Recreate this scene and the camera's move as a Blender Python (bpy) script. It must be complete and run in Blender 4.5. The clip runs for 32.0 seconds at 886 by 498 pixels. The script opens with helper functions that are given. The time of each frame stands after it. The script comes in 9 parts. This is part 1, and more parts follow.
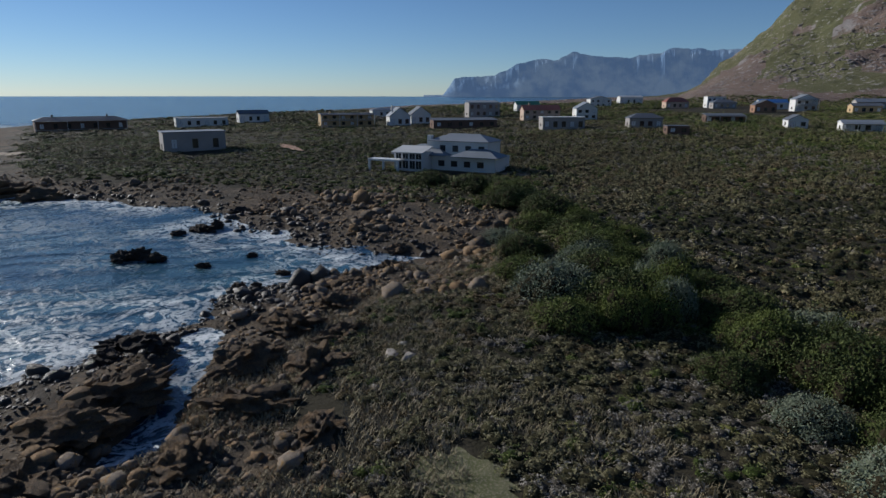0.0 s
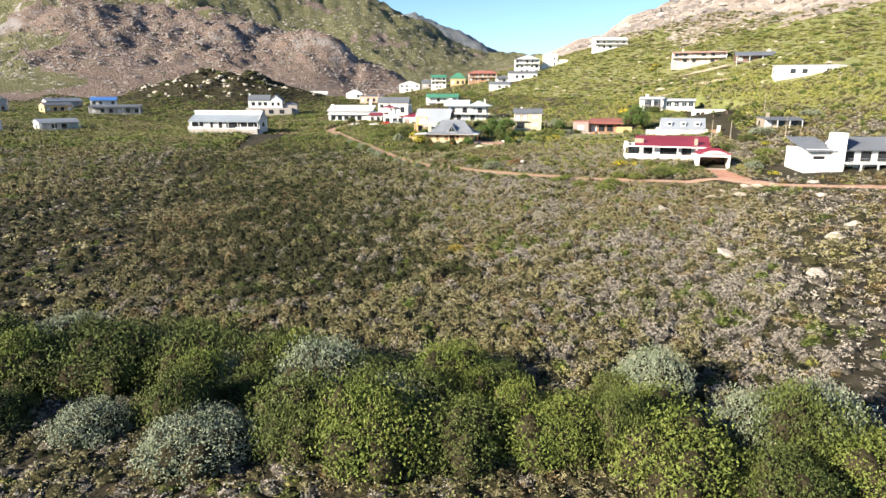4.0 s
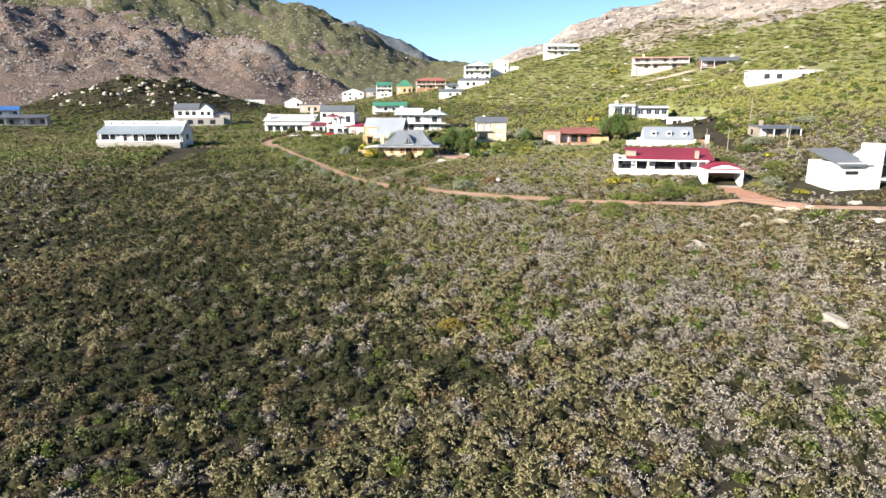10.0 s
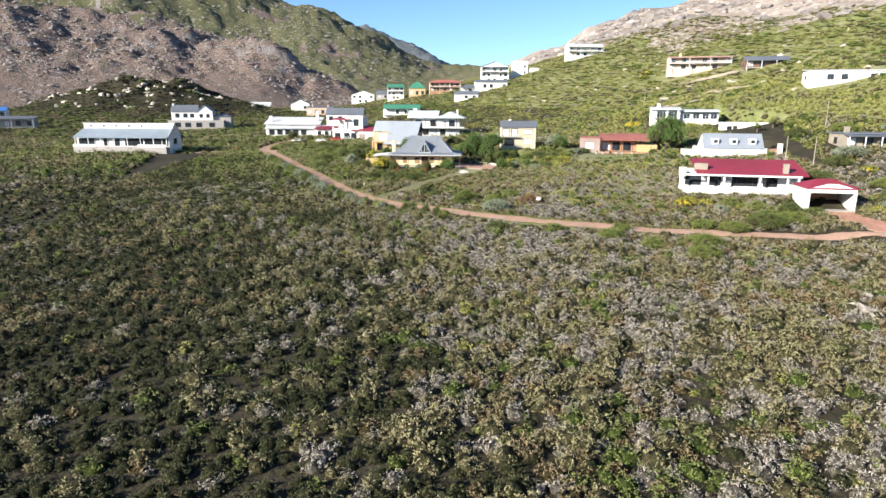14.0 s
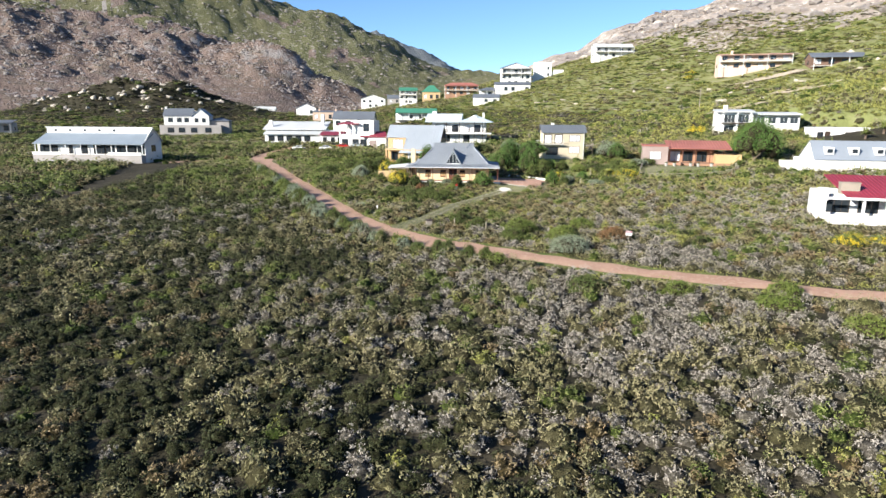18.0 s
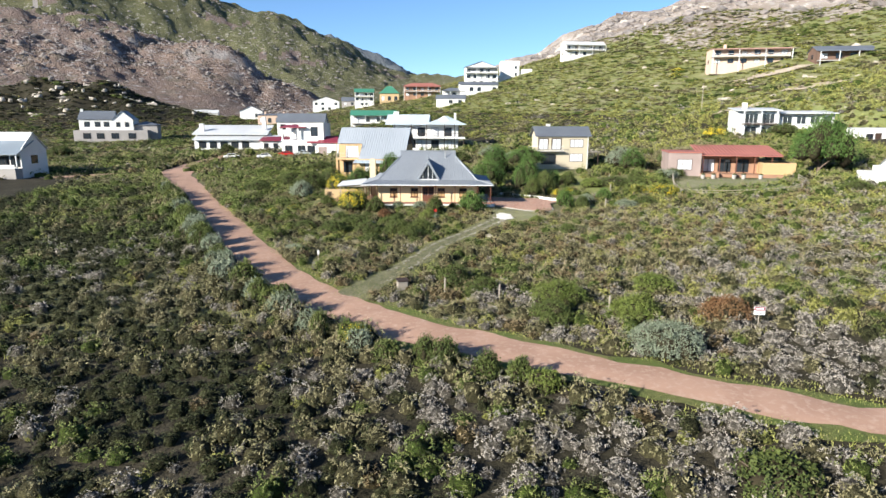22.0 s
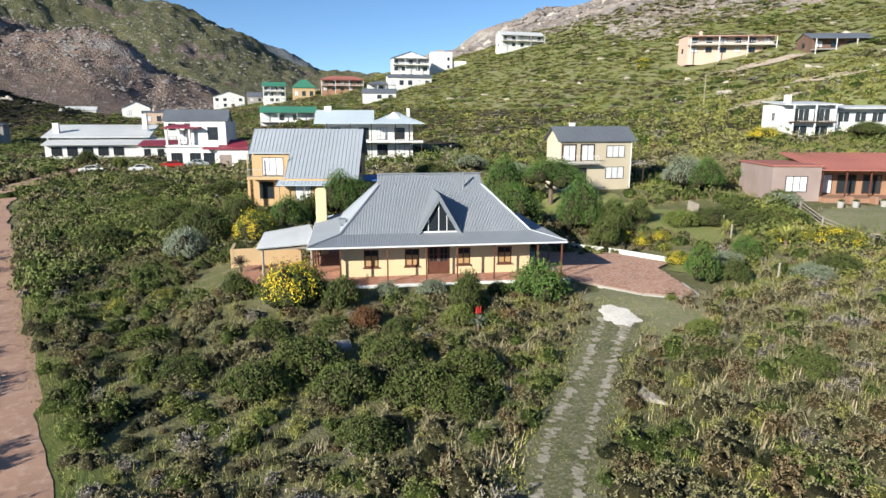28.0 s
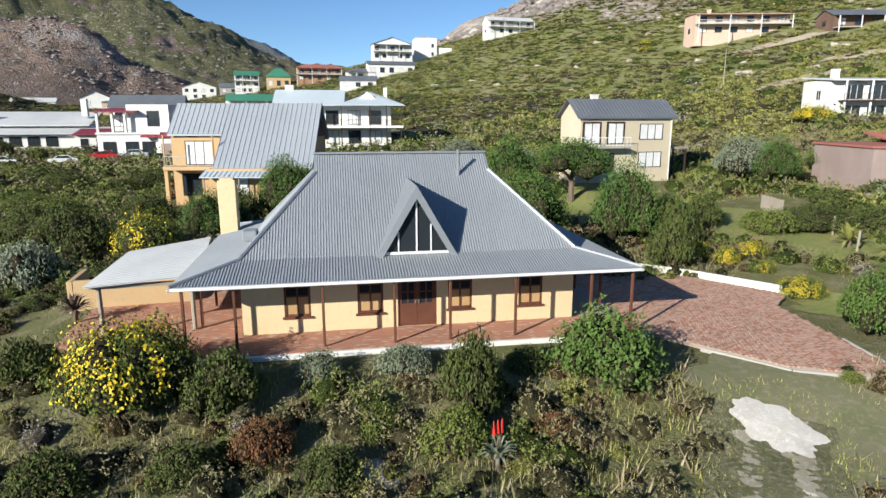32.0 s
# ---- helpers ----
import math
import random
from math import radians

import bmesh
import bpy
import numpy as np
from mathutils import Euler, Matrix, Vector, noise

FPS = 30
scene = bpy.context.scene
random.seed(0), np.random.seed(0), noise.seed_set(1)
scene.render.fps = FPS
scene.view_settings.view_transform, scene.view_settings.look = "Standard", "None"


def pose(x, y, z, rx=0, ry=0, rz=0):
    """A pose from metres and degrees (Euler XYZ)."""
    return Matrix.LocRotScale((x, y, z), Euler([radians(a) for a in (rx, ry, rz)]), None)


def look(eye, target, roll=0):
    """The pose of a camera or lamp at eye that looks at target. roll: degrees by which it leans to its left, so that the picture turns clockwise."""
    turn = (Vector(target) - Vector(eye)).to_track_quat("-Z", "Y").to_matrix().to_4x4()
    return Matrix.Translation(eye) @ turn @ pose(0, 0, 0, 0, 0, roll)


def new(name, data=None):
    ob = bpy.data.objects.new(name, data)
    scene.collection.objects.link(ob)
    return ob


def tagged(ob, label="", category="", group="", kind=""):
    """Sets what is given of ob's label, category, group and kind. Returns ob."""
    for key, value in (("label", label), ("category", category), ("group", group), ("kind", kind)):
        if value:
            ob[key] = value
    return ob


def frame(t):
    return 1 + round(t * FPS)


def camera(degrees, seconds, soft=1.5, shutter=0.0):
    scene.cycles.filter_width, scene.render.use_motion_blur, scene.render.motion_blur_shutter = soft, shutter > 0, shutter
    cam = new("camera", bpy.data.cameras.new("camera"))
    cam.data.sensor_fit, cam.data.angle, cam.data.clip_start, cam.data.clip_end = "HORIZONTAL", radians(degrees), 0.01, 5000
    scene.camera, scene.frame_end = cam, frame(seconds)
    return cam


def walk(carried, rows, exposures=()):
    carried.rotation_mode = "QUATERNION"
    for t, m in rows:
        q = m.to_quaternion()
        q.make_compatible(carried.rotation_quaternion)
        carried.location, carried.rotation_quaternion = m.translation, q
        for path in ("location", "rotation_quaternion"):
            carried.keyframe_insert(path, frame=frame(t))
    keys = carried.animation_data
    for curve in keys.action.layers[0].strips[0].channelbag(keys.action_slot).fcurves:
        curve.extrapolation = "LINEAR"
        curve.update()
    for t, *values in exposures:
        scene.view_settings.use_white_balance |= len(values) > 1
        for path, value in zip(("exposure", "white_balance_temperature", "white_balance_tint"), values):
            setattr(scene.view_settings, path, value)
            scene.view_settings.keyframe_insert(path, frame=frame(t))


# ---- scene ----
cam = camera(71.7, 32.0)
PATH = [
    (0, (0.487, 0.066, 23.53), (-1.343, 0.709, 23.038), 0.1),
    (0.5, (0.051, 0.139, 23.588), (-1.539, 1.248, 23.095), 0.2),
    (1, (-0.199, 0.122, 23.471), (-1.443, 1.609, 22.978), 0.2),
    (1.5, (-0.329, 0.154, 23.393), (-1.199, 1.886, 22.898), 0.1),
    (2, (-0.249, 0.249, 23.325), (-0.907, 2.073, 22.834), -0.2),
    (2.5, (-0.19, 0.458, 23.232), (-0.54, 2.365, 22.741), 0.1),
    (3, (-0.227, 0.803, 23.13), (-0.449, 2.73, 22.643), 0.1),
    (3.5, (-0.354, 1.476, 23.017), (-0.546, 3.406, 22.53), 0.1),
    (5.5, (-1.663, 7.075, 22.602), (-1.826, 9.011, 22.127), 0.2),
    (6, (-2.289, 9.021, 22.581), (-2.452, 10.958, 22.108), 0.2),
    (6.5, (-3.036, 11.303, 22.577), (-3.197, 13.241, 22.106), 0.1),
    (7, (-3.778, 13.701, 22.566), (-3.937, 15.638, 22.097), 0.1),
    (7.5, (-4.535, 16.134, 22.519), (-4.655, 18.075, 22.052), 0.1),
    (8, (-5.214, 18.626, 22.444), (-5.287, 20.57, 21.979), 0.1),
    (8.5, (-5.685, 21.141, 22.374), (-5.72, 23.086, 21.91), 0.1),
    (9, (-6.063, 23.801, 22.326), (-6.081, 25.747, 21.863), 0.0),
    (9.5, (-6.364, 26.586, 22.269), (-6.371, 28.532, 21.808), 0.0),
    (10, (-6.662, 29.471, 22.189), (-6.661, 31.418, 21.732), 0.0),
    (10.5, (-6.914, 32.479, 22.134), (-6.909, 34.427, 21.679), -0.1),
    (11, (-7.169, 35.584, 22.073), (-7.161, 37.531, 21.618), -0.0),
    (11.5, (-7.429, 38.774, 21.96), (-7.421, 40.723, 21.508), 0.0),
    (12, (-7.707, 42.069, 21.865), (-7.697, 44.017, 21.415), 0.0),
    (12.5, (-8.054, 45.34, 21.756), (-8.052, 47.289, 21.307), -0.0),
    (13, (-8.468, 48.695, 21.689), (-8.467, 50.644, 21.242), -0.0),
    (13.5, (-8.925, 52.011, 21.553), (-8.936, 53.96, 21.107), 0.1),
    (14, (-9.441, 55.505, 21.495), (-9.471, 57.455, 21.051), 0.3),
    (14.5, (-10.066, 59.183, 21.449), (-10.102, 61.133, 21.009), 0.3),
    (16.5, (-13.007, 74.843, 20.598), (-13.058, 76.796, 20.169), 0.2),
    (17, (-13.594, 78.857, 20.491), (-13.649, 80.81, 20.064), 0.3),
    (17.5, (-14.1, 82.928, 20.362), (-14.157, 84.882, 19.937), 0.2),
    (18, (-14.575, 87.012, 20.204), (-14.633, 88.966, 19.781), 0.4),
    (18.5, (-15.061, 91.058, 20.052), (-15.116, 93.012, 19.631), 0.3),
    (19, (-15.562, 95.153, 19.884), (-15.59, 97.108, 19.464), 0.3),
    (19.5, (-15.984, 99.28, 19.73), (-15.964, 101.236, 19.314), 0.2),
    (20, (-16.288, 103.429, 19.636), (-16.21, 105.384, 19.22), 0.2),
    (20.5, (-16.556, 107.53, 19.561), (-16.441, 109.483, 19.146), 0.1),
    (21, (-16.854, 111.568, 19.466), (-16.72, 113.52, 19.053), 0.1),
    (21.5, (-17.183, 115.606, 19.34), (-17.073, 117.56, 18.929), 0.2),
    (22, (-17.458, 119.716, 19.224), (-17.382, 121.672, 18.817), 0.2),
    (22.5, (-17.876, 124.072, 19.105), (-17.806, 126.028, 18.696), 0.3),
    (23, (-18.348, 128.466, 18.994), (-18.279, 130.423, 18.587), 0.3),
    (23.5, (-18.78, 132.817, 18.968), (-18.717, 134.775, 18.562), 0.4),
    (24, (-19.264, 137.234, 18.997), (-19.204, 139.191, 18.592), 0.4),
    (24.5, (-19.829, 141.664, 19.053), (-19.769, 143.621, 18.646), 0.5),
    (25, (-20.509, 145.858, 19.19), (-20.449, 147.815, 18.781), 0.4),
    (26, (-21.724, 152.998, 19.75), (-21.629, 154.954, 19.346), 0.2),
    (28.5, (-23.869, 163.483, 18.746), (-23.487, 165.402, 18.33), 0.1),
    (29, (-23.962, 164.782, 18.302), (-23.578, 166.699, 17.879), 0.1),
    (29.5, (-23.641, 166.328, 17.833), (-23.252, 168.243, 17.408), -0.2),
    (30, (-23.188, 168.364, 17.418), (-22.791, 170.277, 16.991), -0.1),
    (30.5, (-22.595, 170.867, 17.054), (-22.193, 172.779, 16.628), -0.1),
    (31, (-21.808, 173.746, 16.821), (-21.405, 175.658, 16.394), 0.1),
    (31.5, (-20.869, 176.924, 16.758), (-20.468, 178.836, 16.332), -0.1),
    (32, (-20.117, 180.124, 16.786), (-19.717, 182.037, 16.362), 0.0),
]
EXPOSURES = [(0.0, -0.17, 6100, 10), (0.5, 0.55, 6400, 10), (1.0, 1.0, 6750, 10), (1.5, 1.3, 7000, 10), (2.0, 1.45, 7200, 10), (2.5, 1.5, 7250, 10), (3.0, 1.55, 7250, 10), (4.5, 1.6, 7250, 10), (14.0, 1.4, 6600, 9), (23.0, 1.2, 6450, 8), (32.0, 0.8, 6450, 7)]
walk(cam, [(t, look(eye, target, roll)) for t, eye, target, roll in PATH], EXPOSURES)

# ---- daylight ----
SUN_AZ, SUN_UP = radians(127), radians(22)
toward_sun = Vector((-math.sin(SUN_AZ) * math.cos(SUN_UP), math.cos(SUN_AZ) * math.cos(SUN_UP), math.sin(SUN_UP)))
world = bpy.data.worlds.new("sky")
scene.world = world
world.use_nodes = True
wt = world.node_tree
sky = wt.nodes.new("ShaderNodeTexSky")
sky.sky_type, sky.sun_disc = "NISHITA", False
sky.sun_elevation, sky.sun_rotation = SUN_UP, math.atan2(toward_sun.x, toward_sun.y)
sky.altitude, sky.air_density, sky.dust_density, sky.ozone_density = 0, 0.75, 0.03, 5.0
wt.nodes["Background"].inputs["Strength"].default_value = 0.08
wt.links.new(sky.outputs[0], wt.nodes["Background"].inputs["Color"])
lamp = bpy.data.lights.new("sun", "SUN")
lamp.energy, lamp.angle, lamp.color = 5.0, radians(0.53), (1.0, 0.94, 0.85)
sun = new("sun", lamp)
sun.matrix_world = look(toward_sun * 100, (0, 0, 0))


# ---- materials ----
def material(name, rough=0.8, metal=0.0, spec=0.3):
    m = bpy.data.materials.new(name)
    m.use_nodes = True
    p = m.node_tree.nodes["Principled BSDF"]
    p.inputs["Roughness"].default_value, p.inputs["Metallic"].default_value = rough, metal
    p.inputs["Specular IOR Level"].default_value = spec
    return m, m.node_tree, p


def node(nt, kind, **sets):
    n = nt.nodes.new(kind)
    for key, value in sets.items():
        n.inputs[key.replace("_", " ")].default_value = value
    return n


def mixed(nt, factor, a, b):
    """A colour mix; a and b are colours or sockets."""
    n = nt.nodes.new("ShaderNodeMix")
    n.data_type = "RGBA"
    nt.links.new(factor, n.inputs[0])
    for slot, c in ((6, a), (7, b)):
        if isinstance(c, tuple):
            n.inputs[slot].default_value = (*c, 1)
        else:
            nt.links.new(c, n.inputs[slot])
    return n.outputs[2]


def ramp(nt, socket, lo, hi):
    n = nt.nodes.new("ShaderNodeMapRange")
    nt.links.new(socket, n.inputs[0])
    n.inputs[1].default_value, n.inputs[2].default_value = lo, hi
    return n.outputs[0]


def coords(nt, world_space=True):
    return nt.nodes.new("ShaderNodeNewGeometry").outputs["Position"] if world_space else nt.nodes.new("ShaderNodeTexCoord").outputs["Object"]


def noise_at(nt, where, scale, detail=4.0, rough=0.55):
    n = node(nt, "ShaderNodeTexNoise", Scale=scale, Detail=detail, Roughness=rough)
    nt.links.new(where, n.inputs["Vector"])
    return n.outputs["Fac"]


def bump(nt, p, height, strength=0.4, distance=0.05):
    b = node(nt, "ShaderNodeBump", Strength=strength, Distance=distance)
    nt.links.new(height, b.inputs["Height"])
    nt.links.new(b.outputs[0], p.inputs["Normal"])


def plain(name, a, b, scale=3.0, rough=0.8, metal=0.0, spec=0.3, relief=0.15, depth=0.02, world_space=False):
    """A surface that wavers between two tones at two scales, with a fine relief."""
    m, nt, p = material(name, rough, metal, spec)
    w = coords(nt, world_space)
    big, small = noise_at(nt, w, scale * 0.25), noise_at(nt, w, scale * 6)
    c = mixed(nt, ramp(nt, big, 0.35, 0.65), a, b)
    dark = tuple(v * 0.8 for v in a)
    c = mixed(nt, ramp(nt, small, 0.55, 0.8), c, dark)
    nt.links.new(c, p.inputs["Base Color"])
    bump(nt, p, small, relief, depth)
    return m


def leafy(name, a, b, dry, scale=0.08, rough=0.75):
    """Leaves: tone by patch of ground, by sprig and a few dry ones."""
    m, nt, p = material(name, rough, 0, 0.25)
    g = nt.nodes.new("ShaderNodeNewGeometry")
    patch = noise_at(nt, g.outputs["Position"], scale, 3)
    c = mixed(nt, ramp(nt, patch, 0.38, 0.62), a, b)
    c = mixed(nt, ramp(nt, g.outputs["Random Per Island"], 0.5, 1.5), c, dry)
    nt.links.new(c, p.inputs["Base Color"])
    return m


WALL_WHITE = plain("white_render", (0.68, 0.67, 0.64), (0.6, 0.59, 0.56), 0.6, 0.85, relief=0.1)
WALL_CREAM = plain("cream_plaster", (0.63, 0.5, 0.31), (0.57, 0.45, 0.27), 0.8, 0.9, relief=0.1)
WALL_BUFF = plain("buff_plaster", (0.52, 0.45, 0.335), (0.46, 0.4, 0.29), 0.8, 0.9, relief=0.1)
WALL_TAN = plain("tan_plaster", (0.5, 0.36, 0.2), (0.44, 0.31, 0.17), 0.8, 0.9, relief=0.1)
WALL_OCHRE = plain("ochre_plaster", (0.5, 0.34, 0.18), (0.43, 0.29, 0.15), 0.8, 0.9, relief=0.1)
WALL_GREY = plain("grey_plaster", (0.36, 0.33, 0.31), (0.3, 0.28, 0.26), 0.8, 0.9, relief=0.1)
WALL_PINK = plain("pale_pink_render", (0.52, 0.38, 0.29), (0.46, 0.34, 0.26), 0.8, 0.9, relief=0.1)
WALL_SALMON = plain("salmon_render", (0.58, 0.43, 0.34), (0.52, 0.38, 0.3), 0.8, 0.9, relief=0.1)
ROOF_FADED = plain("faded_rose_roof", (0.42, 0.27, 0.22), (0.36, 0.22, 0.18), 0.6, 0.75, 0, 0.3, 0.08)
WALL_BROWN = plain("dark_brown_brick", (0.16, 0.1, 0.075), (0.12, 0.075, 0.055), 1.2, 0.9, relief=0.25)
WALL_BRICK = plain("face_brick", (0.33, 0.19, 0.12), (0.26, 0.15, 0.1), 1.5, 0.9, relief=0.3)
WALL_STONE = plain("rough_stone", (0.3, 0.26, 0.21), (0.22, 0.19, 0.15), 1.5, 0.9, relief=0.5, depth=0.05)
ROOF_GREY = plain("grey_roof_sheet", (0.22, 0.245, 0.28), (0.185, 0.21, 0.24), 0.5, 0.6, 0.05, 0.5, 0.05)
ROOF_ZINC = plain("zinc_seamed_roof", (0.4, 0.43, 0.46), (0.35, 0.38, 0.41), 0.5, 0.45, 0.3, 0.5, 0.05)
ROOF_DARK = plain("slate_grey_roof_sheet", (0.13, 0.145, 0.165), (0.1, 0.11, 0.13), 0.5, 0.6, 0.1, 0.4, 0.05)
ROOF_PALE = plain("pale_roof_sheet", (0.52, 0.53, 0.53), (0.45, 0.46, 0.46), 0.5, 0.6, 0, 0.4, 0.05)
ROOF_SHED = plain("weathered_blue_grey_sheet", (0.21, 0.25, 0.29), (0.18, 0.215, 0.25), 0.5, 0.6, 0, 0.4, 0.05)
ROOF_BLUE = plain("blue_grey_roof_sheet", (0.44, 0.5, 0.54), (0.38, 0.44, 0.48), 0.5, 0.6, 0, 0.4, 0.05)
ROOF_RED = plain("red_roof_sheet", (0.23, 0.026, 0.045), (0.18, 0.022, 0.036), 0.5, 0.6, 0, 0.4, 0.05)
ROOF_RUST = plain("rust_red_roof", (0.34, 0.13, 0.1), (0.27, 0.1, 0.08), 0.6, 0.75, 0, 0.3, 0.08)
ROOF_GREEN = plain("green_roof_sheet", (0.05, 0.2, 0.13), (0.04, 0.16, 0.1), 0.5, 0.6, 0, 0.4, 0.05)
ROOF_BRIGHT_BLUE = plain("blue_roof_sheet", (0.05, 0.16, 0.42), (0.04, 0.13, 0.34), 0.5, 0.6, 0, 0.4, 0.05)
WOOD_RED = plain("red_brown_wood", (0.13, 0.05, 0.03), (0.09, 0.035, 0.022), 4, 0.6)
WOOD_GREY = plain("weathered_wood", (0.32, 0.28, 0.23), (0.24, 0.21, 0.17), 4, 0.85)
WOOD_DARK = plain("dark_stained_wood", (0.055, 0.035, 0.025), (0.04, 0.026, 0.02), 4, 0.6)
BLIND = plain("tan_blind", (0.42, 0.27, 0.13), (0.38, 0.24, 0.11), 3, 0.8)
CURTAIN = plain("white_curtain", (0.66, 0.66, 0.66), (0.56, 0.57, 0.58), 6, 0.85)
TRIM_WHITE = plain("white_paint", (0.7, 0.7, 0.69), (0.62, 0.62, 0.62), 1.5, 0.5, spec=0.45)
METAL = plain("galvanised_metal", (0.45, 0.46, 0.47), (0.36, 0.37, 0.38), 4, 0.4, 0.7, 0.5)
BLACK = plain("black_rubber", (0.02, 0.02, 0.02), (0.028, 0.028, 0.028), 4, 0.8)
CONCRETE = plain("grey_concrete", (0.36, 0.34, 0.31), (0.28, 0.27, 0.25), 1.5, 0.9, relief=0.2)
KERB_WHITE = plain("whitewashed_kerb", (0.72, 0.72, 0.7), (0.58, 0.58, 0.55), 1.5, 0.9, relief=0.2)
GLASS, _nt, _p = material("dark_window_glass", 0.06, 0, 0.6)
_p.inputs["Base Color"].default_value = (0.022, 0.028, 0.034, 1)
PAINT = {}
for _name, _c in (("white", (0.75, 0.75, 0.76)), ("red", (0.4, 0.02, 0.02)), ("silver", (0.5, 0.55, 0.58))):
    PAINT[_name], _nt, _p = material(_name + "_car_paint", 0.25, 0, 0.5)
    _p.inputs["Base Color"].default_value = (*_c, 1)
    _p.inputs["Coat Weight"].default_value = 0.6

WALL_FADED = plain("faded_pink_brick", (0.3, 0.235, 0.212), (0.25, 0.19, 0.17), 1.5, 0.9, relief=0.4)


# ---- parts and boxes ----
def empty(name, label, category, m=None, group="", kind=""):
    ob = new(name)
    ob.empty_display_size = 0.3
    if m is not None:
        ob.matrix_world = m
    return tagged(ob, label, category, group, kind)


def link(name, bm, mat, parent=None, label=""):
    me = bpy.data.meshes.new(name)
    bm.to_mesh(me)
    bm.free()
    me.materials.append(mat)
    ob = new(name, me)
    if parent is not None:
        ob.parent = parent
    if label:
        ob["label"] = label
    return ob


part = link


def add_box(bm, x0, x1, y0, y1, z0, z1, bevel=0.0):
    v = [bm.verts.new((x, y, z)) for x in (x0, x1) for y in (y0, y1) for z in (z0, z1)]
    fs = [bm.faces.new([v[i] for i in f]) for f in ((0, 1, 3, 2), (4, 6, 7, 5), (0, 4, 5, 1), (2, 3, 7, 6), (0, 2, 6, 4), (1, 5, 7, 3))]
    if bevel:
        es = list({e for f in fs for e in f.edges})
        bmesh.ops.bevel(bm, geom=es, offset=bevel, segments=1, affect="EDGES")
    return v


def box(x0, x1, y0, y1, z0, z1, bevel=0.0):
    bm = bmesh.new()
    add_box(bm, x0, x1, y0, y1, z0, z1, bevel)
    return bm


def add_prism(bm, outline, a, b, axis="y"):
    """Extrudes an outline of (u, z) from a to b along y (or of (u = y, z) along x)."""
    def at(u, z, s):
        return (u, s, z) if axis == "y" else (s, u, z)
    lo, hi = [bm.verts.new(at(u, z, a)) for u, z in outline], [bm.verts.new(at(u, z, b)) for u, z in outline]
    n = len(outline)
    bm.faces.new(lo)
    bm.faces.new(hi[::-1])
    for i in range(n):
        bm.faces.new((lo[i], hi[i], hi[(i + 1) % n], lo[(i + 1) % n]))
    bmesh.ops.recalc_face_normals(bm, faces=bm.faces[:])


def prism(outline, a, b, axis="y"):
    bm = bmesh.new()
    add_prism(bm, outline, a, b, axis)
    return bm


def add_slab(bm, quad, thick):
    """A sheet of that thickness below four (or more) corner points."""
    top = [bm.verts.new(p) for p in quad]
    low = [bm.verts.new((p[0], p[1], p[2] - thick)) for p in quad]
    n = len(quad)
    bm.faces.new(top)
    bm.faces.new(low[::-1])
    for i in range(n):
        bm.faces.new((top[i], low[i], low[(i + 1) % n], top[(i + 1) % n]))
    bmesh.ops.recalc_face_normals(bm, faces=bm.faces[:])


def slab(quad, thick):
    bm = bmesh.new()
    add_slab(bm, quad, thick)
    return bm


def add_rod(bm, a, b, r, r2=None, sides=7):
    a, b = Vector(a), Vector(b)
    q = (b - a).to_track_quat("Z", "Y")
    r2 = r if r2 is None else r2
    rings = []
    for p, s in ((a, r), (b, r2)):
        rings.append([bm.verts.new(p + q @ Vector((s * math.cos(2 * math.pi * k / sides), s * math.sin(2 * math.pi * k / sides), 0))) for k in range(sides)])
    for k in range(sides):
        bm.faces.new((rings[0][k], rings[0][(k + 1) % sides], rings[1][(k + 1) % sides], rings[1][k]))
    bm.faces.new(rings[0][::-1])
    bm.faces.new(rings[1])


def rod(a, b, r, r2=None, sides=7):
    bm = bmesh.new()
    add_rod(bm, a, b, r, r2, sides)
    return bm


def ribs_slab(bm, c0, c1, c2, c3, pitch, rise, thick=0.05):
    """Ribbed sheet over the quad c0 c1 (eave) c2 c3 (ridge): the ribs run from eave to ridge."""
    c0, c1, c2, c3 = map(Vector, (c0, c1, c2, c3))
    add_slab(bm, (c0, c1, c2, c3), thick)
    n = max(2, int((c1 - c0).length / pitch))
    for k in range(n + 1):
        f = k / n
        a, b = c0.lerp(c1, f), c3.lerp(c2, f)
        side = (c1 - c0).normalized() * rise
        up = (c1 - c0).cross(c3 - c0).normalized()
        if up.z < 0:
            up = -up
        vs = [bm.verts.new(p) for p in (a - side, a + side, b + side, b - side, a + up * rise, b + up * rise)]
        bm.faces.new((vs[0], vs[3], vs[5], vs[4]))
        bm.faces.new((vs[4], vs[5], vs[2], vs[1]))


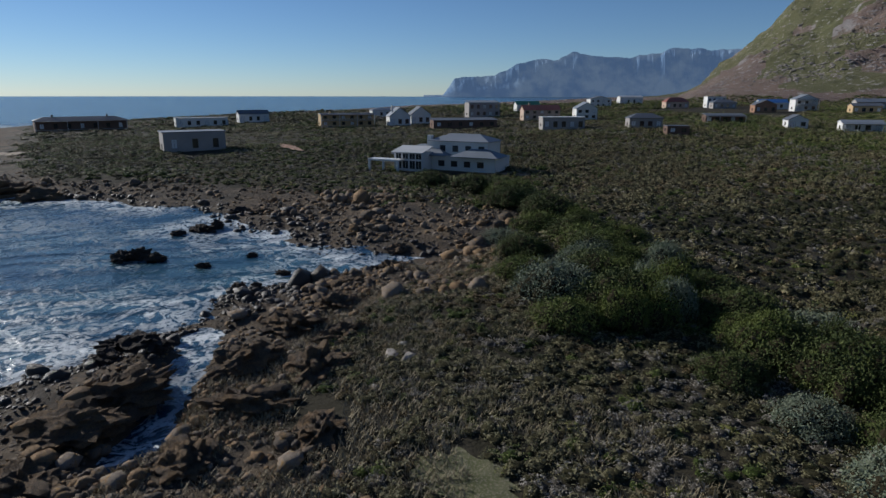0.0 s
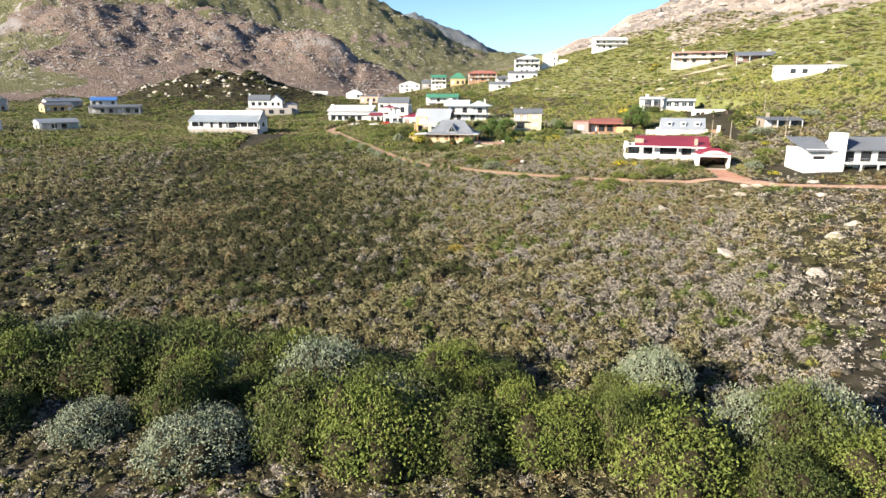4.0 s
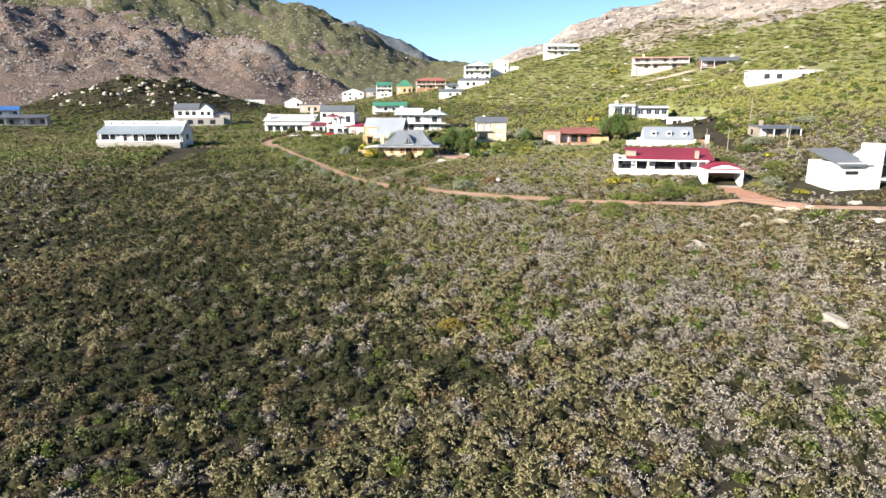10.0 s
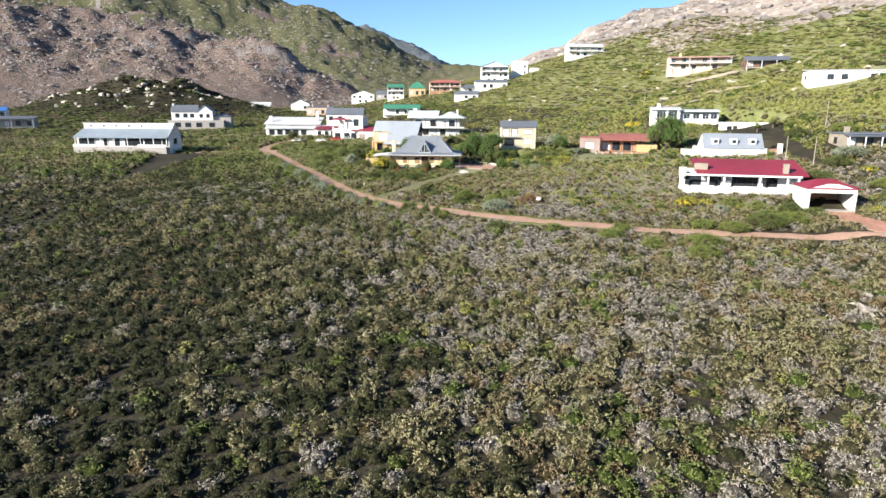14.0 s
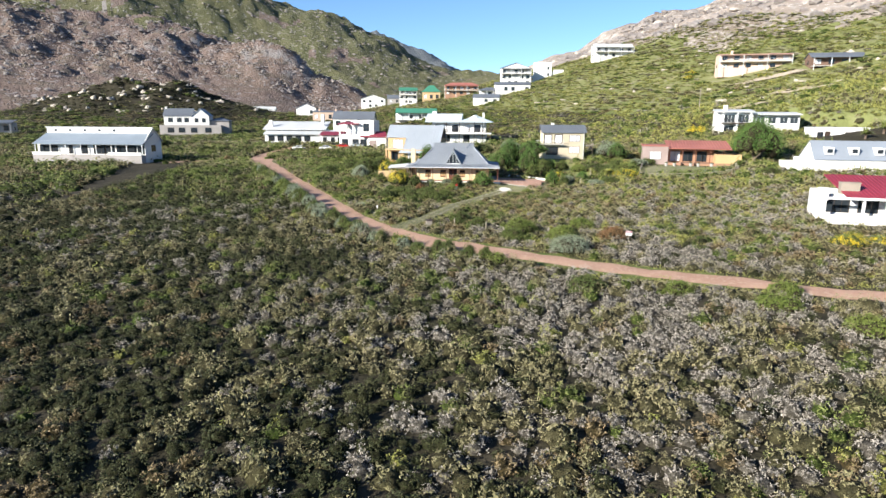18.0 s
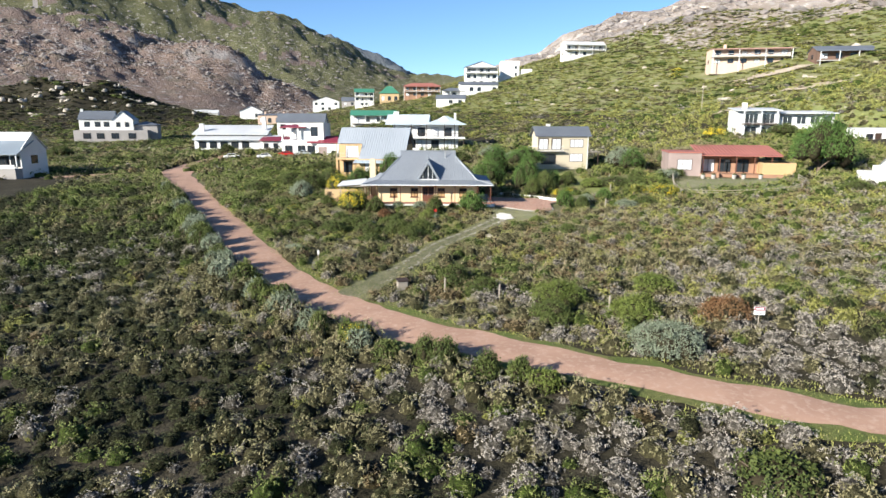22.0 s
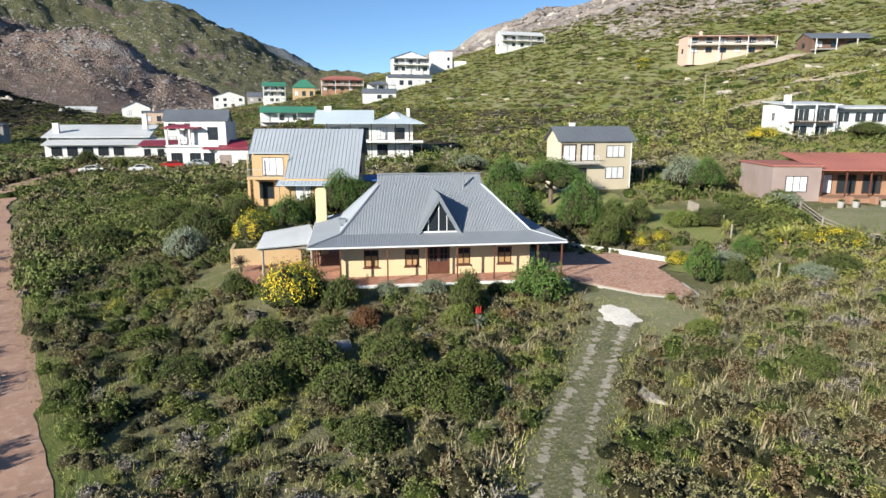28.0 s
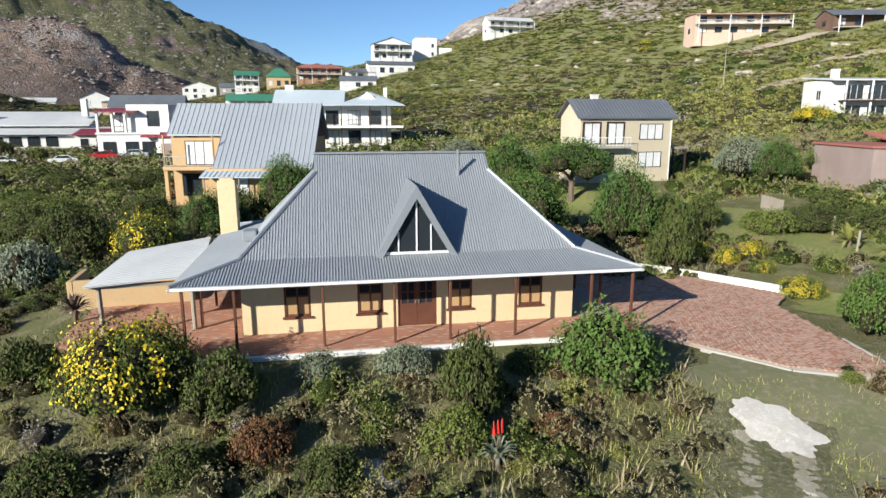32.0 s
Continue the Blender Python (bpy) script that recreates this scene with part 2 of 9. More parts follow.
class House:
    """A house on its own ground: x along the front, y into the house, z up from its floor."""

    def __init__(self, label, x, y, z, turn, name="house", category="house"):
        self.root = empty(name, label, category, pose(x, y, z, 0, 0, turn))

    def stretch(self, sx, sy, sz):
        self.root.matrix_world = self.root.matrix_world @ Matrix.Diagonal((sx, sy, sz, 1))

    def add(self, name, bm, mat, label="", under=None):
        return part(name, bm, mat, under or self.root, label)

    def walls(self, x0, x1, y0, y1, z0, z1, mat, t=0.25, name="wall", label=""):
        bm = bmesh.new()
        add_box(bm, x0, x1, y0, y0 + t, z0, z1)
        add_box(bm, x0, x1, y1 - t, y1, z0, z1)
        add_box(bm, x0, x0 + t, y0 + t, y1 - t, z0, z1)
        add_box(bm, x1 - t, x1, y0 + t, y1 - t, z0, z1)
        return self.add(name, bm, mat, label)

    def block(self, x0, x1, y0, y1, z0, z1, mat, name="wall", label=""):
        return self.add(name, box(x0, x1, y0, y1, z0, z1, 0.02), mat, label)

    def window(self, u, z, w, h, at, face="front", frame=TRIM_WHITE, pane=GLASS, cols=2, name="window", bars=1):
        """A framed window on a wall: at is the wall's plane."""
        bm, t = bmesh.new(), 0.07
        def put(b, u0, u1, z0, z1, d0, d1):
            if face == "front":
                add_box(b, u0, u1, at - d1, at - d0, z0, z1)
            elif face == "back":
                add_box(b, u0, u1, at + d0, at + d1, z0, z1)
            elif face == "left":
                add_box(b, at - d1, at - d0, u0, u1, z0, z1)
            else:
                add_box(b, at + d0, at + d1, u0, u1, z0, z1)
        put(bm, u - w / 2 - t, u + w / 2 + t, z - t, z, 0, 0.07)
        put(bm, u - w / 2 - t, u + w / 2 + t, z + h, z + h + t, 0, 0.07)
        put(bm, u - w / 2 - t, u - w / 2, z, z + h, 0, 0.07)
        put(bm, u + w / 2, u + w / 2 + t, z, z + h, 0, 0.07)
        for k in range(1, cols):
            c = u - w / 2 + w * k / cols
            put(bm, c - 0.03, c + 0.03, z, z + h, 0.01, 0.06)
        if bars > 1:
            for k in range(1, bars):
                c = z + h * k / bars
                put(bm, u - w / 2, u + w / 2, c - 0.02, c + 0.02, 0.012, 0.055)
        win = self.add(name, bm, frame)
        pb = bmesh.new()
        put(pb, u - w / 2, u + w / 2, z, z + h, 0.002, 0.03)
        self.add("pane", pb, pane, "", win)
        return win

    def gable(self, x0, x1, y0, y1, eave, ridge, mat, over=0.4, t=0.12, along="x", wall=None, ribs=0.0):
        """Two roof slopes, and the gable walls under them."""
        made = []
        if along == "x":
            m = (y0 + y1) / 2
            k = (ridge - eave) / (m - y0)
            lo = eave - k * over
            quads = [((x0 - over, y0 - over, lo), (x1 + over, y0 - over, lo), (x1 + over, m, ridge), (x0 - over, m, ridge)),
                     ((x1 + over, y1 + over, lo), (x0 - over, y1 + over, lo), (x0 - over, m, ridge), (x1 + over, m, ridge))]
            tri, spans, axis = ((y0, eave), (y1, eave), (m, ridge - 0.05)), ((x0, x0 + 0.25), (x1 - 0.25, x1)), "x"
        else:
            m = (x0 + x1) / 2
            k = (ridge - eave) / (m - x0)
            lo = eave - k * over
            quads = [((x0 - over, y1 + over, lo), (x0 - over, y0 - over, lo), (m, y0 - over, ridge), (m, y1 + over, ridge)),
                     ((x1 + over, y0 - over, lo), (x1 + over, y1 + over, lo), (m, y1 + over, ridge), (m, y0 - over, ridge))]
            tri, spans, axis = ((x0, eave), (x1, eave), (m, ridge - 0.05)), ((y0, y0 + 0.25), (y1 - 0.25, y1)), "y"
        for q in quads:
            bm = bmesh.new()
            q = [(p[0], p[1], p[2] + t) for p in q]
            if ribs:
                ribs_slab(bm, *q, ribs, ribs * 0.12, t)
            else:
                add_slab(bm, q, t)
            made.append(self.add("roof", bm, mat))
        if wall is not None:
            for a, b in spans:
                self.add("gable", prism(tri, a, b, axis), wall)
        return made

    def mono(self, x0, x1, y0, y1, front, back, mat, over=0.35, t=0.15, ribs=0.0):
        """One slope, from front height to back height."""
        k = (back - front) / (y1 - y0)
        q = ((x0 - over, y0 - over, front - k * over + t), (x1 + over, y0 - over, front - k * over + t), (x1 + over, y1 + over, back + k * over + t), (x0 - over, y1 + over, back + k * over + t))
        bm = bmesh.new()
        if ribs:
            ribs_slab(bm, *q, ribs, ribs * 0.12, t)
        else:
            add_slab(bm, q, t)
        return self.add("roof", bm, mat)

    def hip(self, x0, x1, y0, y1, eave, ridge, mat, over=0.5, inset=None, t=0.14):
        x0, x1, y0, y1 = x0 - over, x1 + over, y0 - over, y1 + over
        i = inset if inset is not None else (y1 - y0) / 2
        m, e = (y0 + y1) / 2, eave + t
        a, b = (x0 + i, m, ridge), (x1 - i, m, ridge)
        for q in (((x0, y0, e), (x1, y0, e), b, a), ((x1, y1, e), (x0, y1, e), a, b), ((x1, y0, e), (x1, y1, e), b), ((x0, y1, e), (x0, y0, e), a)):
            self.add("roof", slab(q, t), mat)

    def flat(self, x0, x1, y0, y1, z, mat, over=0.3, t=0.25):
        return self.add("roof", box(x0 - over, x1 + over, y0 - over, y1 + over, z, z + t, 0.02), mat)

    def chimney(self, x, y, z0, z1, w, d, mat):
        bm = box(x - w / 2, x + w / 2, y - d / 2, y + d / 2, z0, z1, 0.02)
        add_box(bm, x - w / 2 - 0.06, x + w / 2 + 0.06, y - d / 2 - 0.06, y + d / 2 + 0.06, z1, z1 + 0.1)
        return self.add("chimney", bm, mat)

    def post(self, x, y, z0, z1, w, mat, name="post"):
        return self.add(name, box(x - w / 2, x + w / 2, y - w / 2, y + w / 2, z0, z1, 0.01), mat)

    def rail(self, x0, x1, y, z, mat, h=0.95):
        bm = bmesh.new()
        add_box(bm, x0, x1, y - 0.03, y + 0.03, z + h - 0.06, z + h)
        add_box(bm, x0, x1, y - 0.02, y + 0.02, z + 0.1, z + 0.14)
        n = max(2, int((x1 - x0) / 0.35))
        for k in range(n + 1):
            x = x0 + (x1 - x0) * k / n
            add_box(bm, x - 0.015, x + 0.015, y - 0.015, y + 0.015, z, z + h)
        return self.add("railing", bm, mat)


# ---- the lie of the land ----
def smooth(a, b, v):
    k = np.clip((v - a) / (b - a), 0, 1)
    return k * k * (3 - 2 * k)


def vnoise(x, y, seed=0):
    """Smooth value noise, about -1 to 1, with cells one unit wide."""
    x, y = np.asarray(x, float), np.asarray(y, float)
    xi, yi = np.floor(x).astype(np.int64), np.floor(y).astype(np.int64)
    fx, fy = x - xi, y - yi
    fx, fy = fx * fx * (3 - 2 * fx), fy * fy * (3 - 2 * fy)

    def corner(a, b):
        n = (a * 374761393 + b * 668265263 + seed * 1442695) & 0x7FFFFFFF
        n = ((n ^ (n >> 13)) * 1274126177) & 0x7FFFFFFF
        return ((n ^ (n >> 16)) & 0xFFFF) / 32767.5 - 1

    low = corner(xi, yi) * (1 - fx) + corner(xi + 1, yi) * fx
    high = corner(xi, yi + 1) * (1 - fx) + corner(xi + 1, yi + 1) * fx
    return low * (1 - fy) + high * fy


def fbm(x, y, cell, octaves=4, seed=0):
    out, gain = 0.0, 1.0
    for k in range(octaves):
        out = out + gain * vnoise(x / cell + 17.3 * k, y / cell - 9.1 * k, seed + k)
        cell, gain = cell / 2.1, gain * 0.5
    return out


COAST_X = (-4500, -1300, -1000, -800, -640, -560, -500, -300, -200, -175, -164, -148, -137, -118, -106, -97, -90, -84, -80, -75, -66, -60, -52, -38, 0, 60, 400, 4500)
COAST_Y = (5200, 1200, 800, 420, 60, -90, -150, -105, -80, -66, -40, -17, -1, 6, 11, 16, 21, 27, 21, 6, -1, -8, -17, -23, -27, -31, -70, -500)


def coast(x, y):
    """Metres inland of the waterline."""
    wob = 3.0 * fbm(x, y, 14, 3, 5) * smooth(260, 120, np.abs(x + 60))
    return y - np.interp(x, COAST_X, COAST_Y) + wob


def inlet(x, y):
    """Metres from the middle of the narrow inlet between the reef and the shore."""
    f = np.clip(((x + 61) * 21 + (y + 3.5) * -4) / 457.0, 0, 1)
    return np.hypot(x + 61 - 21 * f, y + 3.5 + 4 * f)


def ridge(az, r, crest_az, crest_up, r0, rc, seed):
    """A mountain seen from the shore: its crest stands at rc metres, so many degrees up at each bearing."""
    up = np.interp(az, crest_az, crest_up)
    top = np.maximum(rc * np.tan(np.radians(up)), 0)
    k = np.clip((r - r0) / (rc - r0), 0, 1)
    back = smooth(rc * 1.9, rc * 1.02, r)
    return top * (0.28 * k + 0.72 * k ** 1.7) * back


def ground_z(x, y):
    x, y = np.asarray(x, float), np.asarray(y, float)
    d = coast(x, y)
    low = np.interp(y, (-200, 20, 75, 120, 150, 170, 200, 260, 320, 420, 600, 1200), (1.6, 1.8, 2.3, 3.1, 4.2, 5.1, 6.2, 7.4, 8.3, 10.5, 14, 22))
    low = low + 0.25 * fbm(x, y, 23, 3, 2) + 1.1 * smooth(18, 40, d) * smooth(80, 48, d) * smooth(30, -20, x)
    low = low + 3.0 * smooth(-140, -260, x) * smooth(-100, 60, y)
    u = x * 0.882 + y * 0.471 - 127.0
    u = np.where(u > 0, 430 * np.tanh(u / 430), u)
    hill = 0.177 * 32.6 * np.log1p(np.exp(np.clip(u / 32.6, -40, 40))) + 0.56e-3 * np.maximum(0, u) ** 2
    hill = hill + smooth(60, 300, u) * 9 * np.abs(fbm(x, y, 70, 4, 8))
    far_r, bearing = np.hypot(x, y), np.degrees(np.arctan2(-x, y))
    hill = hill * (1 - 0.85 * smooth(520, 820, far_r) * smooth(-7, 3, bearing))
    hill = hill * (1 - smooth(450, 800, far_r) * np.interp(bearing, (-30, -16, -13, -10.5, -8.5, -6), (0.04, 0.08, 0.12, 0.15, 0.3, 0.34)))
    hx = (x + 224) / 75, (y - 500) / 55
    knoll = 24 * np.exp(-(hx[0] ** 2 + hx[1] ** 2)) * (1 + 0.25 * fbm(x, y, 22, 3, 4))
    az, r = np.degrees(np.arctan2(-x, y - 0.0)), np.hypot(x, y)
    rough = fbm(x, y, 160, 5, 11)
    crag = np.abs(fbm(x, y, 62, 5, 21))
    spur = ridge(az + 0.7 * rough, r, (-3, 10, 13, 15, 16.4, 19.2, 22.2, 24.2, 30, 36, 38.6, 41, 45, 50), (0, 0, 0.5, 2.8, 4.1, 5.1, 6.3, 6.8, 6.9, 7.1, 6.2, 4.8, 3.0, 0), 640, 1020, 1)
    bump = 40 * np.exp(-(((az - 13.4) / 5.2) ** 2 + ((r - 930) / 110) ** 2)) * (1 + 0.3 * fbm(x, y, 75, 4, 71))
    back = ridge(az + 0.4 * rough, r, (-4, -1.5, 0.3, 4.5, 7.4, 11.3, 16.2, 20, 27, 36, 40.8, 42.4, 43.9, 45.5, 47.5, 49.7, 52), (0, 1.6, 2.6, 4.3, 6.1, 7.9, 9.0, 10.8, 13, 12, 7.9, 6.9, 5.1, 3.6, 2.2, 0.7, 0), 1000, 1650, 2)
    far = ridge(az + 0.15 * rough, r, (-12, -4, -1, 2.2, 6.5, 7.9, 13, 20), (0, 0.6, 2.3, 4.4, 6.0, 6.7, 6.5, 4), 2100, 2900, 3)
    mount = np.maximum(np.maximum(spur + bump, back), far)
    fine = np.abs(fbm(x, y, 30, 4, 61)) - 0.3
    mount = mount * (1 + 0.06 * rough) + smooth(6, 50, mount) * fine * 6 + smooth(4, 60, mount) * (crag - 0.35) * np.clip(mount * 0.12, 0, 11)
    land = low + hill + knoll + np.maximum(mount, 0) * smooth(560, 760, r)
    shore = smooth(-3, 30, d)
    rocks = 0.9 * np.abs(fbm(x, y, 7, 4, 31)) * smooth(-14, 2, d) * smooth(34, 14, d) * smooth(500, 300, np.hypot(x, y))
    sea = -5.0 * smooth(2, -50, d)
    land = land * shore + rocks + sea
    land = land - np.minimum(2.6, np.maximum(land + 0.5, 0)) * smooth(3.4, 1.2, inlet(x, y))
    # levelled building plots: (x, y, half width, half depth, height, slope width)
    for px, py, hx_, hy_, pz, soft in ((-14.5, 206.5, 15.5, 5.1, 8.2, 4.5), (-3.0, 202.0, 5.0, 4.5, 8.02, 4.0), (47.8, 141.0, 4.0, 9.0, 6.45, 5.0), (41.5, 167.0, 12.0, 5.5, 7.2, 6.0), (9.4, 237.0, 6.5, 4.5, 10.5, 6.0), (32.5, 222.0, 11.0, 6.5, 10.4, 5.0), (75.5, 241.0, 7.0, 5.0, 14.9, 6.0), (64.0, 259.5, 12.0, 6.0, 16.3, 7.0), (54.5, 202.0, 9.0, 5.0, 10.9, 5.0)):
        gap = np.hypot(np.maximum(np.abs(x - px) - hx_, 0), np.maximum(np.abs(y - py) - hy_, 0))
        f = smooth(soft, 0, gap)
        land = land * (1 - f) + pz * f
    return land


# ---- ground, one sheet to the horizon ----
def land_material(name, a, b, c, scale, relief, depth, rock=None, rock_lo=0.6, crags=None):
    m, nt, p = material(name, 0.95, 0, 0.15)
    w = coords(nt)
    big, mid, fine = noise_at(nt, w, scale, 5), noise_at(nt, w, scale * 7, 6, 0.62), noise_at(nt, w, scale * 60, 4, 0.6)
    col = mixed(nt, ramp(nt, big, 0.4, 0.6), a, b)
    col = mixed(nt, ramp(nt, mid, 0.5, 0.66), col, c)
    if rock is not None:
        col = mixed(nt, ramp(nt, noise_at(nt, w, scale * 16, 8, 0.7), rock_lo, rock_lo + 0.06), col, rock)
    if crags is not None:
        up = nt.nodes.new("ShaderNodeSeparateXYZ")
        nt.links.new(nt.nodes.new("ShaderNodeNewGeometry").outputs["Normal"], up.inputs[0])
        jag = nt.nodes.new("ShaderNodeMath")
        jag.operation = "MULTIPLY_ADD"
        nt.links.new(noise_at(nt, w, scale * 9, 8, 0.7), jag.inputs[0])
        jag.inputs[1].default_value = -0.5
        nt.links.new(up.outputs[2], jag.inputs[2])
        col = mixed(nt, ramp(nt, jag.outputs[0], 0.55, 0.47), col, crags)
    nt.links.new(col, p.inputs["Base Color"])
    add = nt.nodes.new("ShaderNodeMath")
    add.operation = "ADD"
    nt.links.new(mid, add.inputs[0])
    nt.links.new(fine, add.inputs[1])
    bump(nt, p, add.outputs[0], relief, depth)
    return m


# soil colour lowered to carry the shadow between the shrubs
SHADED_SOIL = land_material("shaded_heath_soil", (0.04, 0.034, 0.021), (0.03, 0.027, 0.016), (0.055, 0.047, 0.032), 0.05, 0.5, 0.3)
SHORE = land_material("shore_gravel", (0.075, 0.062, 0.047), (0.12, 0.09, 0.06), (0.045, 0.04, 0.035), 0.11, 0.8, 0.35, (0.24, 0.2, 0.16), 0.62)
BURNT = land_material("burnt_mountain_slope", (0.175, 0.132, 0.116), (0.205, 0.15, 0.12), (0.15, 0.127, 0.1), 0.008, 1.0, 4.0, (0.33, 0.3, 0.285), 0.57, (0.26, 0.24, 0.23))
OLIVE = land_material("olive_mountain_slope", (0.115, 0.116, 0.057), (0.138, 0.132, 0.07), (0.092, 0.096, 0.05), 0.008, 1.0, 4.0, (0.36, 0.34, 0.31), 0.57)
HILLSIDE = land_material("green_hillside", (0.152, 0.17, 0.06), (0.175, 0.183, 0.072), (0.245, 0.225, 0.14), 0.02, 0.7, 0.5, (0.4, 0.36, 0.3), 0.68)
SCREE = land_material("pale_rocky_slope", (0.31, 0.26, 0.22), (0.2, 0.16, 0.125), (0.37, 0.34, 0.31), 0.02, 0.9, 1.0, (0.5, 0.46, 0.42), 0.56, (0.42, 0.39, 0.36))

# distance haze painted into the far ridge's blue-grey base colour
HAZY_RIDGE = land_material("hazy_far_ridge", (0.13, 0.15, 0.165), (0.16, 0.175, 0.185), (0.11, 0.13, 0.14), 0.006, 1.0, 6.0, (0.2, 0.21, 0.22), 0.58)
MEADOW = land_material("rough_grass", (0.11, 0.115, 0.045), (0.135, 0.13, 0.06), (0.185, 0.17, 0.1), 0.12, 0.6, 0.2)


def ground_sheet():
    az = np.radians(np.concatenate([np.arange(-50, 56, 0.3), np.arange(56, 84, 0.6), np.arange(84, 310, 2.0)]))
    r = [0.0, 3.0]
    while r[-1] < 4700:
        r.append(r[-1] + (2.0 if r[-1] < 210 else max(2.0, r[-1] * 0.0115)))
    r = np.array(r[1:])
    ox, oy = -12.0, 40.0
    A, R = np.meshgrid(az, r, indexing="ij")
    X, Y = ox - R * np.sin(A), oy + R * np.cos(A)
    Z = ground_z(X, Y)
    na, nr = A.shape
    verts = np.stack([X, Y, Z], -1).reshape(-1, 3)
    verts = np.vstack([verts, [(ox, oy, float(ground_z(ox, oy)))]])
    i, j = np.meshgrid(np.arange(na), np.arange(nr - 1), indexing="ij")
    i2 = (i + 1) % na
    quads = np.stack([i * nr + j, i * nr + j + 1, i2 * nr + j + 1, i2 * nr + j], -1).reshape(-1, 4)
    tri = np.stack([np.full(na, na * nr), np.arange(na) * nr, ((np.arange(na) + 1) % na) * nr], -1)
    me = bpy.data.meshes.new("ground")
    nq, nt_ = len(quads), len(tri)
    me.vertices.add(len(verts))
    me.vertices.foreach_set("co", verts.astype(np.float32).ravel())
    me.loops.add(nq * 4 + nt_ * 3)
    me.loops.foreach_set("vertex_index", np.concatenate([quads.ravel(), tri.ravel()]).astype(np.int32))
    me.polygons.add(nq + nt_)
    me.polygons.foreach_set("loop_start", np.concatenate([np.arange(nq) * 4, nq * 4 + np.arange(nt_) * 3]).astype(np.int32))
    mid = verts[quads].mean(1)
    x, y, z = mid.T
    d, rr, baz = coast(x, y), np.hypot(x, y), np.degrees(np.arctan2(-x, y))
    wob = fbm(x, y, 60, 4, 77)
    u = x * 0.882 + y * 0.471 - 127
    slot = np.zeros(nq, int)
    slot[d < 24 + 7 * fbm(x, y, 12, 3, 9)] = 1
    slot[(u > 60) & (y > 160)] = 4
    slot[(u > 205 + 50 * wob) & (y > 120) & (baz < -4)] = 5
    m = (rr > 600) & (baz > -3)
    slot[m] = 2
    slot[m & (baz < 55) & (((rr > 1040 + 90 * wob) & (wob > -0.75)) | ((baz > 37 + 3 * wob) & (baz < 43 + 2 * wob) & (z > 25)))] = 3
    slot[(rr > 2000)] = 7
    me.polygons.foreach_set("material_index", np.concatenate([slot, np.zeros(nt_, int)]).astype(np.int32))
    me.polygons.foreach_set("use_smooth", np.ones(nq + nt_, bool))
    slot[(y > 163 + 5 * fbm(x, y, 14, 3, 15)) & (y < 262) & (x > -70) & (x < 48)] = 6
    me.polygons.foreach_set("material_index", np.concatenate([slot, np.zeros(nt_, int)]).astype(np.int32))
    for k in (SHADED_SOIL, SHORE, BURNT, OLIVE, HILLSIDE, SCREE, MEADOW, HAZY_RIDGE):
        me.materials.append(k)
    me.update(calc_edges=True)
    return tagged(new("ground", me), "coastal heath ground rising to rocky mountain slopes", "ground", kind="structure")


ground_sheet()

# sea, with foam round the rocks
WATER, _nt, _p = material("sea_water", 0.12, 0, 0.5)
_w = coords(_nt)
_deep = noise_at(_nt, _w, 0.03, 3)
_col = mixed(_nt, ramp(_nt, _deep, 0.35, 0.65), (0.012, 0.045, 0.085), (0.02, 0.075, 0.1))
_warp = node(_nt, "ShaderNodeTexNoise", Scale=0.12, Detail=3.0)
_nt.links.new(_w, _warp.inputs["Vector"])
_add = _nt.nodes.new("ShaderNodeVectorMath")
_add.operation = "MULTIPLY_ADD"
_nt.links.new(_warp.outputs["Color"], _add.inputs[0])
_add.inputs[1].default_value = (5, 5, 5)
_nt.links.new(_w, _add.inputs[2])
_rill = node(_nt, "ShaderNodeTexNoise", Scale=0.3, Detail=5.0, Roughness=0.6, Distortion=1.2)
_nt.links.new(_add.outputs[0], _rill.inputs["Vector"])
_off = _nt.nodes.new("ShaderNodeMath")
_off.operation = "SUBTRACT"
_nt.links.new(_rill.outputs["Fac"], _off.inputs[0])
_off.inputs[1].default_value = 0.5
_abs = _nt.nodes.new("ShaderNodeMath")
_abs.operation = "ABSOLUTE"
_nt.links.new(_off.outputs[0], _abs.inputs[0])
_lace = ramp(_nt, _abs.outputs[0], 0.09, 0.01)
_patch = ramp(_nt, noise_at(_nt, _w, 0.045, 4), 0.47, 0.62)
_fine = ramp(_nt, noise_at(_nt, _w, 1.6, 5, 0.7), 0.38, 0.62)
_near = _nt.nodes.new("ShaderNodeAttribute")
_near.attribute_name = "surf"
def _times(a, b):
    n = _nt.nodes.new("ShaderNodeMath")
    n.operation, n.use_clamp = "MULTIPLY", True
    _nt.links.new(a, n.inputs[0])
    _nt.links.new(b, n.inputs[1])
    return n.outputs[0]
_foam = _times(_times(_times(_lace, _fine), _near.outputs["Fac"]), ramp(_nt, noise_at(_nt, _w, 0.06, 5, 0.6), 0.36, 0.56))
_col = mixed(_nt, ramp(_nt, _foam, 0.12, 1.25), _col, (0.72, 0.76, 0.78))
_nt.links.new(_col, _p.inputs["Base Color"])
_nt.links.new(ramp(_nt, _foam, -0.25, 1.0), _p.inputs["Roughness"])
_wave = node(_nt, "ShaderNodeTexWave", Scale=0.05, Distortion=9.0, Detail=4.0)
_nt.links.new(_w, _wave.inputs["Vector"])
_sum = _nt.nodes.new("ShaderNodeMath")
_sum.operation = "ADD"
_nt.links.new(_wave.outputs["Fac"], _sum.inputs[0])
_nt.links.new(noise_at(_nt, _w, 0.9, 5, 0.6), _sum.inputs[1])
bump(_nt, _p, _sum.outputs[0], 0.5, 0.5)


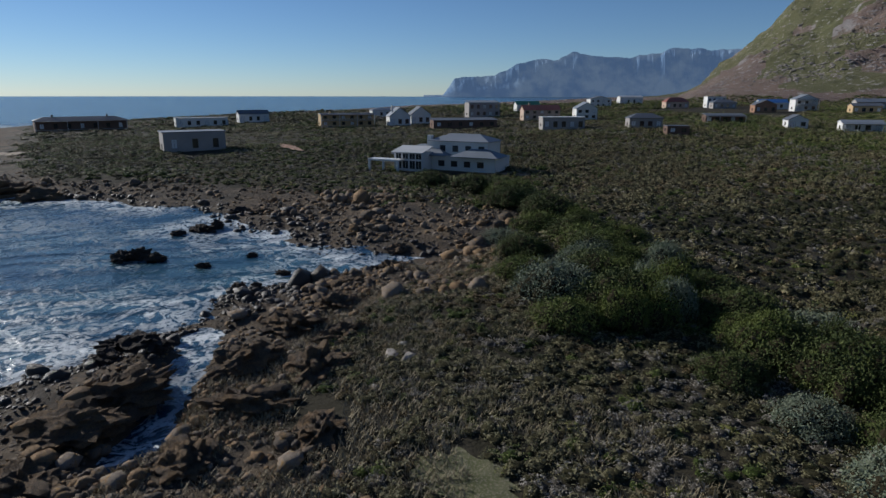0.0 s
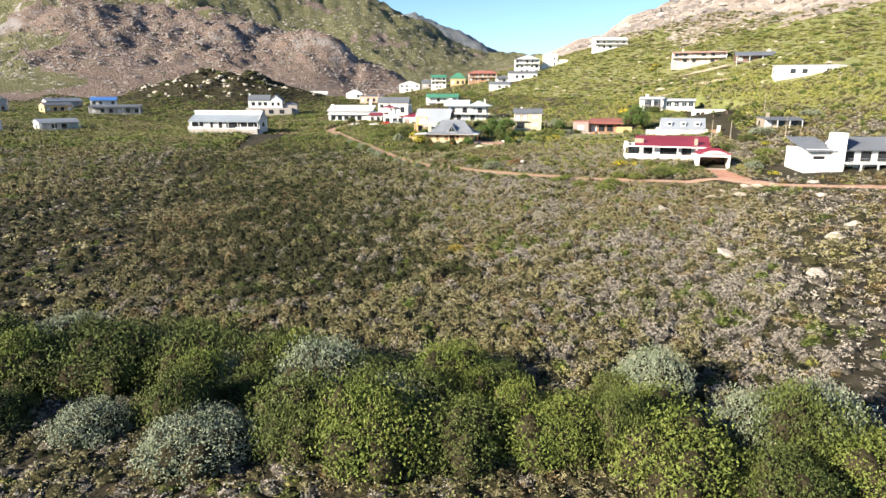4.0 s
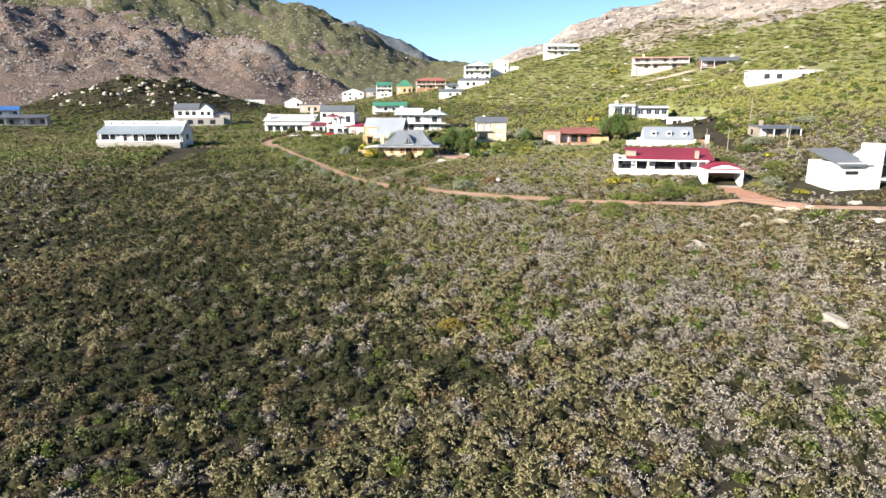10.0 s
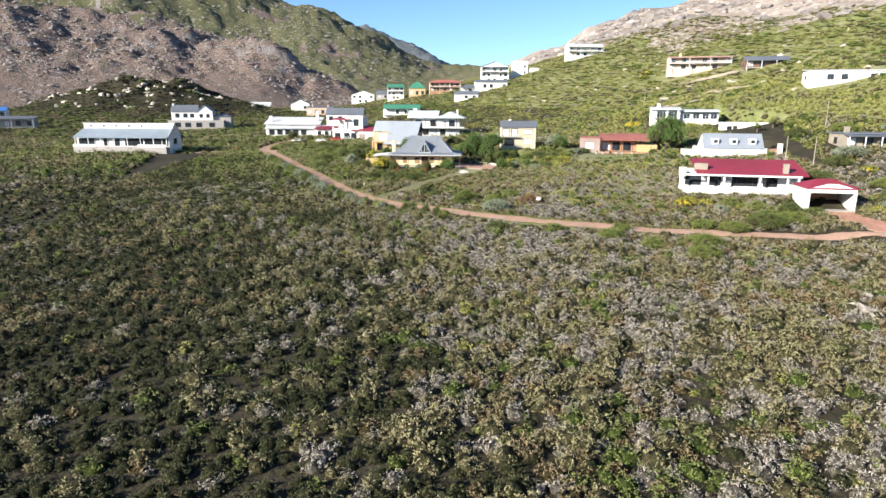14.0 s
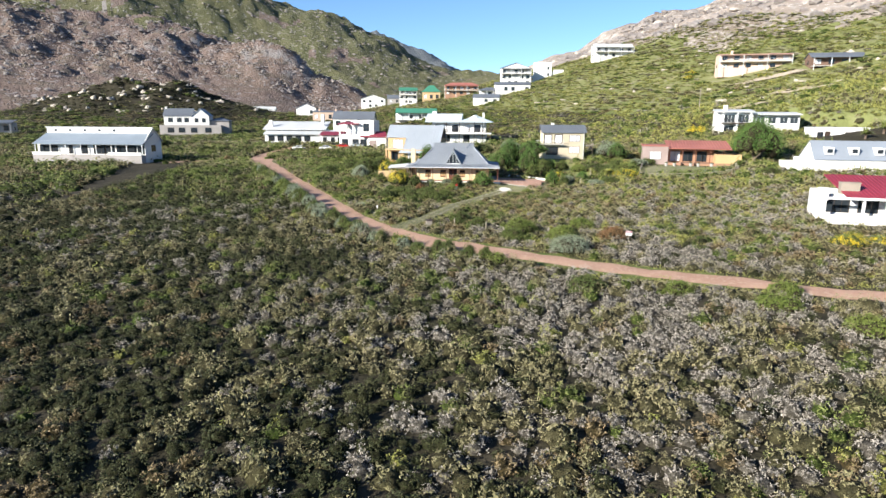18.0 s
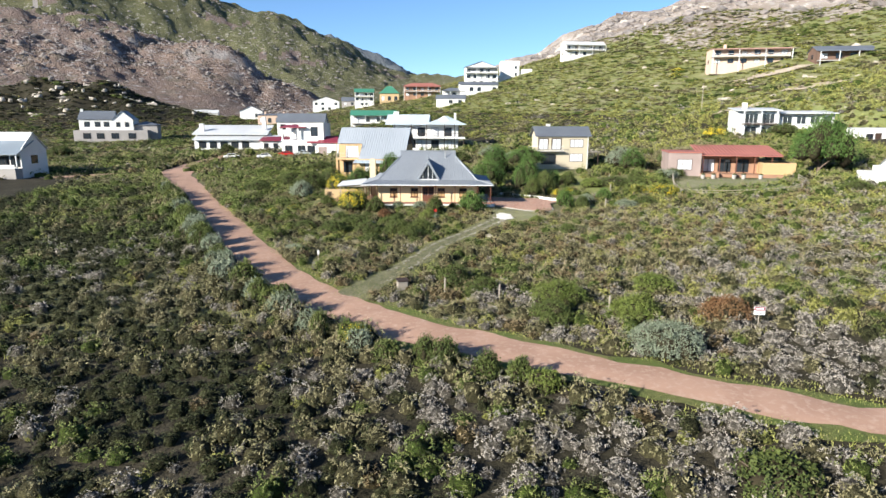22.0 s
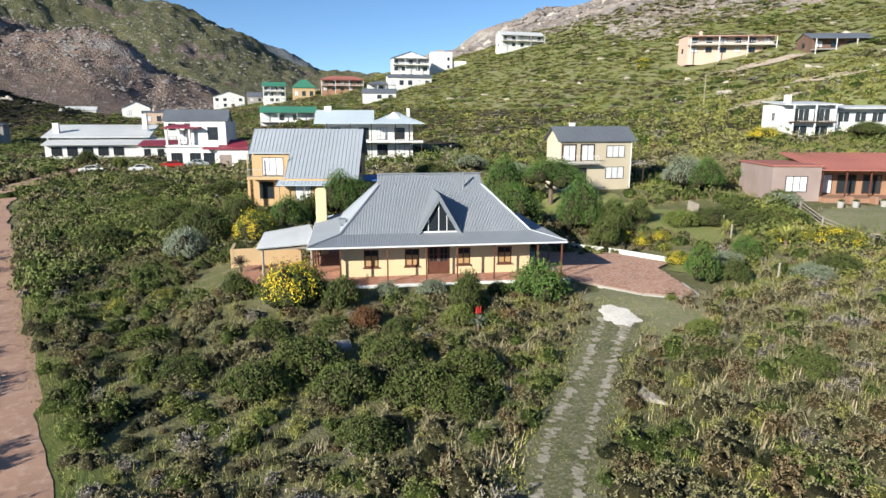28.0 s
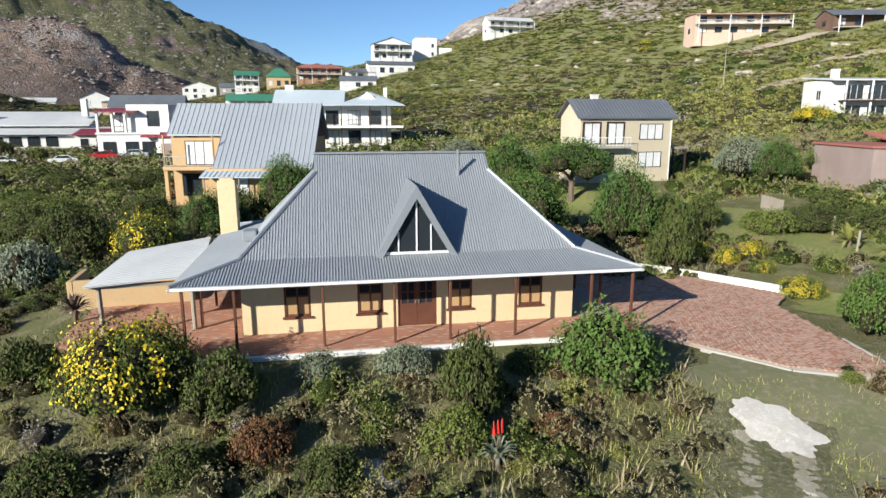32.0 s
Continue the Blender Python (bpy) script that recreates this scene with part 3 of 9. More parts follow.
def sea_sheet():
    az = np.radians(np.arange(0, 360, 1.5))
    r = np.concatenate([np.arange(4, 300, 4.0), np.geomspace(300, 4900, 60)])
    A, R = np.meshgrid(az, r, indexing="ij")
    X, Y = -70 - R * np.sin(A), -20 + R * np.cos(A)
    k = smooth(900, 300, np.hypot(X, Y))
    Z = 0.03 + 0.16 * fbm(X, Y, 9, 3, 41) * k
    na, nr = A.shape
    i, j = np.meshgrid(np.arange(na), np.arange(nr - 1), indexing="ij")
    i2 = (i + 1) % na
    quads = np.stack([i * nr + j, i * nr + j + 1, i2 * nr + j + 1, i2 * nr + j], -1).reshape(-1, 4)
    me = bpy.data.meshes.new("sea")
    me.from_pydata(np.vstack([np.stack([X, Y, Z], -1).reshape(-1, 3), [(-70, -20, 0.03)]]).tolist(), [], quads.tolist() + [(na * nr, a * nr, ((a + 1) % na) * nr) for a in range(na)])
    d = -coast(X, Y).ravel()
    surf = smooth(24, 1, d) * 1.6 + smooth(50, 8, d) * 0.7 + 0.45 * smooth(160, 30, d) + 0.04
    att = me.attributes.new("surf", "FLOAT", "POINT")
    att.data.foreach_set("value", np.append(surf, 0.6).astype(np.float32))
    me.polygons.foreach_set("use_smooth", np.ones(len(me.polygons), bool))
    me.materials.append(WATER)
    return tagged(new("sea", me), "dark blue sea with white foam along the rocks", "sea", kind="structure")


sea_sheet()

# cape across the bay, too far off to shift; haze painted as blue glow
CAPE, _nt, _p = material("hazy_cape_glow", 1.0, 0, 0.0)
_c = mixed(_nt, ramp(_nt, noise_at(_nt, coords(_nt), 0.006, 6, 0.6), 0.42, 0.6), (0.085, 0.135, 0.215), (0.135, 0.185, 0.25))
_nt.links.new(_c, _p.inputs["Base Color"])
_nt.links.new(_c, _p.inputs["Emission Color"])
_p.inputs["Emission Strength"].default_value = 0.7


def cape():
    az = np.arange(42, 72.5, 0.1)
    up = np.interp(az + 2.0, (44, 48, 50, 53, 55, 56.5, 58, 60, 61.2, 62.5, 64, 66.2, 68, 70.7, 71.6, 72.7, 74), (4.2, 4.0, 3.9, 4.0, 3.5, 3.4, 3.5, 3.55, 3.9, 3.3, 3.3, 2.9, 1.9, 1.7, 1.6, 0.2, 0))
    up = np.maximum(up - 0.22, 0) + 0.1 * fbm(az * 10, az * 0, 8, 5, 3) * smooth(72, 70, az)
    rows = []
    for k, s in ((4550, 0.0), (4610, 0.3), (4660, 0.55), (4700, 0.8), (4740, 1.0), (4790, 0.6), (4840, 0.0)):
        h = np.maximum(up, 0) * s * (1 + 0.16 * fbm(az * 10, az * 0 + k, 6, 4, 6) * (s < 1))
        rows.append(np.stack([-k * np.sin(np.radians(az)), k * np.cos(np.radians(az)), 15 * (s > 0) + k * np.tan(np.radians(h)) - 3], -1))
    V = np.stack(rows, 1)
    n, m = V.shape[:2]
    f = [(i * m + j, i * m + j + 1, (i + 1) * m + j + 1, (i + 1) * m + j) for i in range(n - 1) for j in range(m - 1)]
    me = bpy.data.meshes.new("distant_cape")
    me.from_pydata(V.reshape(-1, 3).tolist(), [], f)
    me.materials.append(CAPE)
    return tagged(new("distant_cape", me), "blue hazy mountainous cape across the bay", "mountain", kind="structure")


cape()


# ---- roads and paths ----
def ribbon(name, label, points, widths, mat, lift, step=1.2, edge=0.35, seed=1, kind="structure", category="road", cross=5):
    """A way that follows the ground, with uneven edges, on a smooth line through the points."""
    P = np.array(points, float)
    W = np.array(widths, float)
    for _ in range(3):
        a, b = P[:-1] * 0.75 + P[1:] * 0.25, P[:-1] * 0.25 + P[1:] * 0.75
        P = np.vstack([P[:1], np.stack([a, b], 1).reshape(-1, 2), P[-1:]])
        a, b = W[:-1] * 0.75 + W[1:] * 0.25, W[:-1] * 0.25 + W[1:] * 0.75
        W = np.concatenate([W[:1], np.stack([a, b], 1).ravel(), W[-1:]])
    s = np.concatenate([[0], np.cumsum(np.hypot(*np.diff(P, axis=0).T))])
    q = np.arange(0, s[-1], step)
    px, py, w = np.interp(q, s, P[:, 0]), np.interp(q, s, P[:, 1]), np.interp(q, s, W)
    tx, ty = np.gradient(px), np.gradient(py)
    n = np.hypot(tx, ty)
    nx, ny = -ty / n, tx / n
    cols = []
    for k in range(cross):
        f = k / (cross - 1) * 2 - 1
        off = f * w / 2 + (edge * fbm(q, q * 0 + k, 3.0, 3, seed + k) if abs(f) == 1 else 0)
        x, y = px + nx * off, py + ny * off
        cols.append(np.stack([x, y, ground_z(x, y) + lift + 0.05 * (1 - f * f)], -1))
    V = np.stack(cols, 1)
    m, c = V.shape[:2]
    f = [(i * c + j, (i + 1) * c + j, (i + 1) * c + j + 1, i * c + j + 1) for i in range(m - 1) for j in range(c - 1)]
    me = bpy.data.meshes.new(name)
    me.from_pydata(V.reshape(-1, 3).tolist(), [], f)
    me.polygons.foreach_set("use_smooth", np.ones(len(f), bool))
    me.materials.append(mat)
    return tagged(new(name, me), label, category, kind=kind), np.stack([px, py], -1), w


ROAD = land_material("red_gravel", (0.4, 0.25, 0.178), (0.34, 0.21, 0.15), (0.44, 0.3, 0.225), 0.35, 0.35, 0.04)
TRACK = land_material("dusty_grass_track", (0.16, 0.155, 0.085), (0.115, 0.12, 0.055), (0.26, 0.235, 0.165), 0.9, 0.8, 0.08)
VERGE = land_material("grassy_verge", (0.1, 0.13, 0.035), (0.14, 0.14, 0.05), (0.08, 0.1, 0.03), 0.5, 0.6, 0.08)
SAND = land_material("pale_sandy_soil", (0.42, 0.35, 0.26), (0.34, 0.27, 0.2), (0.5, 0.44, 0.36), 0.4, 0.4, 0.05)
RUT = land_material("worn_rut", (0.33, 0.3, 0.235), (0.26, 0.235, 0.17), (0.4, 0.37, 0.31), 0.9, 0.4, 0.04)
WAY = [(150, 104), (100, 113), (60, 126), (38.6, 134.1), (28.4, 137.2), (19.5, 139.9), (11.2, 143.6), (3.2, 146.5), (-3.5, 150.4), (-9.2, 153.9), (-15.5, 157.3), (-21.5, 162.2), (-28, 170), (-33.5, 178.5), (-39, 189.8), (-45.3, 202.5), (-56.5, 226), (-70.3, 252.4), (-76, 279), (-72, 305)]
ribbon("gravel_road", "red gravel road through the heath", WAY, (3, 3, 2.8, 2.7, 2.7, 2.7, 2.8, 2.9, 3.0, 3.3, 3.7, 4.1, 4.4, 4.5, 4.6, 4.9, 5.3, 7.6, 5.2, 4), ROAD, 0.10)
ribbon("gravel_road", "side branch of the red gravel road", [(-68, 252), (-78, 257), (-88, 254), (-96, 250)], (5, 5, 4, 3), ROAD, 0.09)
ribbon("verge", "short green grass beside the gravel road", WAY[6:17], (3.8, 4.2, 4.6, 5.0, 5.6, 6.2, 6.8, 7.0, 7.0, 7.2, 7.6), VERGE, 0.05, 1.2, 0.7, 7, category="verge")
TRAIL = [(-24.5, 166.5), (-21.6, 169.5), (-19.3, 172.8), (-17.9, 176.3), (-15.8, 181.1), (-13.6, 184.8), (-11.1, 188.4), (-9.0, 191.8), (-6.6, 195.2)]
ribbon("grass_track", "two-rut track worn through dry grass", TRAIL, (3.6, 3.0, 2.8, 2.7, 2.7, 2.8, 2.9, 3.4, 5.5), TRACK, 0.07, 0.5, 0.7)


def scuffs():
    """Broken patches of bare pale sand where the wheels run."""
    rng = np.random.default_rng(44)
    P = np.array(TRAIL[1:], float)
    run = np.concatenate([[0], np.cumsum(np.hypot(*np.diff(P, axis=0).T))])
    v, f = [], []
    for q in range(520):
        d = run[-1] * rng.random() ** 0.75
        x, y = np.interp(d, run, P[:, 0]), np.interp(d, run, P[:, 1])
        tx, ty = np.interp(min(d + 0.5, run[-1]), run, P[:, 0]) - np.interp(d - 0.5, run, P[:, 0]), np.interp(min(d + 0.5, run[-1]), run, P[:, 1]) - np.interp(d - 0.5, run, P[:, 1])
        k = math.hypot(tx, ty) + 1e-6
        off = (0.68 if rng.random() < 0.58 else -0.68) + rng.normal(0, 0.13)
        x, y = x + ty / k * off, y - tx / k * off
        r = rng.uniform(0.05, 0.22) * (0.6 + 0.6 * d / run[-1])
        base = len(v)
        for a in range(8):
            w = r * rng.uniform(0.55, 1.25)
            u, n_ = w * 1.1 * math.cos(a * math.pi / 4), w * 0.8 * math.sin(a * math.pi / 4)
            px, py = x + tx / k * n_ + ty / k * u, y + ty / k * n_ - tx / k * u
            v.append((px, py, 0.128 + 0.0004 * (q % 40)))
        f.append(tuple(range(base, base + 8)))
    V = np.array(v)
    V[:, 2] += ground_z(V[:, 0], V[:, 1])
    me = bpy.data.meshes.new("wheel_ruts")
    me.from_pydata(V.tolist(), [], f)
    me.materials.append(RUT)
    tagged(new("wheel_ruts", me), "scuffs of pale sand worn by wheels into the track", "track", kind="stuff")


scuffs()


# ---- the farmhouse-roofed home at the end of the walk ----
def striped(bm, lines, rise, side):
    """Round ribs along the given lines, for corrugated sheet."""
    for a, b in lines:
        a, b = Vector(a), Vector(b)
        s = Vector(side) * rise * 1.1
        up = (b - a).cross(Vector(side)).normalized()
        up = up if up.z > 0 else -up
        v = [bm.verts.new(p) for p in (a - s, a + up * rise, a + s, b - s, b + up * rise, b + s)]
        bm.faces.new((v[0], v[3], v[4], v[1]))
        bm.faces.new((v[1], v[4], v[5], v[2]))


ROOF_CORR = plain("galvanised_corrugated_sheet", (0.3, 0.32, 0.345), (0.26, 0.28, 0.3), 0.7, 0.45, 0.35, 0.5, 0.06)


def main_house():
    h = House("cream plastered cottage with a grey corrugated bell-cast roof and verandah", -16.35, 203.75, 8.38, -2)
    W, D = 6.75, 9.0
    # walls with real openings along the front
    bm = bmesh.new()
    edges = [-W, -5.15, -4.13, -2.3, -1.27, -0.69, 0.9, 1.38, 2.38, 4.37, 5.4, W]
    for k in range(0, len(edges) - 1):
        a, b = edges[k], edges[k + 1]
        if k % 2 == 0 or k == 6:
            add_box(bm, a, b, 0, 0.28, -0.6, 2.9)
        elif (a, b) == (-0.69, 0.9):
            add_box(bm, a, b, 0, 0.28, 2.08, 2.9)
            add_box(bm, a, b, 0, 0.28, -0.6, 0.0)
        else:
            add_box(bm, a, b, 0, 0.28, -0.6, 0.66)
            add_box(bm, a, b, 0, 0.28, 1.9, 2.9)
    h.add("front_wall", bm, WALL_CREAM)
    h.add("side_wall", box(-W, -W + 0.28, 0.28, D, -0.6, 2.9), WALL_CREAM)
    h.add("side_wall", box(W - 0.28, W, 0.28, D, -0.6, 2.9), WALL_CREAM)
    h.add("back_wall", box(-W + 0.28, W - 0.28, D - 0.28, D, -0.6, 2.9), WALL_CREAM)
    for a, b in ((-5.15, -4.13), (-2.3, -1.27), (1.38, 2.38), (4.37, 5.4)):
        fr = bmesh.new()
        for x0, x1, z0, z1 in ((a, a + 0.09, 0.66, 1.9), (b - 0.09, b, 0.66, 1.9), (a, b, 0.66, 0.75), (a, b, 1.81, 1.9), ((a + b) / 2 - 0.035, (a + b) / 2 + 0.035, 0.75, 1.81), (a, b, 1.45, 1.5)):
            add_box(fr, x0, x1, 0.02, 0.12, z0, z1)
        add_box(fr, a - 0.08, b + 0.08, -0.07, 0.05, 0.58, 0.66)
        w = h.add("window", fr, WOOD_RED)
        h.add("pane", box(a + 0.09, b - 0.09, 0.06, 0.075, 1.5, 1.81), GLASS, "", w)
        h.add("blind", box(a + 0.09, b - 0.09, 0.06, 0.08, 0.75, 1.45), BLIND, "closed tan blind", w)
    for k, (a, b) in enumerate(((-0.64, 0.1), (0.11, 0.85))):
        leaf = bmesh.new()
        for x0, x1, z0, z1 in ((a, a + 0.12, 0.02, 2.03), (b - 0.12, b, 0.02, 2.03), (a + 0.12, b - 0.12, 0.02, 0.95), (a + 0.12, b - 0.12, 1.9, 2.03), (a + 0.12, b - 0.12, 1.4, 1.46), ((a + b) / 2 - 0.03, (a + b) / 2 + 0.03, 0.95, 1.9)):
            add_box(leaf, x0, x1, 0.06, 0.12, z0, z1)
        door = h.add("door", leaf, WOOD_RED)
        h.add("pane", box(a + 0.12, b - 0.12, 0.085, 0.1, 0.95, 1.9), BLIND if k == 2 else GLASS, "", door)
        h.add("handle", rod(((b - 0.06) if k == 0 else (a + 0.06), 0.03, 0.95), ((b - 0.06) if k == 0 else (a + 0.06), 0.03, 1.1), 0.018), METAL, "small metal handle", door)
    frame_ = bmesh.new()
    for x0, x1, z0, z1 in ((-0.69, -0.64, 0, 2.08), (0.85, 0.9, 0, 2.08), (-0.64, 0.85, 2.03, 2.08)):
        add_box(frame_, x0, x1, 0.02, 0.16, z0, z1)
    h.add("door_frame", frame_, WOOD_RED)
    # roof: steep hips with small gablets, flared out over the verandah
    zb, ze, zr, zg, xr, m = 3.02, 2.56, 6.76, 6.0, 3.86, 4.5
    yg = m * (zg - zb) / (zr - zb)
    E0, E1, EX = -1.9, D + 1.9, 8.84
    def upper(x):
        return m if abs(x) <= xr else yg * (W - abs(x)) / (W - xr)
    for s, name in ((1, "front_roof"), (-1, "back_roof")):
        def at(x, y, z):
            return (x, y if s > 0 else D - y, z)
        bm = bmesh.new()
        add_slab(bm, [at(-W, 0, zb), at(W, 0, zb), at(xr, yg, zg), at(xr, m, zr), at(-xr, m, zr), at(-xr, yg, zg)], 0.1)
        lines = []
        if s > 0:
            x = -W + 0.1
            while x < W:
                u = upper(x)
                lines.append((at(x, 0, zb), at(x, u, zb + (zr - zb) * u / m)))
                x += 0.11
        striped(bm, lines, 0.03, (1, 0, 0))
        h.add(name, bm, ROOF_CORR)
        bm = bmesh.new()
        add_slab(bm, [at(-EX, E0, ze), at(EX, E0, ze), at(W, 0, zb), at(-W, 0, zb)], 0.08)
        lines = []
        if s > 0:
            x = -EX + 0.1
            while x < EX:
                f = 1 if abs(x) <= W else (EX - abs(x)) / (EX - W)
                lines.append((at(x, E0, ze), at(x, E0 * (1 - f), ze + (zb - ze) * f)))
                x += 0.11
        striped(bm, lines, 0.028, (1, 0, 0))
        h.add("verandah_roof", bm, ROOF_CORR)
    for s in (-1, 1):
        bm = bmesh.new()
        add_slab(bm, [(s * W, 0, zb), (s * W, D, zb), (s * xr, D - yg, zg), (s * xr, yg, zg)], 0.1)
        y, lines = 0.1, []
        while y < D:
            e = min(y, D - y)
            f = min(1, e / yg)
            lines.append(((s * W, y, zb), (s * (W + (xr - W) * f), y, zb + (zg - zb) * f)))
            y += 0.2
        striped(bm, lines, 0.04, (0, 1, 0))
        h.add("hip_roof", bm, ROOF_CORR)
        bm = bmesh.new()
        add_slab(bm, [(s * EX, E0, ze), (s * EX, E1, ze), (s * W, D, zb), (s * W, 0, zb)], 0.08)
        y, lines = E0 + 0.1, []
        while y < E1:
            e = min(y - E0, E1 - y)
            f = min(1, e / (0 - E0))
            lines.append(((s * EX, y, ze), (s * (EX + (W - EX) * f), y, ze + (zb - ze) * f)))
            y += 0.2
        striped(bm, lines, 0.035, (0, 1, 0))
        h.add("verandah_roof", bm, ROOF_CORR)
        h.add("gablet", prism(((yg, zg), (D - yg, zg), (m, zr)), s * xr - 0.06, s * xr + 0.06, "x"), ROOF_CORR)
        for y0 in (0, D):
            bm = bmesh.new()
            yy = yg if y0 == 0 else D - yg
            add_rod(bm, (s * W, y0, zb + 0.03), (s * xr, yy, zg + 0.03), 0.09, sides=6)
            add_rod(bm, (s * EX, E0 if y0 == 0 else E1, ze + 0.03), (s * W, y0, zb + 0.03), 0.07, sides=6)
            h.add("hip_capping", bm, ROOF_CORR)
    h.add("ridge_capping", box(-xr - 0.1, xr + 0.1, m - 0.16, m + 0.16, zr - 0.03, zr + 0.06, 0.03), ROOF_CORR)
    for a, b in (((-EX, E0), (EX, E0)), ((EX, E0), (EX, E1)), ((-EX, E0), (-EX, E1))):
        x0, x1, y0, y1 = min(a[0], b[0]) - 0.06, max(a[0], b[0]) + 0.06, min(a[1], b[1]) - 0.08, max(a[1], b[1]) + 0.02
        h.add("gutter", box(x0, x1, y0, y1, ze - 0.14, ze - 0.03, 0.02), TRIM_WHITE, "white rain gutter")
    # A-shaped dormer
    c, zd, zt = 0.1, 3.05, 5.68
    yt = m * (zt - zb) / (zr - zb)
    for s in (-1, 1):
        h.add("dormer_roof", slab([(c + s * 1.62, -0.12, zd - 0.1), (c, -0.12, zt + 0.08), (c, yt, zt + 0.08), (c + s * 1.62, 0.06, zd - 0.06)], 0.1), ROOF_CORR)
        h.add("bargeboard", prism(((c + s * 1.66, zd - 0.14), (c + s * 1.38, zd - 0.14), (c, zt - 0.42), (c, zt + 0.1)), -0.2, -0.1), ROOF_CORR)
    dw = h.add("dormer_window", prism(((c - 1.36, zd), (c + 1.36, zd), (c, zt - 0.4)), 0.0, 0.03), GLASS)
    mull = bmesh.new()
    for x0, x1, zz in ((-0.03, 0.03, zt - 0.5), (0.55, 0.6, zt - 1.45), (-0.75, -0.7, zt - 1.75)):
        add_box(mull, c + x0, c + x1, -0.05, 0.0, zd, zz)
    add_box(mull, c - 1.36, c + 1.36, -0.06, 0.0, zd - 0.02, zd + 0.08)
    h.add("mullion", mull, TRIM_WHITE, "", dw)
    h.add("flue", rod((2.42, 3.35, 5.6), (2.42, 3.35, 6.95), 0.075), METAL, "thin metal stove flue")
    h.add("roof_vent", box(-6.9, -6.3, 2.2, 2.9, 3.3, 3.75, 0.04), ROOF_CORR)
    bm = bmesh.new()
    add_box(bm, -8.75, -7.9, 7.8, 8.5, -0.6, 5.3, 0.02)
    add_box(bm, -8.65, -8.0, 7.9, 8.4, 5.3, 5.4)
    h.add("chimney", bm, WALL_CREAM, "tall plain cream chimney")
    for x in (-8.48, -6.72, -3.6, -0.97, 1.15, 3.73, 6.81, 8.54):
        h.post(x, -1.75, 0.0, 2.42, 0.1, WOOD_RED)
    for y in (1.2, 4.2, 7.2):
        h.post(-8.5, y, 0.0, 2.42, 0.1, WOOD_RED)
        h.post(8.54, y, 0.0, 2.42, 0.1, WOOD_RED)
    h.add("plinth", box(-9.0, 9.0, -2.15, D + 2, -1.4, -0.06, 0.02), CONCRETE)
    h.add("edge_course", box(-9.05, 9.05, -2.3, -2.152, -0.5, -0.02, 0.02), KERB_WHITE, "whitewashed edge of the verandah")


main_house()


def patio_roof():
    r = empty("patio_roof", "lean-to patio roof of pale corrugated sheet on timber posts", "roof", pose(-27, 207.5, 8.0, 0, 0, 3))
    q = [(-1.9, -3.0, 2.55), (2.2, -2.9, 2.75), (1.9, 4.4, 2.85), (-1.6, 2.9, 2.6)]
    bm = slab(q, 0.06)
    lines = []
    for k in range(22):
        f = k / 21
        lines.append(((-1.9 + 0.3 * f, -3.0 + 5.9 * f, 2.55 + 0.05 * f), (2.2 - 0.3 * f, -2.9 + 7.3 * f, 2.75 + 0.1 * f)))
    striped(bm, lines, 0.03, (0, 1, 0))
    part("roof_sheet", bm, ROOF_PALE, r)
    for x, y in ((-1.5, -2.6), (-1.4, 2.5), (1.8, -2.5)):
        part("post", rod((x, y, -0.4), (x, y, 2.5), 0.09), WOOD_GREY, r)
    part("beam", box(-1.8, 2.1, -2.75, -2.6, 2.36, 2.5), WOOD_GREY, r)


patio_roof()
gw = House("low tan garden wall beside the patio", -31.0, 209.6, 7.4, 3, "garden_wall", "wall")
gw.block(0, 5.0, 0, 0.25, -0.6, 2.1, WALL_TAN)
gw.block(-0.25, 0, -0.01, 2.5, -0.6, 2.1, WALL_TAN, "return_wall")


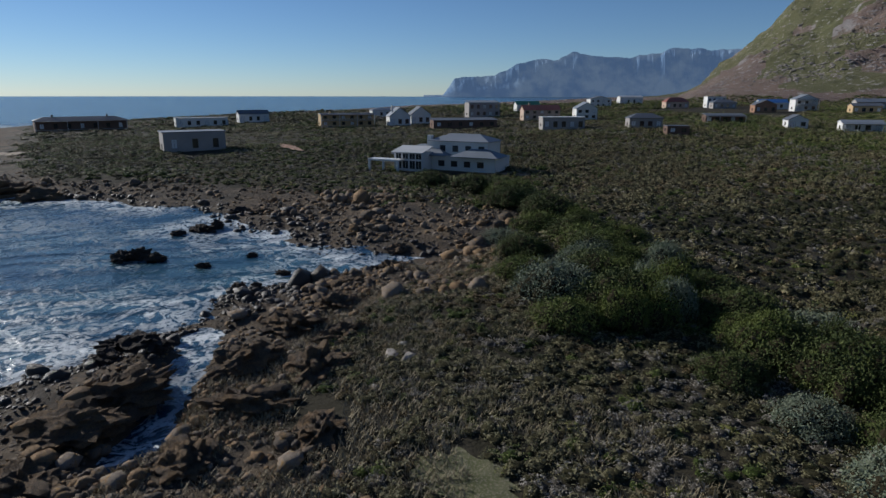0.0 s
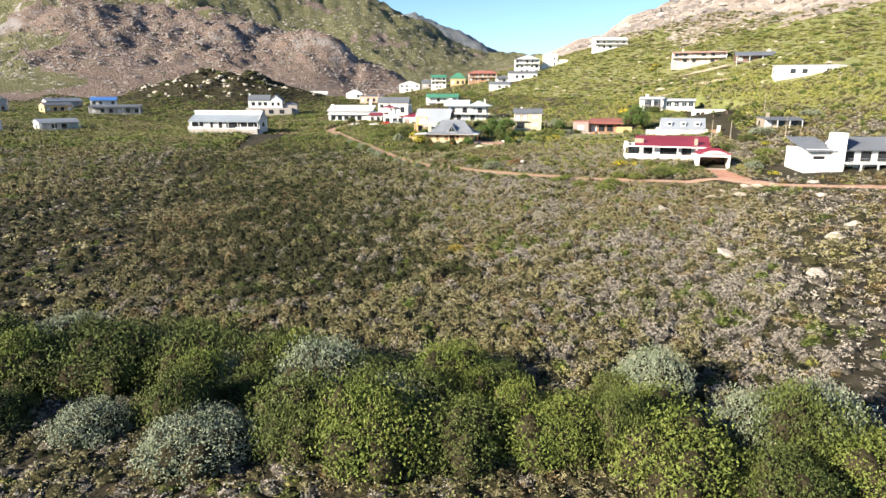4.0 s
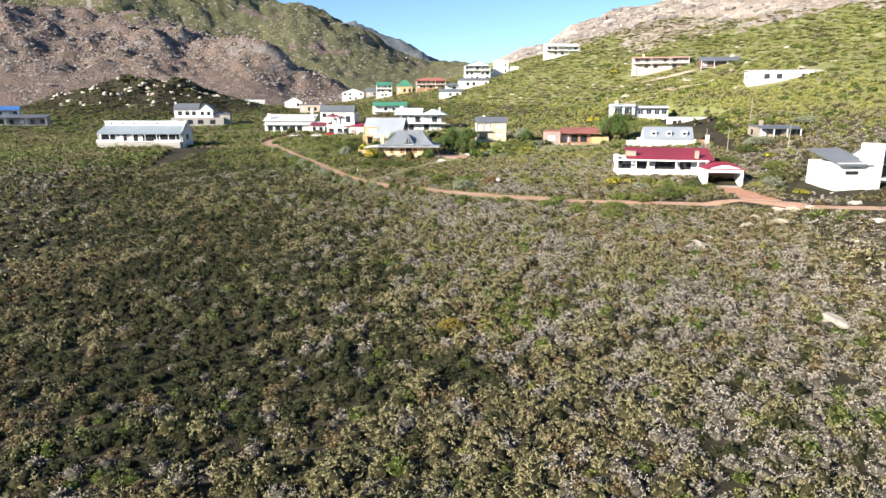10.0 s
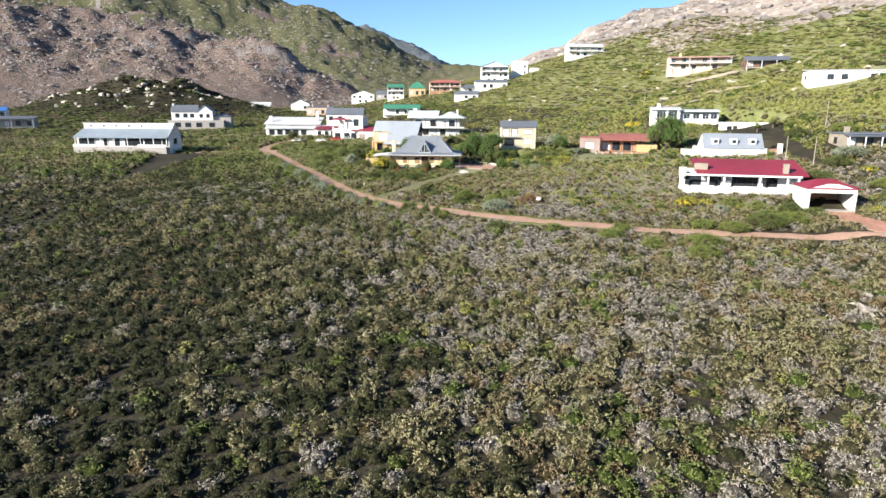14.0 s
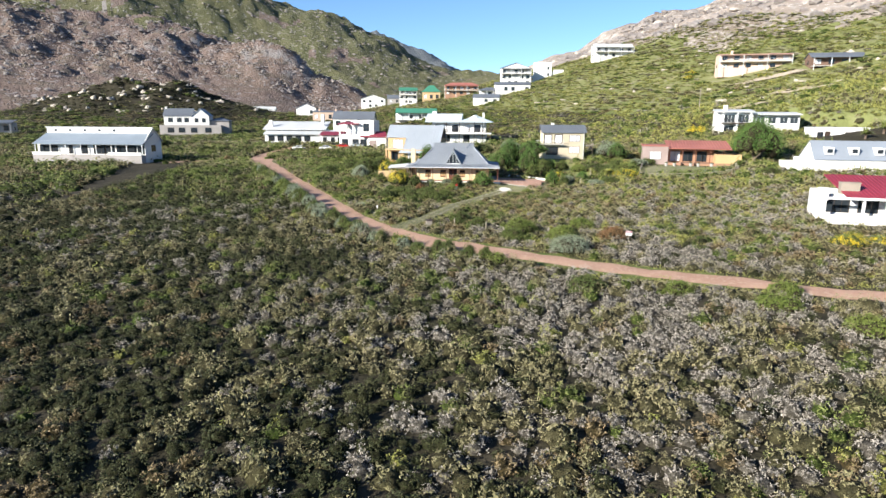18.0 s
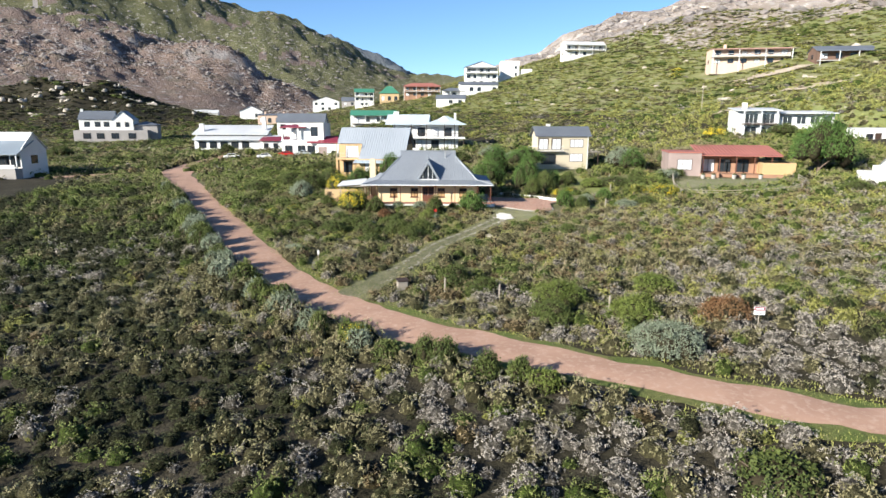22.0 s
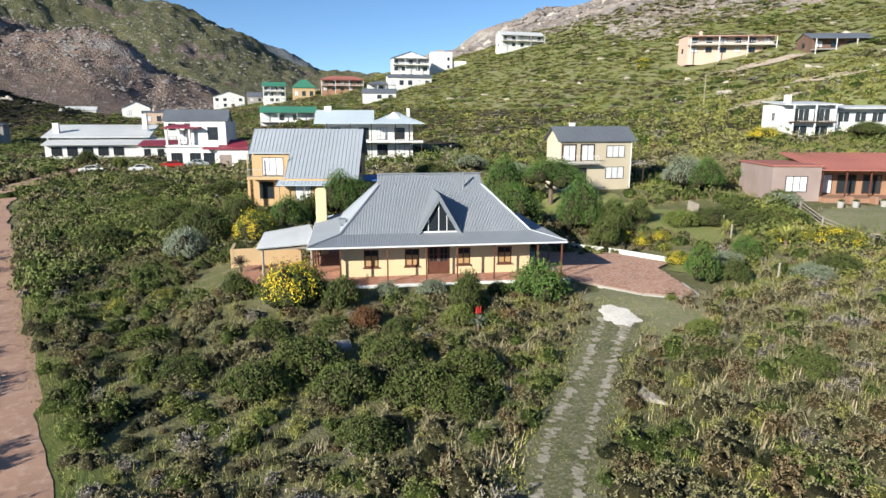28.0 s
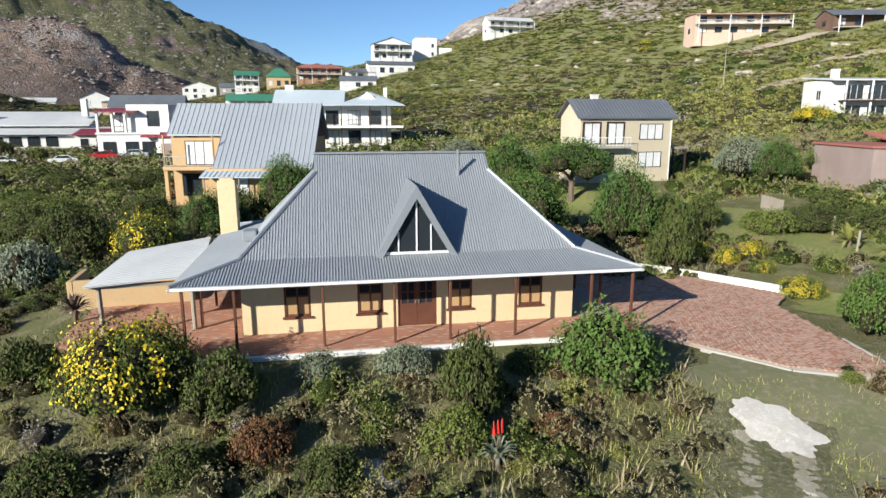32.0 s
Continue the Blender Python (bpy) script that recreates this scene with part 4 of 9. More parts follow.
# ---- neighbours ----
def wedge_house():
    h = House("ochre house with a long zinc seamed roof and corner balcony", -26.95, 239.2, 9.6, -10)
    h.stretch(0.835, 0.84, 1.0)
    h.walls(-8.0, 8.0, 2.5, 10.5, -1.5, 5.2, WALL_OCHRE)
    h.walls(-2.5, 7.6, -2.0, 2.5, -1.5, 2.6, WALL_OCHRE)
    zr = 8.4
    for q in ([(-8.4, 2.6, 5.5), (-2.2, 2.6, 5.5), (-2.2, 6.3, zr), (-8.4, 6.3, zr)], [(-2.2, -1.7, 2.6), (8.4, -1.7, 2.6), (8.4, 6.3, zr), (-2.2, 6.3, zr)], [(8.4, 11, 4.9), (-8.4, 11, 4.9), (-8.4, 6.3, zr), (8.4, 6.3, zr)]):
        bm = bmesh.new()
        ribs_slab(bm, *q, 0.55, 0.06, 0.14)
        h.add("roof", bm, ROOF_ZINC)
    bm = bmesh.new()
    ribs_slab(bm, (-3.0, -3.6, 2.0), (5.0, -3.6, 2.0), (5.0, -1.6, 2.5), (-3.0, -1.6, 2.5), 0.5, 0.05, 0.1)
    h.add("porch_roof", bm, ROOF_BLUE)
    # right gable's shade painted as dark brown; the left one stays ochre
    h.add("gable", prism(((-1.6, 2.5), (10.5, 2.5), (10.5, 5.0), (6.3, 8.2)), 7.7, 7.95, "x"), WALL_BROWN)
    h.add("gable", prism(((2.5, 5.2), (10.5, 5.0), (6.3, 8.2)), -7.95, -7.7, "x"), WALL_OCHRE)
    h.window(4.3, 3.0, 1.3, 0.8, 8.0, "right", WOOD_DARK)
    h.add("balcony_floor", box(-8.2, -2.5, 0.2, 2.5, 2.3, 2.65, 0.02), WALL_OCHRE)
    h.rail(-8.1, -2.6, 0.25, 2.65, METAL)
    for x in (-8.0, -2.7):
        h.post(x, 0.4, 2.65, 5.5, 0.14, WALL_TAN)
        h.post(x, 0.6, -1.5, 2.3, 0.4, WALL_OCHRE, "pillar")
    h.window(-4.9, 2.75, 3.0, 2.1, 2.5, "front", WOOD_DARK, CURTAIN, 3)
    h.window(-6.0, -0.2, 2.0, 2.0, 2.5, "front", WOOD_DARK)
    h.window(0.5, 0.0, 2.2, 1.9, -2.0, "front", WOOD_DARK, CURTAIN, 2)
    for x in (-2.6, 1.0, 4.6):
        h.post(x, -3.3, -1.5, 2.0, 0.12, WOOD_GREY)
    h.add("lean_to_roof", slab([(8.2, 0.5, 2.3), (12.5, 1.0, 2.2), (12.5, 5.5, 2.5), (8.2, 5.5, 2.6)], 0.12), ROOF_BRIGHT_BLUE)
    h.block(8.0, 12.2, 1.2, 5.3, -1.5, 2.2, WALL_OCHRE)
    h.chimney(-1.5, 3.0, 0, 4.2, 0.6, 0.6, WALL_WHITE)


def cream_house():
    h = House("two-storey cream house with a slate-grey ribbed roof", 9.44, 235.1, 11.3, 3)
    h.stretch(1.04, 0.62, 0.92)
    h.walls(-4.7, 4.7, 0.0, 7.0, -1.5, 5.9, WALL_BUFF)
    h.gable(-4.7, 4.7, 0, 7, 5.9, 7.6, ROOF_DARK, 0.45, 0.12, "x", WALL_BUFF, 0.35)
    for z in (0.7, 3.6):
        h.window(2.5, z, 2.3, 1.5, 0.0, "front", WOOD_DARK, CURTAIN, 3)
    for x in (-3.6, -1.2):
        # flat dark sheet on the wall stands in for the recess's shade
        h.add("recess_shade", box(x - 0.95, x + 0.95, -0.02, 0.0, 3.1, 5.4), WOOD_DARK)
        h.window(x, 3.2, 1.5, 2.0, -0.02, "front", WOOD_DARK, CURTAIN, 2, "balcony_door")
    h.add("balcony", box(-6.6, -0.1, -1.5, 0.0, 2.7, 2.9, 0.02), CONCRETE)
    h.rail(-6.5, -0.1, -1.45, 2.9, TRIM_WHITE)
    h.window(-2.6, 0.2, 2.6, 1.9, 0.0, "front", WOOD_DARK)
    h.window(3.5, 0.6, 1.0, 1.2, 4.7, "right", WOOD_DARK)
    h.window(3.5, 3.6, 1.0, 1.2, 4.7, "right", WOOD_DARK)
    h.chimney(-2.2, 4.2, 6.5, 8.1, 0.7, 0.6, WALL_WHITE)
    h.add("downpipe", rod((4.6, -0.08, -1), (4.6, -0.08, 5.8), 0.06), TRIM_WHITE)
    h.add("side_deck", box(4.7, 7.0, 0.8, 4.5, 2.5, 2.7), WOOD_GREY)
    for x, y in ((6.8, 1.0), (6.8, 4.3)):
        h.post(x, y, -1.5, 2.5, 0.15, WOOD_DARK)


def brick_house():
    h = House("single-storey pinkish brick house with a rust-red roof and pillared porch", 33.3, 221.3, 10.9, -14)
    h.walls(-8.8, -3.6, -1.2, 7.5, -1.4, 3.3, WALL_FADED)
    h.flat(-8.8, -3.6, -1.2, 7.5, 3.3, ROOF_RUST, 0.15, 0.2)
    h.walls(-3.6, 5.8, 1.4, 8.0, -1.4, 3.2, WALL_BRICK)
    h.mono(-3.6, 8.6, -0.8, 8.0, 2.9, 4.2, ROOF_RUST, 0.3, 0.15, 0.6)
    h.window(-6.2, 0.6, 2.2, 1.6, -1.2, "front", WOOD_DARK, CURTAIN, 3, bars=2)
    for x in (-2.0, 0.6, 3.4):
        h.window(x, 0.2, 1.9, 2.0, 1.4, "front", WOOD_DARK, CURTAIN if x < 0 else GLASS, 2)
    for x in (-3.2, -0.6, 2.0, 4.8, 7.4):
        h.post(x, -0.7, 0.0, 2.85, 0.14, WOOD_RED)
    h.add("terrace", box(-3.6, 9.2, -2.4, 1.4, -1.4, 0.0, 0.03), WALL_BRICK)
    h.walls(5.8, 10.8, -1.6, 6.5, -1.4, 1.9, WALL_OCHRE, name="yard_wall")
    h.add("steps", box(-0.9, 0.9, -3.3, -2.4, -1.4, -0.5, 0.03), WALL_BRICK)
    for x in (-1.3, 1.3):
        h.block(x - 0.2, x + 0.2, -3.4, -2.4, -1.4, 0.3, WALL_BRICK, "step_wall")


def modern_house():
    h = House("long white two-part house with pale flat roofs and shaded balconies", 61.3, 256.9, 16.6, -16)
    h.walls(-7.5, 1.5, 0.0, 8.0, -2.0, 5.4, WALL_WHITE)
    h.mono(-7.5, 1.5, -1.0, 8.0, 5.2, 5.9, ROOF_PALE, 0.3, 0.18)
    h.walls(1.5, 13.0, 1.5, 8.0, -2.0, 4.9, WALL_WHITE)
    h.mono(1.5, 13.0, 0.2, 8.0, 4.6, 5.2, ROOF_PALE, 0.3, 0.18)
    h.add("balcony", box(-6.2, 1.0, -1.6, 0.0, 2.2, 2.45), WOOD_DARK)
    h.rail(-6.1, 0.9, -1.5, 2.45, WOOD_DARK)
    for x in (-6.0, -2.4, 0.8):
        h.post(x, -1.4, -2.0, 5.2, 0.22, TRIM_WHITE)
    for x in (-4.2, -0.8):
        h.window(x, 2.6, 2.6, 2.0, 0.0, "front", TRIM_WHITE, GLASS, 3)
        h.window(x, 0.0, 2.4, 1.7, 0.0, "front", TRIM_WHITE, GLASS, 2)
    for x in (3.6, 6.4, 9.2, 11.6):
        h.window(x, 2.4, 1.8, 1.6, 1.5, "front", TRIM_WHITE, GLASS, 2)
    h.window(3.0, 2.6, 1.2, 1.3, -7.5, "left", TRIM_WHITE)
    h.chimney(-5.0, 4.0, 5.6, 7.0, 1.0, 0.8, WALL_WHITE)
    o = House("low white flat-roofed garage wing with small square windows", 75.5, 238.2, 15.1, -8, "house")
    o.walls(-6, 6, 0, 6.0, -2.2, 3.0, WALL_WHITE)
    o.flat(-6, 6, 0, 6, 3.0, ROOF_PALE, 0.1, 0.2)
    for x in (-4.6, 1.5, 4.2):
        o.window(x, 1.0, 1.2, 1.0, 0, "front", WOOD_DARK)
    o.add("archway", box(-3.6, -2.4, -0.06, 0.0, 0, 2.2), WOOD_DARK)


def red_roof_house():
    h = House("white single-storey house with a red sheet roof and glazed porch", 41.9, 163.9, 7.6, -12.5)
    h.stretch(1.0, 1.0, 1.0)
    h.walls(-9.8, 9.3, 1.6, 8.5, -1.2, 3.2, WALL_WHITE)
    h.mono(-8.0, 9.6, -0.6, 8.5, 3.0, 4.9, ROOF_RED, 0.2, 0.16, 0.5)
    h.walls(-10.8, 8.5, -0.8, 1.6, -1.2, 0.8, WALL_WHITE, name="porch_wall")
    h.add("fascia", box(-11, 8.7, -1.1, -0.85, 2.75, 3.05), TRIM_WHITE)
    for x in (-10.6, -6.2, -3.6, 2.2, 6.6, 8.3):
        h.post(x, -0.6, 0.8, 2.8, 0.3, TRIM_WHITE, "pillar")
    for x in (-4.9, -0.7, 1.2, 4.4):
        h.window(x, 0.85, 2.2, 1.8, 1.6, "front", WOOD_DARK, GLASS, 3)
    h.window(-8.4, 0.85, 2.6, 1.8, 1.6, "front", WOOD_DARK, GLASS, 3)
    h.chimney(-7.2, 2.0, 3.2, 4.6, 2.2, 1.0, WALL_STONE)
    h.chimney(-10.4, 1.0, 2.4, 3.9, 1.0, 1.0, WALL_WHITE)
    h.chimney(6.4, 0.6, 2.5, 4.9, 0.8, 0.8, WALL_STONE)
    c = House("white open carport with a red hipped roof over two bays", 48.6, 149.8, 7.2, -9, "carport", "carport")
    c.stretch(0.82, 0.9, 1.0)
    c.hip(-4.2, 4.2, 0, 6.5, 2.7, 4.0, ROOF_RED, 0.25, 3.0)
    c.add("beam", box(-4.2, 4.2, -0.1, 0.2, 2.1, 2.72), TRIM_WHITE)
    for x in (-4.0, 4.0):
        c.post(x, 0.1, -1.2, 2.2, 0.5, WALL_WHITE, "pillar")
    c.add("side_wall", box(-4.2, -3.95, 0.4, 6.5, -1.2, 2.65), WALL_WHITE)
    c.add("side_wall", box(3.95, 4.2, 0.4, 6.5, -1.2, 2.65), WALL_WHITE)
    c.add("back_wall", box(-3.95, 3.95, 6.25, 6.5, -1.2, 2.65), WALL_BRICK)
    c.add("floor", box(-4.2, 4.2, -0.2, 6.5, -1.4, -0.6, 0.02), CONCRETE)
    c.add("gable", prism(((-4.2, 2.72), (4.2, 2.72), (0.9, 3.5), (-0.9, 3.5)), -0.12, 0.0), TRIM_WHITE)
    g = House("white house with a grey mansard roof and three small dormers", 54.8, 198.4, 11.2, -10.6)
    g.walls(-7.5, 7.0, 0, 8, -2.0, 2.0, WALL_WHITE)
    g.add("roof", slab([(-6.6, -0.2, 2.0), (6.4, -0.2, 2.0), (6.4, 3.2, 5.2), (-6.6, 3.2, 5.2)], 0.15), ROOF_GREY)
    g.add("roof", slab([(6.4, 8.2, 2.0), (-6.6, 8.2, 2.0), (-6.6, 3.2, 5.2), (6.4, 3.2, 5.2)], 0.15), ROOF_GREY)
    for x in (-6.3, 6.3):
        g.add("gable", prism(((0, 1.9), (8, 1.9), (3.2, 5.1)), x - 0.2, x + 0.1, "x"), WALL_WHITE)
    for x in (-4.0, 0.0, 4.0):
        d = g.add("dormer", box(x - 0.7, x + 0.7, 0.4, 2.4, 2.8, 4.1, 0.03), TRIM_WHITE)
        g.add("pane", box(x - 0.45, x + 0.45, 0.37, 0.4, 3.1, 3.8), GLASS, "", d)
    g.block(-10.5, -7.5, 0.5, 6, -2, 1.4, WALL_WHITE, "annex")
    g.block(7.0, 11.0, 2.0, 5, -2, 1.8, WALL_BRICK, "yard_wall")
    g.chimney(10.2, 1.8, -1, 3.0, 0.9, 0.9, WALL_WHITE)


def white_corner_house():
    h = House("white two-storey house with slate-grey roofs and a wide chimney block", 72.5, 138.5, 6.6, 3)
    h.walls(-9.0, -1.8, 0.5, 9, -1.5, 5.6, WALL_WHITE)
    h.mono(-9.0, -3.6, 0.0, 9, 5.2, 7.4, ROOF_DARK, 0.4, 0.15, 0.5)
    h.block(-3.8, -1.4, -0.2, 2.6, -1.5, 9.0, WALL_WHITE, "chimney_block")
    h.walls(-1.8, 12.0, 1.5, 9, -1.5, 5.6, WALL_WHITE)
    h.gable(-1.8, 12.0, 0.8, 9, 5.6, 7.8, ROOF_DARK, 0.4, 0.14, "x", WALL_WHITE, 0.5)
    h.add("balcony", box(-1.4, 12, -1.4, 1.5, 2.7, 2.95), TRIM_WHITE)
    h.rail(-1.3, 11.9, -1.3, 2.95, METAL)
    for x in (1.5, 5.0, 8.5, 11.5):
        h.post(x, -1.2, -1.5, 2.7, 0.25, TRIM_WHITE, "pillar")
        h.window(x - 1.2, 3.1, 2.0, 1.9, 1.5, "front", WOOD_DARK, GLASS, 3)
        h.window(x - 1.2, 0.0, 2.2, 1.9, 1.5, "front", WOOD_DARK, GLASS, 2)
    h.window(-6.4, 3.6, 2.2, 0.5, 0.5, "front", WOOD_DARK)
    h.add("garage_door", box(-7.6, -4.8, 0.42, 0.5, -0.4, 2.0), TRIM_WHITE)
    bm = bmesh.new()
    for k in range(12):
        add_box(bm, -1.2 + 0.24 * k, -0.9 + 0.24 * k, -2.6, -1.6, -0.9 + 0.3 * k, -0.85 + 0.3 * k)
    h.add("outside_stair", bm, METAL)


def balcony_house():
    h = House("two-storey house with pale blue roofs and verandahs round both floors", -16.4, 283.0, 12.3, -5)
    h.walls(-8.0, 9.0, 1.5, 9.5, -2.0, 6.2, WALL_WHITE)
    h.gable(-9.4, 1.0, 0.0, 9.5, 6.3, 8.6, ROOF_BLUE, 0.5, 0.14, "x", WALL_WHITE)
    h.hip(0.8, 10.6, -0.6, 10, 6.1, 8.4, ROOF_BLUE, 0.6)
    h.add("gable", prism(((3.0, 6.6), (7.4, 6.6), (5.2, 8.4)), 1.5, 1.8), TRIM_WHITE)
    h.add("deck", box(-7.8, 10.9, -1.2, 1.5, 2.6, 2.95), TRIM_WHITE)
    h.rail(-7.6, 10.8, -1.1, 2.95, WOOD_DARK)
    for x in (-7.4, -3.0, 1.0, 5.6, 8.2, 10.6):
        h.post(x, -1.0, -2.0, 6.2, 0.16, WOOD_DARK)
    for k, x in enumerate((-6.0, -3.2, -0.6, 3.0, 6.4)):
        h.window(x, 3.2, 1.9, 2.1, 1.5, "front", WOOD_DARK, CURTAIN if k % 2 else GLASS, 3)
        h.window(x, 0.1, 1.9, 2.0, 1.5, "front", WOOD_DARK, GLASS if k % 2 else CURTAIN, 2)
    h.block(-13.5, -8.0, 0.5, 6.5, -2.0, 4.0, WALL_WHITE, "white_annex")
    h.chimney(8.2, 3.5, 7.0, 9.0, 0.6, 0.6, WALL_WHITE)
    h.chimney(-7.6, 4.8, 7.6, 9.4, 1.4, 0.7, WALL_WHITE)


def long_house():
    h = House("long white single-storey house with a raised pale roof and window row", -112.9, 249.0, 9.6, -1.5)
    h.stretch(0.857, 1.0, 1.0)
    h.walls(-17.5, 17.0, 0, 8.5, -3.0, 3.6, WALL_WHITE)
    h.add("roof", slab([(-17.8, -1.6, 2.9), (17.3, -1.6, 2.9), (17.3, 4.4, 5.5), (-17.8, 4.4, 5.5)], 0.15), ROOF_SHED)
    h.add("roof", slab([(17.3, 9, 3.5), (-17.8, 9, 3.5), (-17.8, 4.2, 7.2), (17.3, 4.2, 7.2)], 0.15), ROOF_PALE)
    h.add("clerestory", box(-17.5, 9.0, 4.4, 4.6, 5.3, 7.0), WALL_WHITE)
    h.add("clerestory", box(9.02, 17.0, 4.3, 4.6, 5.3, 7.0), TRIM_WHITE)
    for k in range(5):
        h.window(-14.6 + 4.8 * k, 6.0, 0.7, 0.5, 4.4, "front", METAL, GLASS, 1)
    for x, w in ((-15.0, 3.4), (-12.0, 2.0), (-6.8, 1.2), (-2.6, 2.2), (2.4, 3.6), (5.8, 2.8), (9.6, 3.4), (12.8, 2.6), (15.6, 2.0)):
        h.window(x, 0.3, w, 2.1, 0, "front", WOOD_DARK, GLASS, 3)
    for k in range(8):
        h.post(-17.2 + 4.86 * k, -1.3, -3.0, 2.9, 0.2, TRIM_WHITE)
    h.add("terrace", box(-17.5, 17.0, -2.2, 0.0, -3.0, 0.0, 0.03), WALL_GREY)
    h.add("terrace_wall", box(-17.5, -8.5, -2.3, -2.1, 0.0, 0.8), WALL_WHITE)
    h.add("terrace_wall", box(6.5, 17.0, -2.3, -2.1, 0.0, 0.8), WALL_WHITE)
    h.add("gable", prism(((0, 3.5), (8.5, 3.5), (4.4, 6.9)), 16.8, 17.0, "x"), WALL_WHITE)
    h.window(4.2, 0.8, 2.0, 1.6, 17.0, "right", WOOD_DARK)


def turret_house():
    h = House("white two-storey house with grey gabled roofs and a grey lower storey", -146.0, 388.0, 11.6, 12)
    h.walls(-13, 0.0, 0, 9, -1.5, 8.2, WALL_WHITE)
    h.gable(-13, 0, 0, 9, 8.2, 11.4, ROOF_DARK, 0.4, 0.15, "x", WALL_WHITE)
    h.walls(0.0, 8.0, -1.5, 9, -1.5, 8.0, WALL_WHITE)
    h.gable(0.0, 8.0, -1.5, 9, 8.0, 11.4, ROOF_GREY, 0.4, 0.15, "y", WALL_WHITE)
    h.block(-14, 14, -5.0, 0.0, -1.5, 3.6, WALL_GREY, "lower_storey")
    h.block(8.0, 17, 0, 8, -1.5, 5.6, WALL_GREY, "annex")
    h.hip(8.0, 17, 0, 8, 5.6, 7.2, ROOF_DARK)
    for x in (-10, -6.0, -2.6):
        h.window(x, 5.0, 2.0, 2.0, 0, "front", WOOD_DARK)
    for x in (2.2, 5.6):
        h.window(x, 5.0, 1.5, 1.8, -1.5, "front", WOOD_DARK)
    for x in (-9, -4, 1.5, 8):
        h.window(x, 0.2, 2.8, 2.2, -5.0, "front", WOOD_DARK, GLASS, 3)
    h.rail(-9, 0, -4.8, 3.6, TRIM_WHITE)
    h.chimney(-12.6, 4.5, 9, 12.2, 1, 1, WALL_WHITE)


def red_white_house():
    h = House("white cubic house with red roof edges, open balcony and garage doors", -49.0, 295.0, 10.2, -6)
    h.stretch(0.94, 1.0, 1.12)
    h.walls(-7.5, 3.5, 0.0, 9, -1.5, 3.4, WALL_WHITE)
    h.walls(-2.4, 5.0, 1.0, 9, 3.4, 7.6, WALL_WHITE, name="upper_wall")
    h.add("upper_floor", box(-7.6, 3.6, -0.3, 9, 3.15, 3.42), TRIM_WHITE)
    for x in (-7.2, -4.6, -2.4):
        h.post(x, 0.1, 3.4, 6.4, 0.4, WALL_WHITE, "pillar")
    h.add("roof", slab([(-7.8, -0.5, 6.6), (-0.2, -0.5, 6.6), (-0.2, 6.0, 7.1), (-7.8, 6.0, 7.1)], 0.2), ROOF_RED)
    h.rail(-7.1, -2.5, 0.1, 3.4, WOOD_DARK)
    h.walls(3.5, 10.0, -1.0, 9, -1.5, 3.0, WALL_WHITE, name="garage_wall")
    h.add("roof", slab([(0.5, -1.4, 2.9), (10.2, -1.4, 2.9), (8.4, 4.5, 4.3), (1.5, 4.5, 4.3)], 0.2), ROOF_RED)
    h.window(2.2, 4.4, 2.0, 2.2, 1.0, "front", WOOD_DARK, GLASS, 2, bars=2)
    h.window(8.6, -0.2, 1.6, 1.0, -1.0, "front", WOOD_DARK)
    for x in (-5.4, -1.5, 1.4):
        h.window(x, -0.4, 2.2, 2.4, 0, "front", WOOD_DARK, GLASS, 2)
    h.add("garage_door", box(3.9, 6.4, -1.06, -1.0, -1.0, 1.8), WALL_FADED)
    h.window(-4.0, 3.6, 3.2, 2.4, 3.2, "front", WOOD_DARK, CURTAIN, 3)


def flat_white_house():
    h = House("low white house with layered pale flat roofs and red-edged annexes", -79.5, 331.0, 10.4, 2)
    h.stretch(0.87, 0.9, 1.05)
    h.walls(-15, 12, 2, 12, -1.5, 4.4, WALL_WHITE)
    h.mono(-15, 12, 1, 12, 4.2, 6.6, ROOF_PALE, 0.8, 0.25)
    h.walls(-14, 16, -3, 2, -1.5, 2.6, WALL_WHITE)
    h.mono(-14, 17, -4, 2, 2.5, 3.6, ROOF_PALE, 0.4, 0.2)
    for x in (-11, -7, -3, 1, 5):
        h.window(x, 0, 2.6, 1.9, -3, "front", WOOD_DARK, GLASS, 3)
    h.chimney(-13, 4, 4, 7.4, 1.6, 1, WALL_WHITE)
    h.chimney(10.5, 6, 6, 9.6, 1.4, 1.4, WALL_WHITE)
    h.walls(12, 22, -9, -3, -1.5, 2.4, WALL_WHITE, name="annex")
    h.mono(12, 22, -9.6, -3, 2.4, 3.3, ROOF_RED, 0.3, 0.2)
    for x in (14, 17.5, 20.5):
        h.window(x, 0, 1.6, 1.6, -9, "front", WOOD_DARK)
    h.add("roof", slab([(20, -6, 2.5), (33, -5, 2.5), (33, -1, 3.3), (20, -1, 3.3)], 0.2), ROOF_RED)
    for x in (23, 27, 31):
        h.post(x, -5, -1.5, 2.4, 0.4, WALL_WHITE)
    h.block(22, 33, -1.5, 2, -1.5, 2.5, WALL_WHITE)


